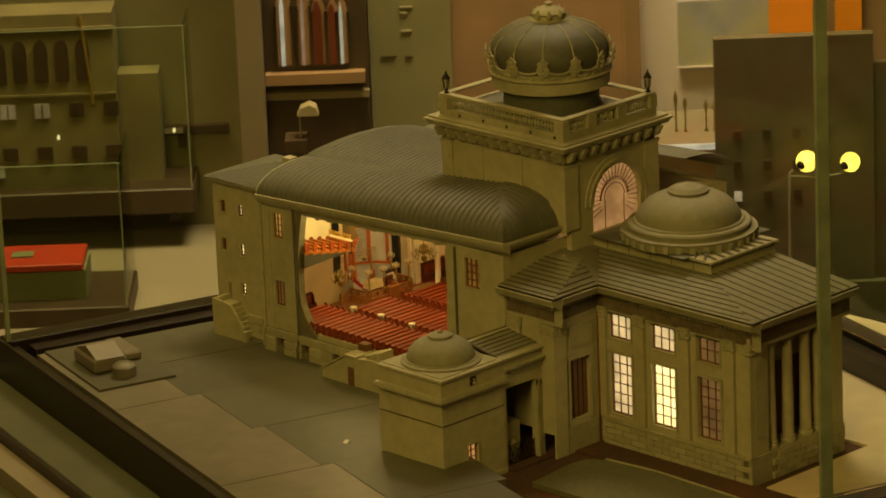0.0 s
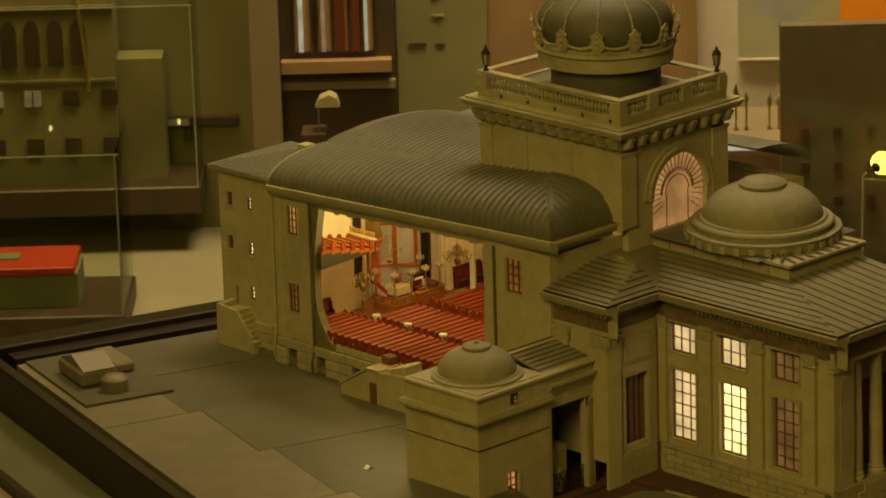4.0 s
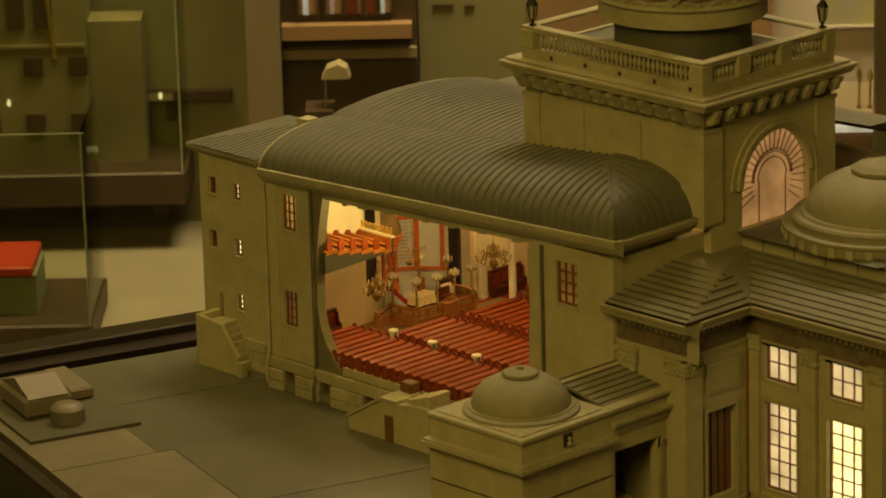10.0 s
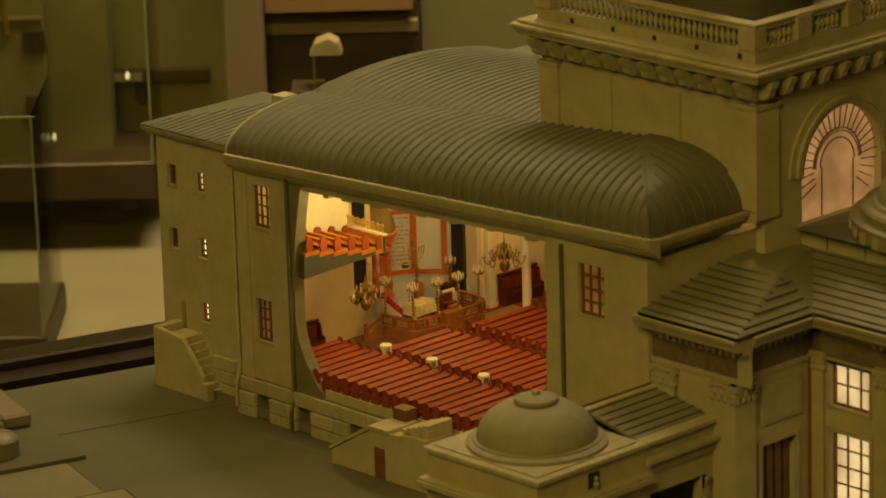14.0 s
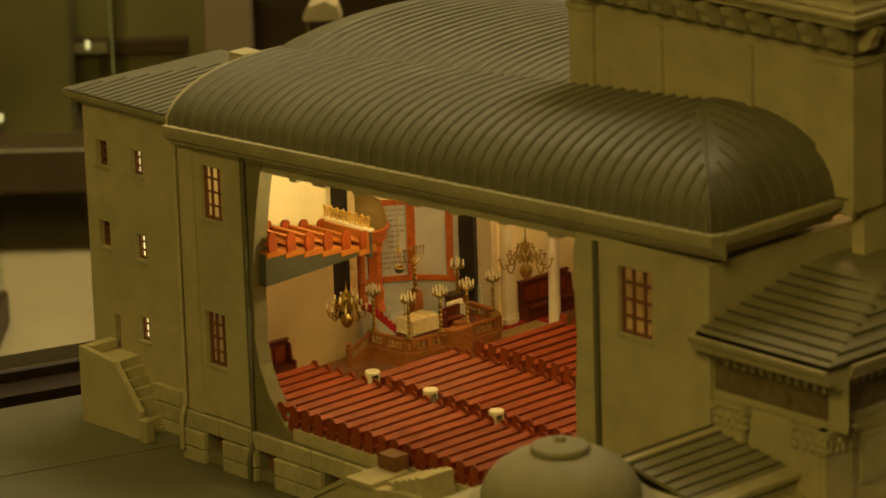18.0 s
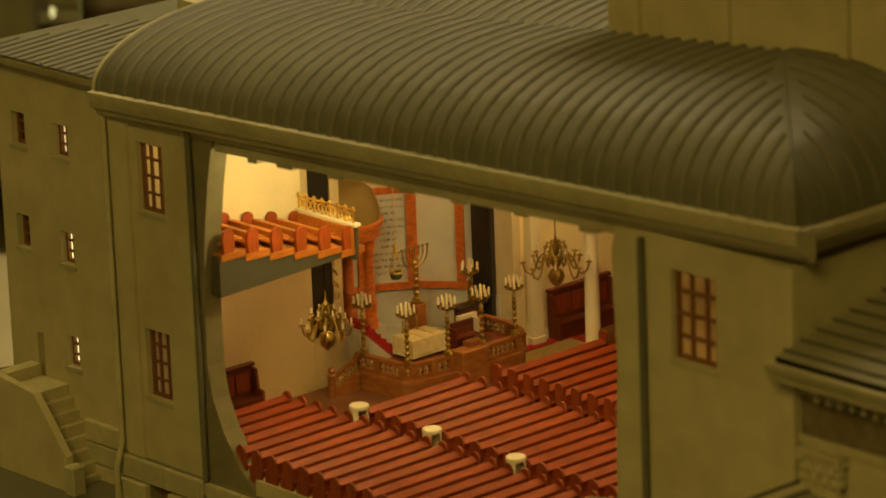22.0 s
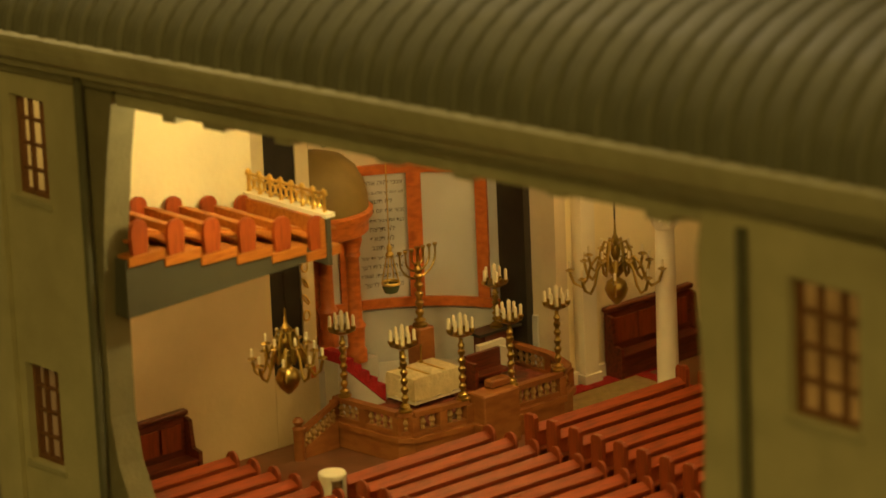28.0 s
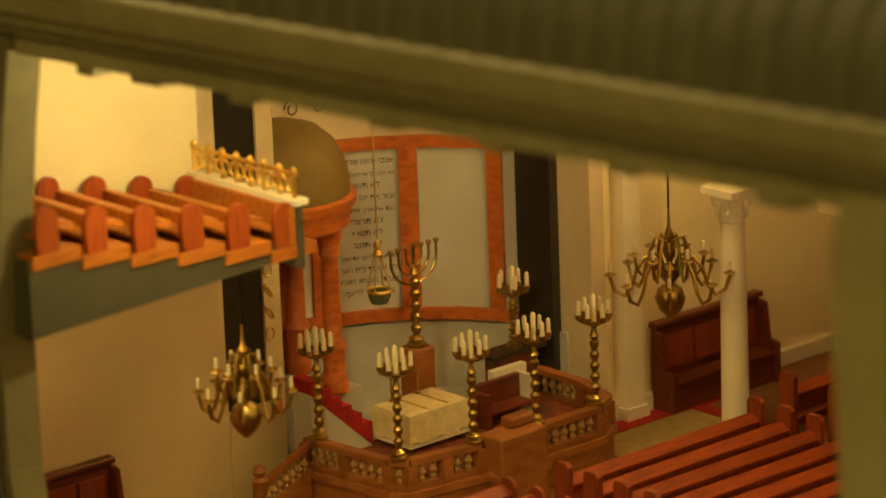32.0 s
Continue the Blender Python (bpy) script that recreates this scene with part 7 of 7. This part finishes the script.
for i in range(12):
    part("modillion", bx(SX0 - 0.0100, SX0 - 0.0042, SY0 - 0.008 + i * 0.0088, SY0 - 0.004 + i * 0.0088, 0.2004, 0.2058), TRIM, model)
for i in range(11):
    part("modillion", bx(0.004 + i * 0.0088, 0.008 + i * 0.0088, SY0 - 0.0100, SY0 - 0.0042, 0.2004, 0.2058), TRIM, model)

# portico roof
PXI, PYI = SX0 - 0.0225, SY0 - 0.022
EX, EY, EZ = PX0 - 0.022, PY0 - 0.028, 0.2268
AX0, AX1, AY0, AY1 = 0.196, 0.360, -0.392, -0.117
AZ = 0.2505


def facet(name, pts, mat=PORCHROOF, parent=model):
    bm = bmesh.new()
    bm.faces.new([bm.verts.new(p) for p in pts])
    bm2 = bmesh.new()
    n = len(pts)
    up = [bm2.verts.new(p) for p in pts]
    lo = [bm2.verts.new((p[0], p[1], p[2] - 0.003)) for p in pts]
    f = [bm2.faces.new(up), bm2.faces.new(lo[::-1])] + [bm2.faces.new((up[i], lo[i], lo[(i + 1) % n], up[(i + 1) % n])) for i in range(n)]
    bmesh.ops.recalc_face_normals(bm2, faces=f)
    bm.free()
    return part(name, bm2, mat, parent)


facet("portico_roof", [(EX, EY, EZ), (EX, PYI, EZ), (AX0, -0.131, AZ), (AX0, AY0, AZ)])
facet("portico_roof", [(EX, EY, EZ + 0.0002), (AX0, AY0, AZ + 0.0002), (AX1, AY0, AZ + 0.0002), (PX1 + 0.022, EY, EZ + 0.0002)])
facet("portico_roof", [(PX1 + 0.022, EY, EZ), (AX1, AY0, AZ), (AX1, -0.10, AZ), (PX1 + 0.022, -0.10, EZ)])
PA = (0.100, -0.172, AZ + 0.002)
facet("porch_roof", [(PXI, PYI, EZ), (PXI, HY0 - 0.002, EZ), (0.118, HY0 - 0.002, AZ + 0.002), PA])
facet("porch_roof", [(PXI, PYI, EZ + 0.0002), PA, (EX, PYI, EZ + 0.0002)])
facet("porch_roof", [(EX, PYI, EZ + 0.0002), PA, (AX0, -0.131, AZ + 0.0002)])
facet("porch_roof", [PA, (0.118, HY0 - 0.002, AZ + 0.002), (AX0 + 0.02, HY0 - 0.002, AZ + 0.002), (AX0, -0.131, AZ)])
for i in range(8):
    t_ = (i + 0.5) / 8
    zt = EZ + (AZ - EZ) * t_
    part("roof_lap", seam([((EX + (AX0 - EX) * t_, EY + (AY0 - EY) * t_, zt + 0.0004), (-0.3, 0, 1), (0.9, 0, 0.3)), ((EX + (AX0 - EX) * t_, PYI + (-0.131 - PYI) * t_, zt + 0.0004), (-0.3, 0, 1), (0.9, 0, 0.3))], None, 0.0009, 0.0012), SEAM, model)
for i in range(12):
    x_ = EX + 0.025 + i * 0.0205
    fx = max(0.02, min(1.0, (x_ - EX) / (AX0 - EX), (PX1 + 0.022 - x_) / (PX1 + 0.022 - AX1)))
    part("roof_lap", seam([((x_, EY, EZ + 0.0006), (0, -0.3, 1), (1, 0, 0)), ((x_, EY + (AY0 - EY) * fx, EZ + (AZ - EZ) * fx + 0.0006), (0, -0.3, 1), (1, 0, 0))], None, 0.0009, 0.0012), SEAM, model)
for i in range(9):
    t_ = (i + 0.5) / 9
    zt = EZ + (AZ - EZ) * t_
    part("roof_lap", seam([((PXI + 0.1225 * t_, PYI + 0.045 * t_, zt + 0.0008), (-0.3, 0, 1), (0.9, 0, 0.3)), ((PXI + 0.1225 * t_, HY0 - 0.002, zt + 0.0008), (-0.3, 0, 1), (0.9, 0, 0.3))], None, 0.0009, 0.0012), SEAM, model)
for i in range(4):
    t_ = (i + 0.6) / 4.4
    part("roof_lap", seam([((PXI + 0.1225 * t_, PYI + 0.045 * t_, EZ + (AZ + 0.002 - EZ) * t_ + 0.0006), (0, -0.3, 1), (0, 1, 0.4)), ((EX + 0.012 * t_, PYI + 0.045 * t_, EZ + (AZ + 0.002 - EZ) * t_ + 0.0006), (0, -0.3, 1), (0, 1, 0.4))], None, 0.0007, 0.0009), SEAM, model)

# attic with its low dome
part("attic_wall", bx(AX0, AX1, AY0, AY1, AZ - 0.003, 0.2660), PAINT, model)
# near-black strip: the shade under the coping, put into the colour
part("attic_coping", bx(AX0 - 0.004, AX1 + 0.004, AY0 - 0.004, AY1 + 0.002, 0.2662, 0.2685), DARK, model)
part("attic_coping", bx(AX0 - 0.005, AX1 + 0.005, AY0 - 0.005, AY1 + 0.002, 0.2686, 0.2730), TRIM, model)
for i in range(5):
    part("attic_joint", bx(AX0 - 0.0008, AX0 - 0.0002, AY0 + 0.04 + i * 0.05, AY0 + 0.0408 + i * 0.05, AZ + 0.001, 0.266), DARK, model)
for i in range(11):
    y_ = AY0 + 0.012 + i * 0.0225
    part("roof_lap", seam([((AX0 - 0.003, y_, 0.2732), (0, 0, 1), (0, 1, 0)), ((0.288, y_ * 0.5 - 0.117, 0.281), (0, 0, 1), (0, 1, 0))], None), SEAM, model)
for i in range(8):
    x_ = AX0 + 0.012 + i * 0.020
    part("roof_lap", seam([((x_, AY0 - 0.003, 0.2732), (0, 0, 1), (1, 0, 0)), ((x_ * 0.5 + 0.144, -0.235, 0.281), (0, 0, 1), (1, 0, 0))], None), SEAM, model)
part("attic_roof", lathe([(0.158, 0.2731), (0.10, 0.279), (0.05, 0.2815)], (0.288, -0.236, 0), 4, start=45), ROOF, model)
DC = (0.2900, -0.257, 0.0)
part("dome_ring", lathe([(0.116, 0.272), (0.117, 0.2845), (0.119, 0.2860), (0.119, 0.2895), (0.114, 0.2905), (0.107, 0.2906), (0.107, 0.2965), (0.1085, 0.2985), (0.106, 0.3015), (0.098, 0.3018), (0.096, 0.305), (0.092, 0.306)], DC, 48), DOMEPAINT, model, smooth=True)
part("low_dome", lathe([(0.092, 0.3035), (0.090, 0.313), (0.084, 0.325), (0.073, 0.336), (0.058, 0.3445), (0.042, 0.3495), (0.034, 0.351)], DC, 48), DOMEPAINT, model, "smooth olive dome", smooth=True)
part("dome_cap", lathe([(0.034, 0.3505), (0.036, 0.352), (0.036, 0.3555), (0.032, 0.357), (0.030, 0.3595), (0.022, 0.362), (0.010, 0.3635), (0.004, 0.366), (0.0, 0.3665)], DC, 32), DOMEPAINT, model, smooth=True)
for k in range(32):
    a = 2 * math.pi * k / 32
    part("ring_block", bx(-0.0045, 0.0045, -0.0015, 0.0015, 0.2732, 0.2845), TRIM, model).matrix_basis = Matrix.Translation(Vector(DC) - ORIGIN[model] + Vector((0.1185 * math.cos(a), 0.1185 * math.sin(a), 0))) @ pose(0, 0, 0, 0, 0, math.degrees(a) + 90) @ Matrix.Translation(ORIGIN[model])

# ---- corner pavilion and arcade ----
VX0, VX1, VY0, VY1 = -0.2495, -0.102, -0.182, -0.030
PVW = (-0.192, -0.168, -0.056, 0.002)
part("pavilion_wall", bx(VX0, VX0 + 0.012, VY0, VY1, BASE_Z, 0.0895), PAINT, model)
part("pavilion_front", wall_with_holes("y", VY0, 0.012, VX0 + 0.0125, VX1, BASE_Z, 0.0895, [PVW]), PAINT, model)
part("pavilion_side", bx(VX1 - 0.012, VX1, VY0 + 0.0125, VY1, BASE_Z, 0.0895), PAINT, model)
part("pavilion_back", bx(VX0 + 0.0125, VX1 - 0.0125, VY1 - 0.012, VY1, BASE_Z, 0.0895), PAINT, model)
window("y", VY0, *PVW, 2, 5, AMBERPANE, surround=0.003)
part("pavilion_base", bx(VX0 - 0.004, VX1, VY0 - 0.004, VY1, BASE_Z, BASE_Z + 0.008), STONE, model)
part("string_course", bx(VX0 - 0.0012, VX1, VY0 - 0.0012, VY1, 0.0508, 0.0520), DARK, model)
for o, z0_, z1_ in ((0.004, 0.0897, 0.0925), (0.009, 0.0926, 0.0955), (0.0125, 0.0956, 0.1005), (0.010, 0.1006, 0.1030)):
    part("pavilion_cornice", bx(VX0 - o, VX1, VY0 - o, VY1 + 0.002, z0_, z1_), TRIM, model)
part("pavilion_parapet", bx(VX0 + 0.001, VX1 - 0.001, VY0 + 0.001, VY1, 0.1031, 0.1275), PAINT, model)
part("parapet_coping", bx(VX0 - 0.003, VX1, VY0 - 0.003, VY1 + 0.002, 0.1277, 0.1330, bevel=0.0008), TRIM, model)
part("parapet_top", bx(VX0 + 0.006, VX1 - 0.008, VY0 + 0.006, VY1 - 0.006, 0.1331, 0.1345), TRIM, model)
# near-black plate stands in for the shade of a recess
part("niche", bx(-0.181, -0.166, VY0 + 0.0003, VY0 + 0.0008, 0.106, 0.122), DARK, model)
bm = bmesh.new()
bmesh.ops.create_icosphere(bm, subdivisions=1, radius=0.0035, matrix=Matrix.Translation((-0.173, VY0 - 0.002, 0.110)))
bmesh.ops.create_icosphere(bm, subdivisions=1, radius=0.0025, matrix=Matrix.Translation((-0.173, VY0 - 0.002, 0.116)))
part("niche_ornament", bm, TRIM, model, smooth=True)
VC = ((VX0 + VX1) / 2 + 0.002, (VY0 + VY1) / 2, 0.0)
part("pavilion_dome", lathe([(r * 1.14, 0.1346 + (z - 0.1453) * 1.12) for r, z in ((0.060, 0.1453), (0.060, 0.148), (0.0575, 0.1495), (0.055, 0.150), (0.0545, 0.1515), (0.0515, 0.152), (0.0508, 0.157), (0.0475, 0.1645), (0.0415, 0.1715), (0.0325, 0.1775), (0.0225, 0.1812), (0.017, 0.1825))], VC, 48), DOMEPAINT, model, "smooth olive dome", smooth=True)
part("dome_cap", lathe([(r * 1.14, 0.1346 + (z - 0.1453) * 1.12) for r, z in ((0.0180, 0.1822), (0.0190, 0.1838), (0.0180, 0.1862), (0.012, 0.1880), (0.004, 0.1888), (0.003, 0.192), (0.0, 0.193))], VC, 24), DOMEPAINT, model, smooth=True)
# arcade to the porch
GXA, GXB = VX1 + 0.0005, SX0 - 0.0050
part("arcade_wall", wall_with_holes("y", VY0 + 0.004, 0.012, GXA, GXB, BASE_Z, 0.100, [(-0.093, -0.020, BASE_Z, 0.0765)]), PAINT, model)
part("arcade_jamb", bx(-0.0195, -0.013, VY0 + 0.0005, VY0 + 0.0038, BASE_Z, 0.0765), TRIM, model)
part("arcade_bracket", prism([(VY0 - 0.004, 0.0765), (VY0 + 0.0038, 0.0765), (VY0 + 0.0038, 0.062), (VY0 + 0.001, 0.064)], "x", -0.0195, -0.014), TRIM, model)
# near-black sheet stands in for the shade inside the arcade
part("arcade_dark", bx(-0.095, -0.020, -0.120, -0.118, BASE_Z, 0.0765), DARK, model)
part("arcade_stair", bx(-0.09, -0.035, -0.150, -0.1205, -0.0658, 0.0), STONE, model)
part("arcade_figure", lathe([(0.008, 0), (0.006, 0.01), (0.009, 0.022), (0.004, 0.036), (0.0, 0.038)], (-0.060, -0.158, -0.0658), 10), TRIM, model, smooth=True)
for o, z0_, z1_ in ((0.002, 0.1002, 0.1085), (0.006, 0.1086, 0.1120), (0.009, 0.1121, 0.1160), (0.0, 0.1161, 0.1290), (0.005, 0.1291, 0.1330)):
    part("arcade_entablature", bx(GXA, GXB, VY0 + 0.002 - o, VY0 + 0.018, z0_, z1_), TRIM, model)
facet("arcade_roof", [(GXA, VY0 + 0.014, 0.1335), (GXB, VY0 + 0.014, 0.1335), (GXB, HY0 - 0.001, 0.1480), (GXA, HY0 - 0.001, 0.1480)])
for i in range(7):
    y_ = VY0 + 0.020 + i * 0.0115
    z_ = 0.1337 + 0.0145 * (y_ - VY0 - 0.014) / (HY0 - VY0 - 0.015)
    part("roof_lap", seam([((GXA, y_, z_), (0, -0.2, 1), (0, 1, 0)), ((GXB, y_, z_), (0, -0.2, 1), (0, 1, 0))], None, 0.0012, 0.0012), SEAM, model)
part("arcade_back", bx(GXA, GXB, HY0 - 0.010, HY0 - 0.0015, BASE_Z, 0.1475), PAINT, model)
# iron gate in the arcade
bm = bmesh.new()
for i in range(15):
    x_ = -0.094 + i * 0.0050
    tube([(x_, VY0 + 0.009, -0.0658), (x_, VY0 + 0.009, -0.0658 + 0.036)], 0.0006, 4, bm)
for i in range(6):
    a = -0.094 + i * 0.0118
    tube([(a, VY0 + 0.009, -0.0658 + 0.006), (a + 0.0118, VY0 + 0.009, -0.0658 + 0.032)], 0.0005, 4, bm)
    tube([(a + 0.0118, VY0 + 0.009, -0.0658 + 0.006), (a, VY0 + 0.009, -0.0658 + 0.032)], 0.0005, 4, bm)
for z_ in (0.003, 0.035):
    tube([(-0.0955, VY0 + 0.009, -0.0658 + z_), (-0.0225, VY0 + 0.009, -0.0658 + z_)], 0.0008, 4, bm)
part("iron_gate", bm, IRON, model, "low wrought lattice gate")

# small white flecks stand in for a glint on the paving
glint = thing("paper_scrap", (-0.2600, 0.0450, GZ), "small white flecks that stand in for a glint on the paving", "paper")
GLINTWHITE = material("glint_white", (0.86, 0.84, 0.74), 0.6, 0, 60, 0.04, 0.0)
part("fold", prism([(-0.2660, GZ + 0.0012), (-0.2600, GZ + 0.0052), (-0.2540, GZ + 0.0014), (-0.2600, GZ + 0.0046)], "y", 0.0410, 0.0470), GLINTWHITE, glint)
glint.scale = (1.5, 1.5, 1.5)
part("fold", prism([(-0.2645, GZ + 0.0008), (-0.2570, GZ + 0.0008), (-0.2565, GZ + 0.0020), (-0.2640, GZ + 0.0022)], "y", 0.0472, 0.0530), GLINTWHITE, glint)
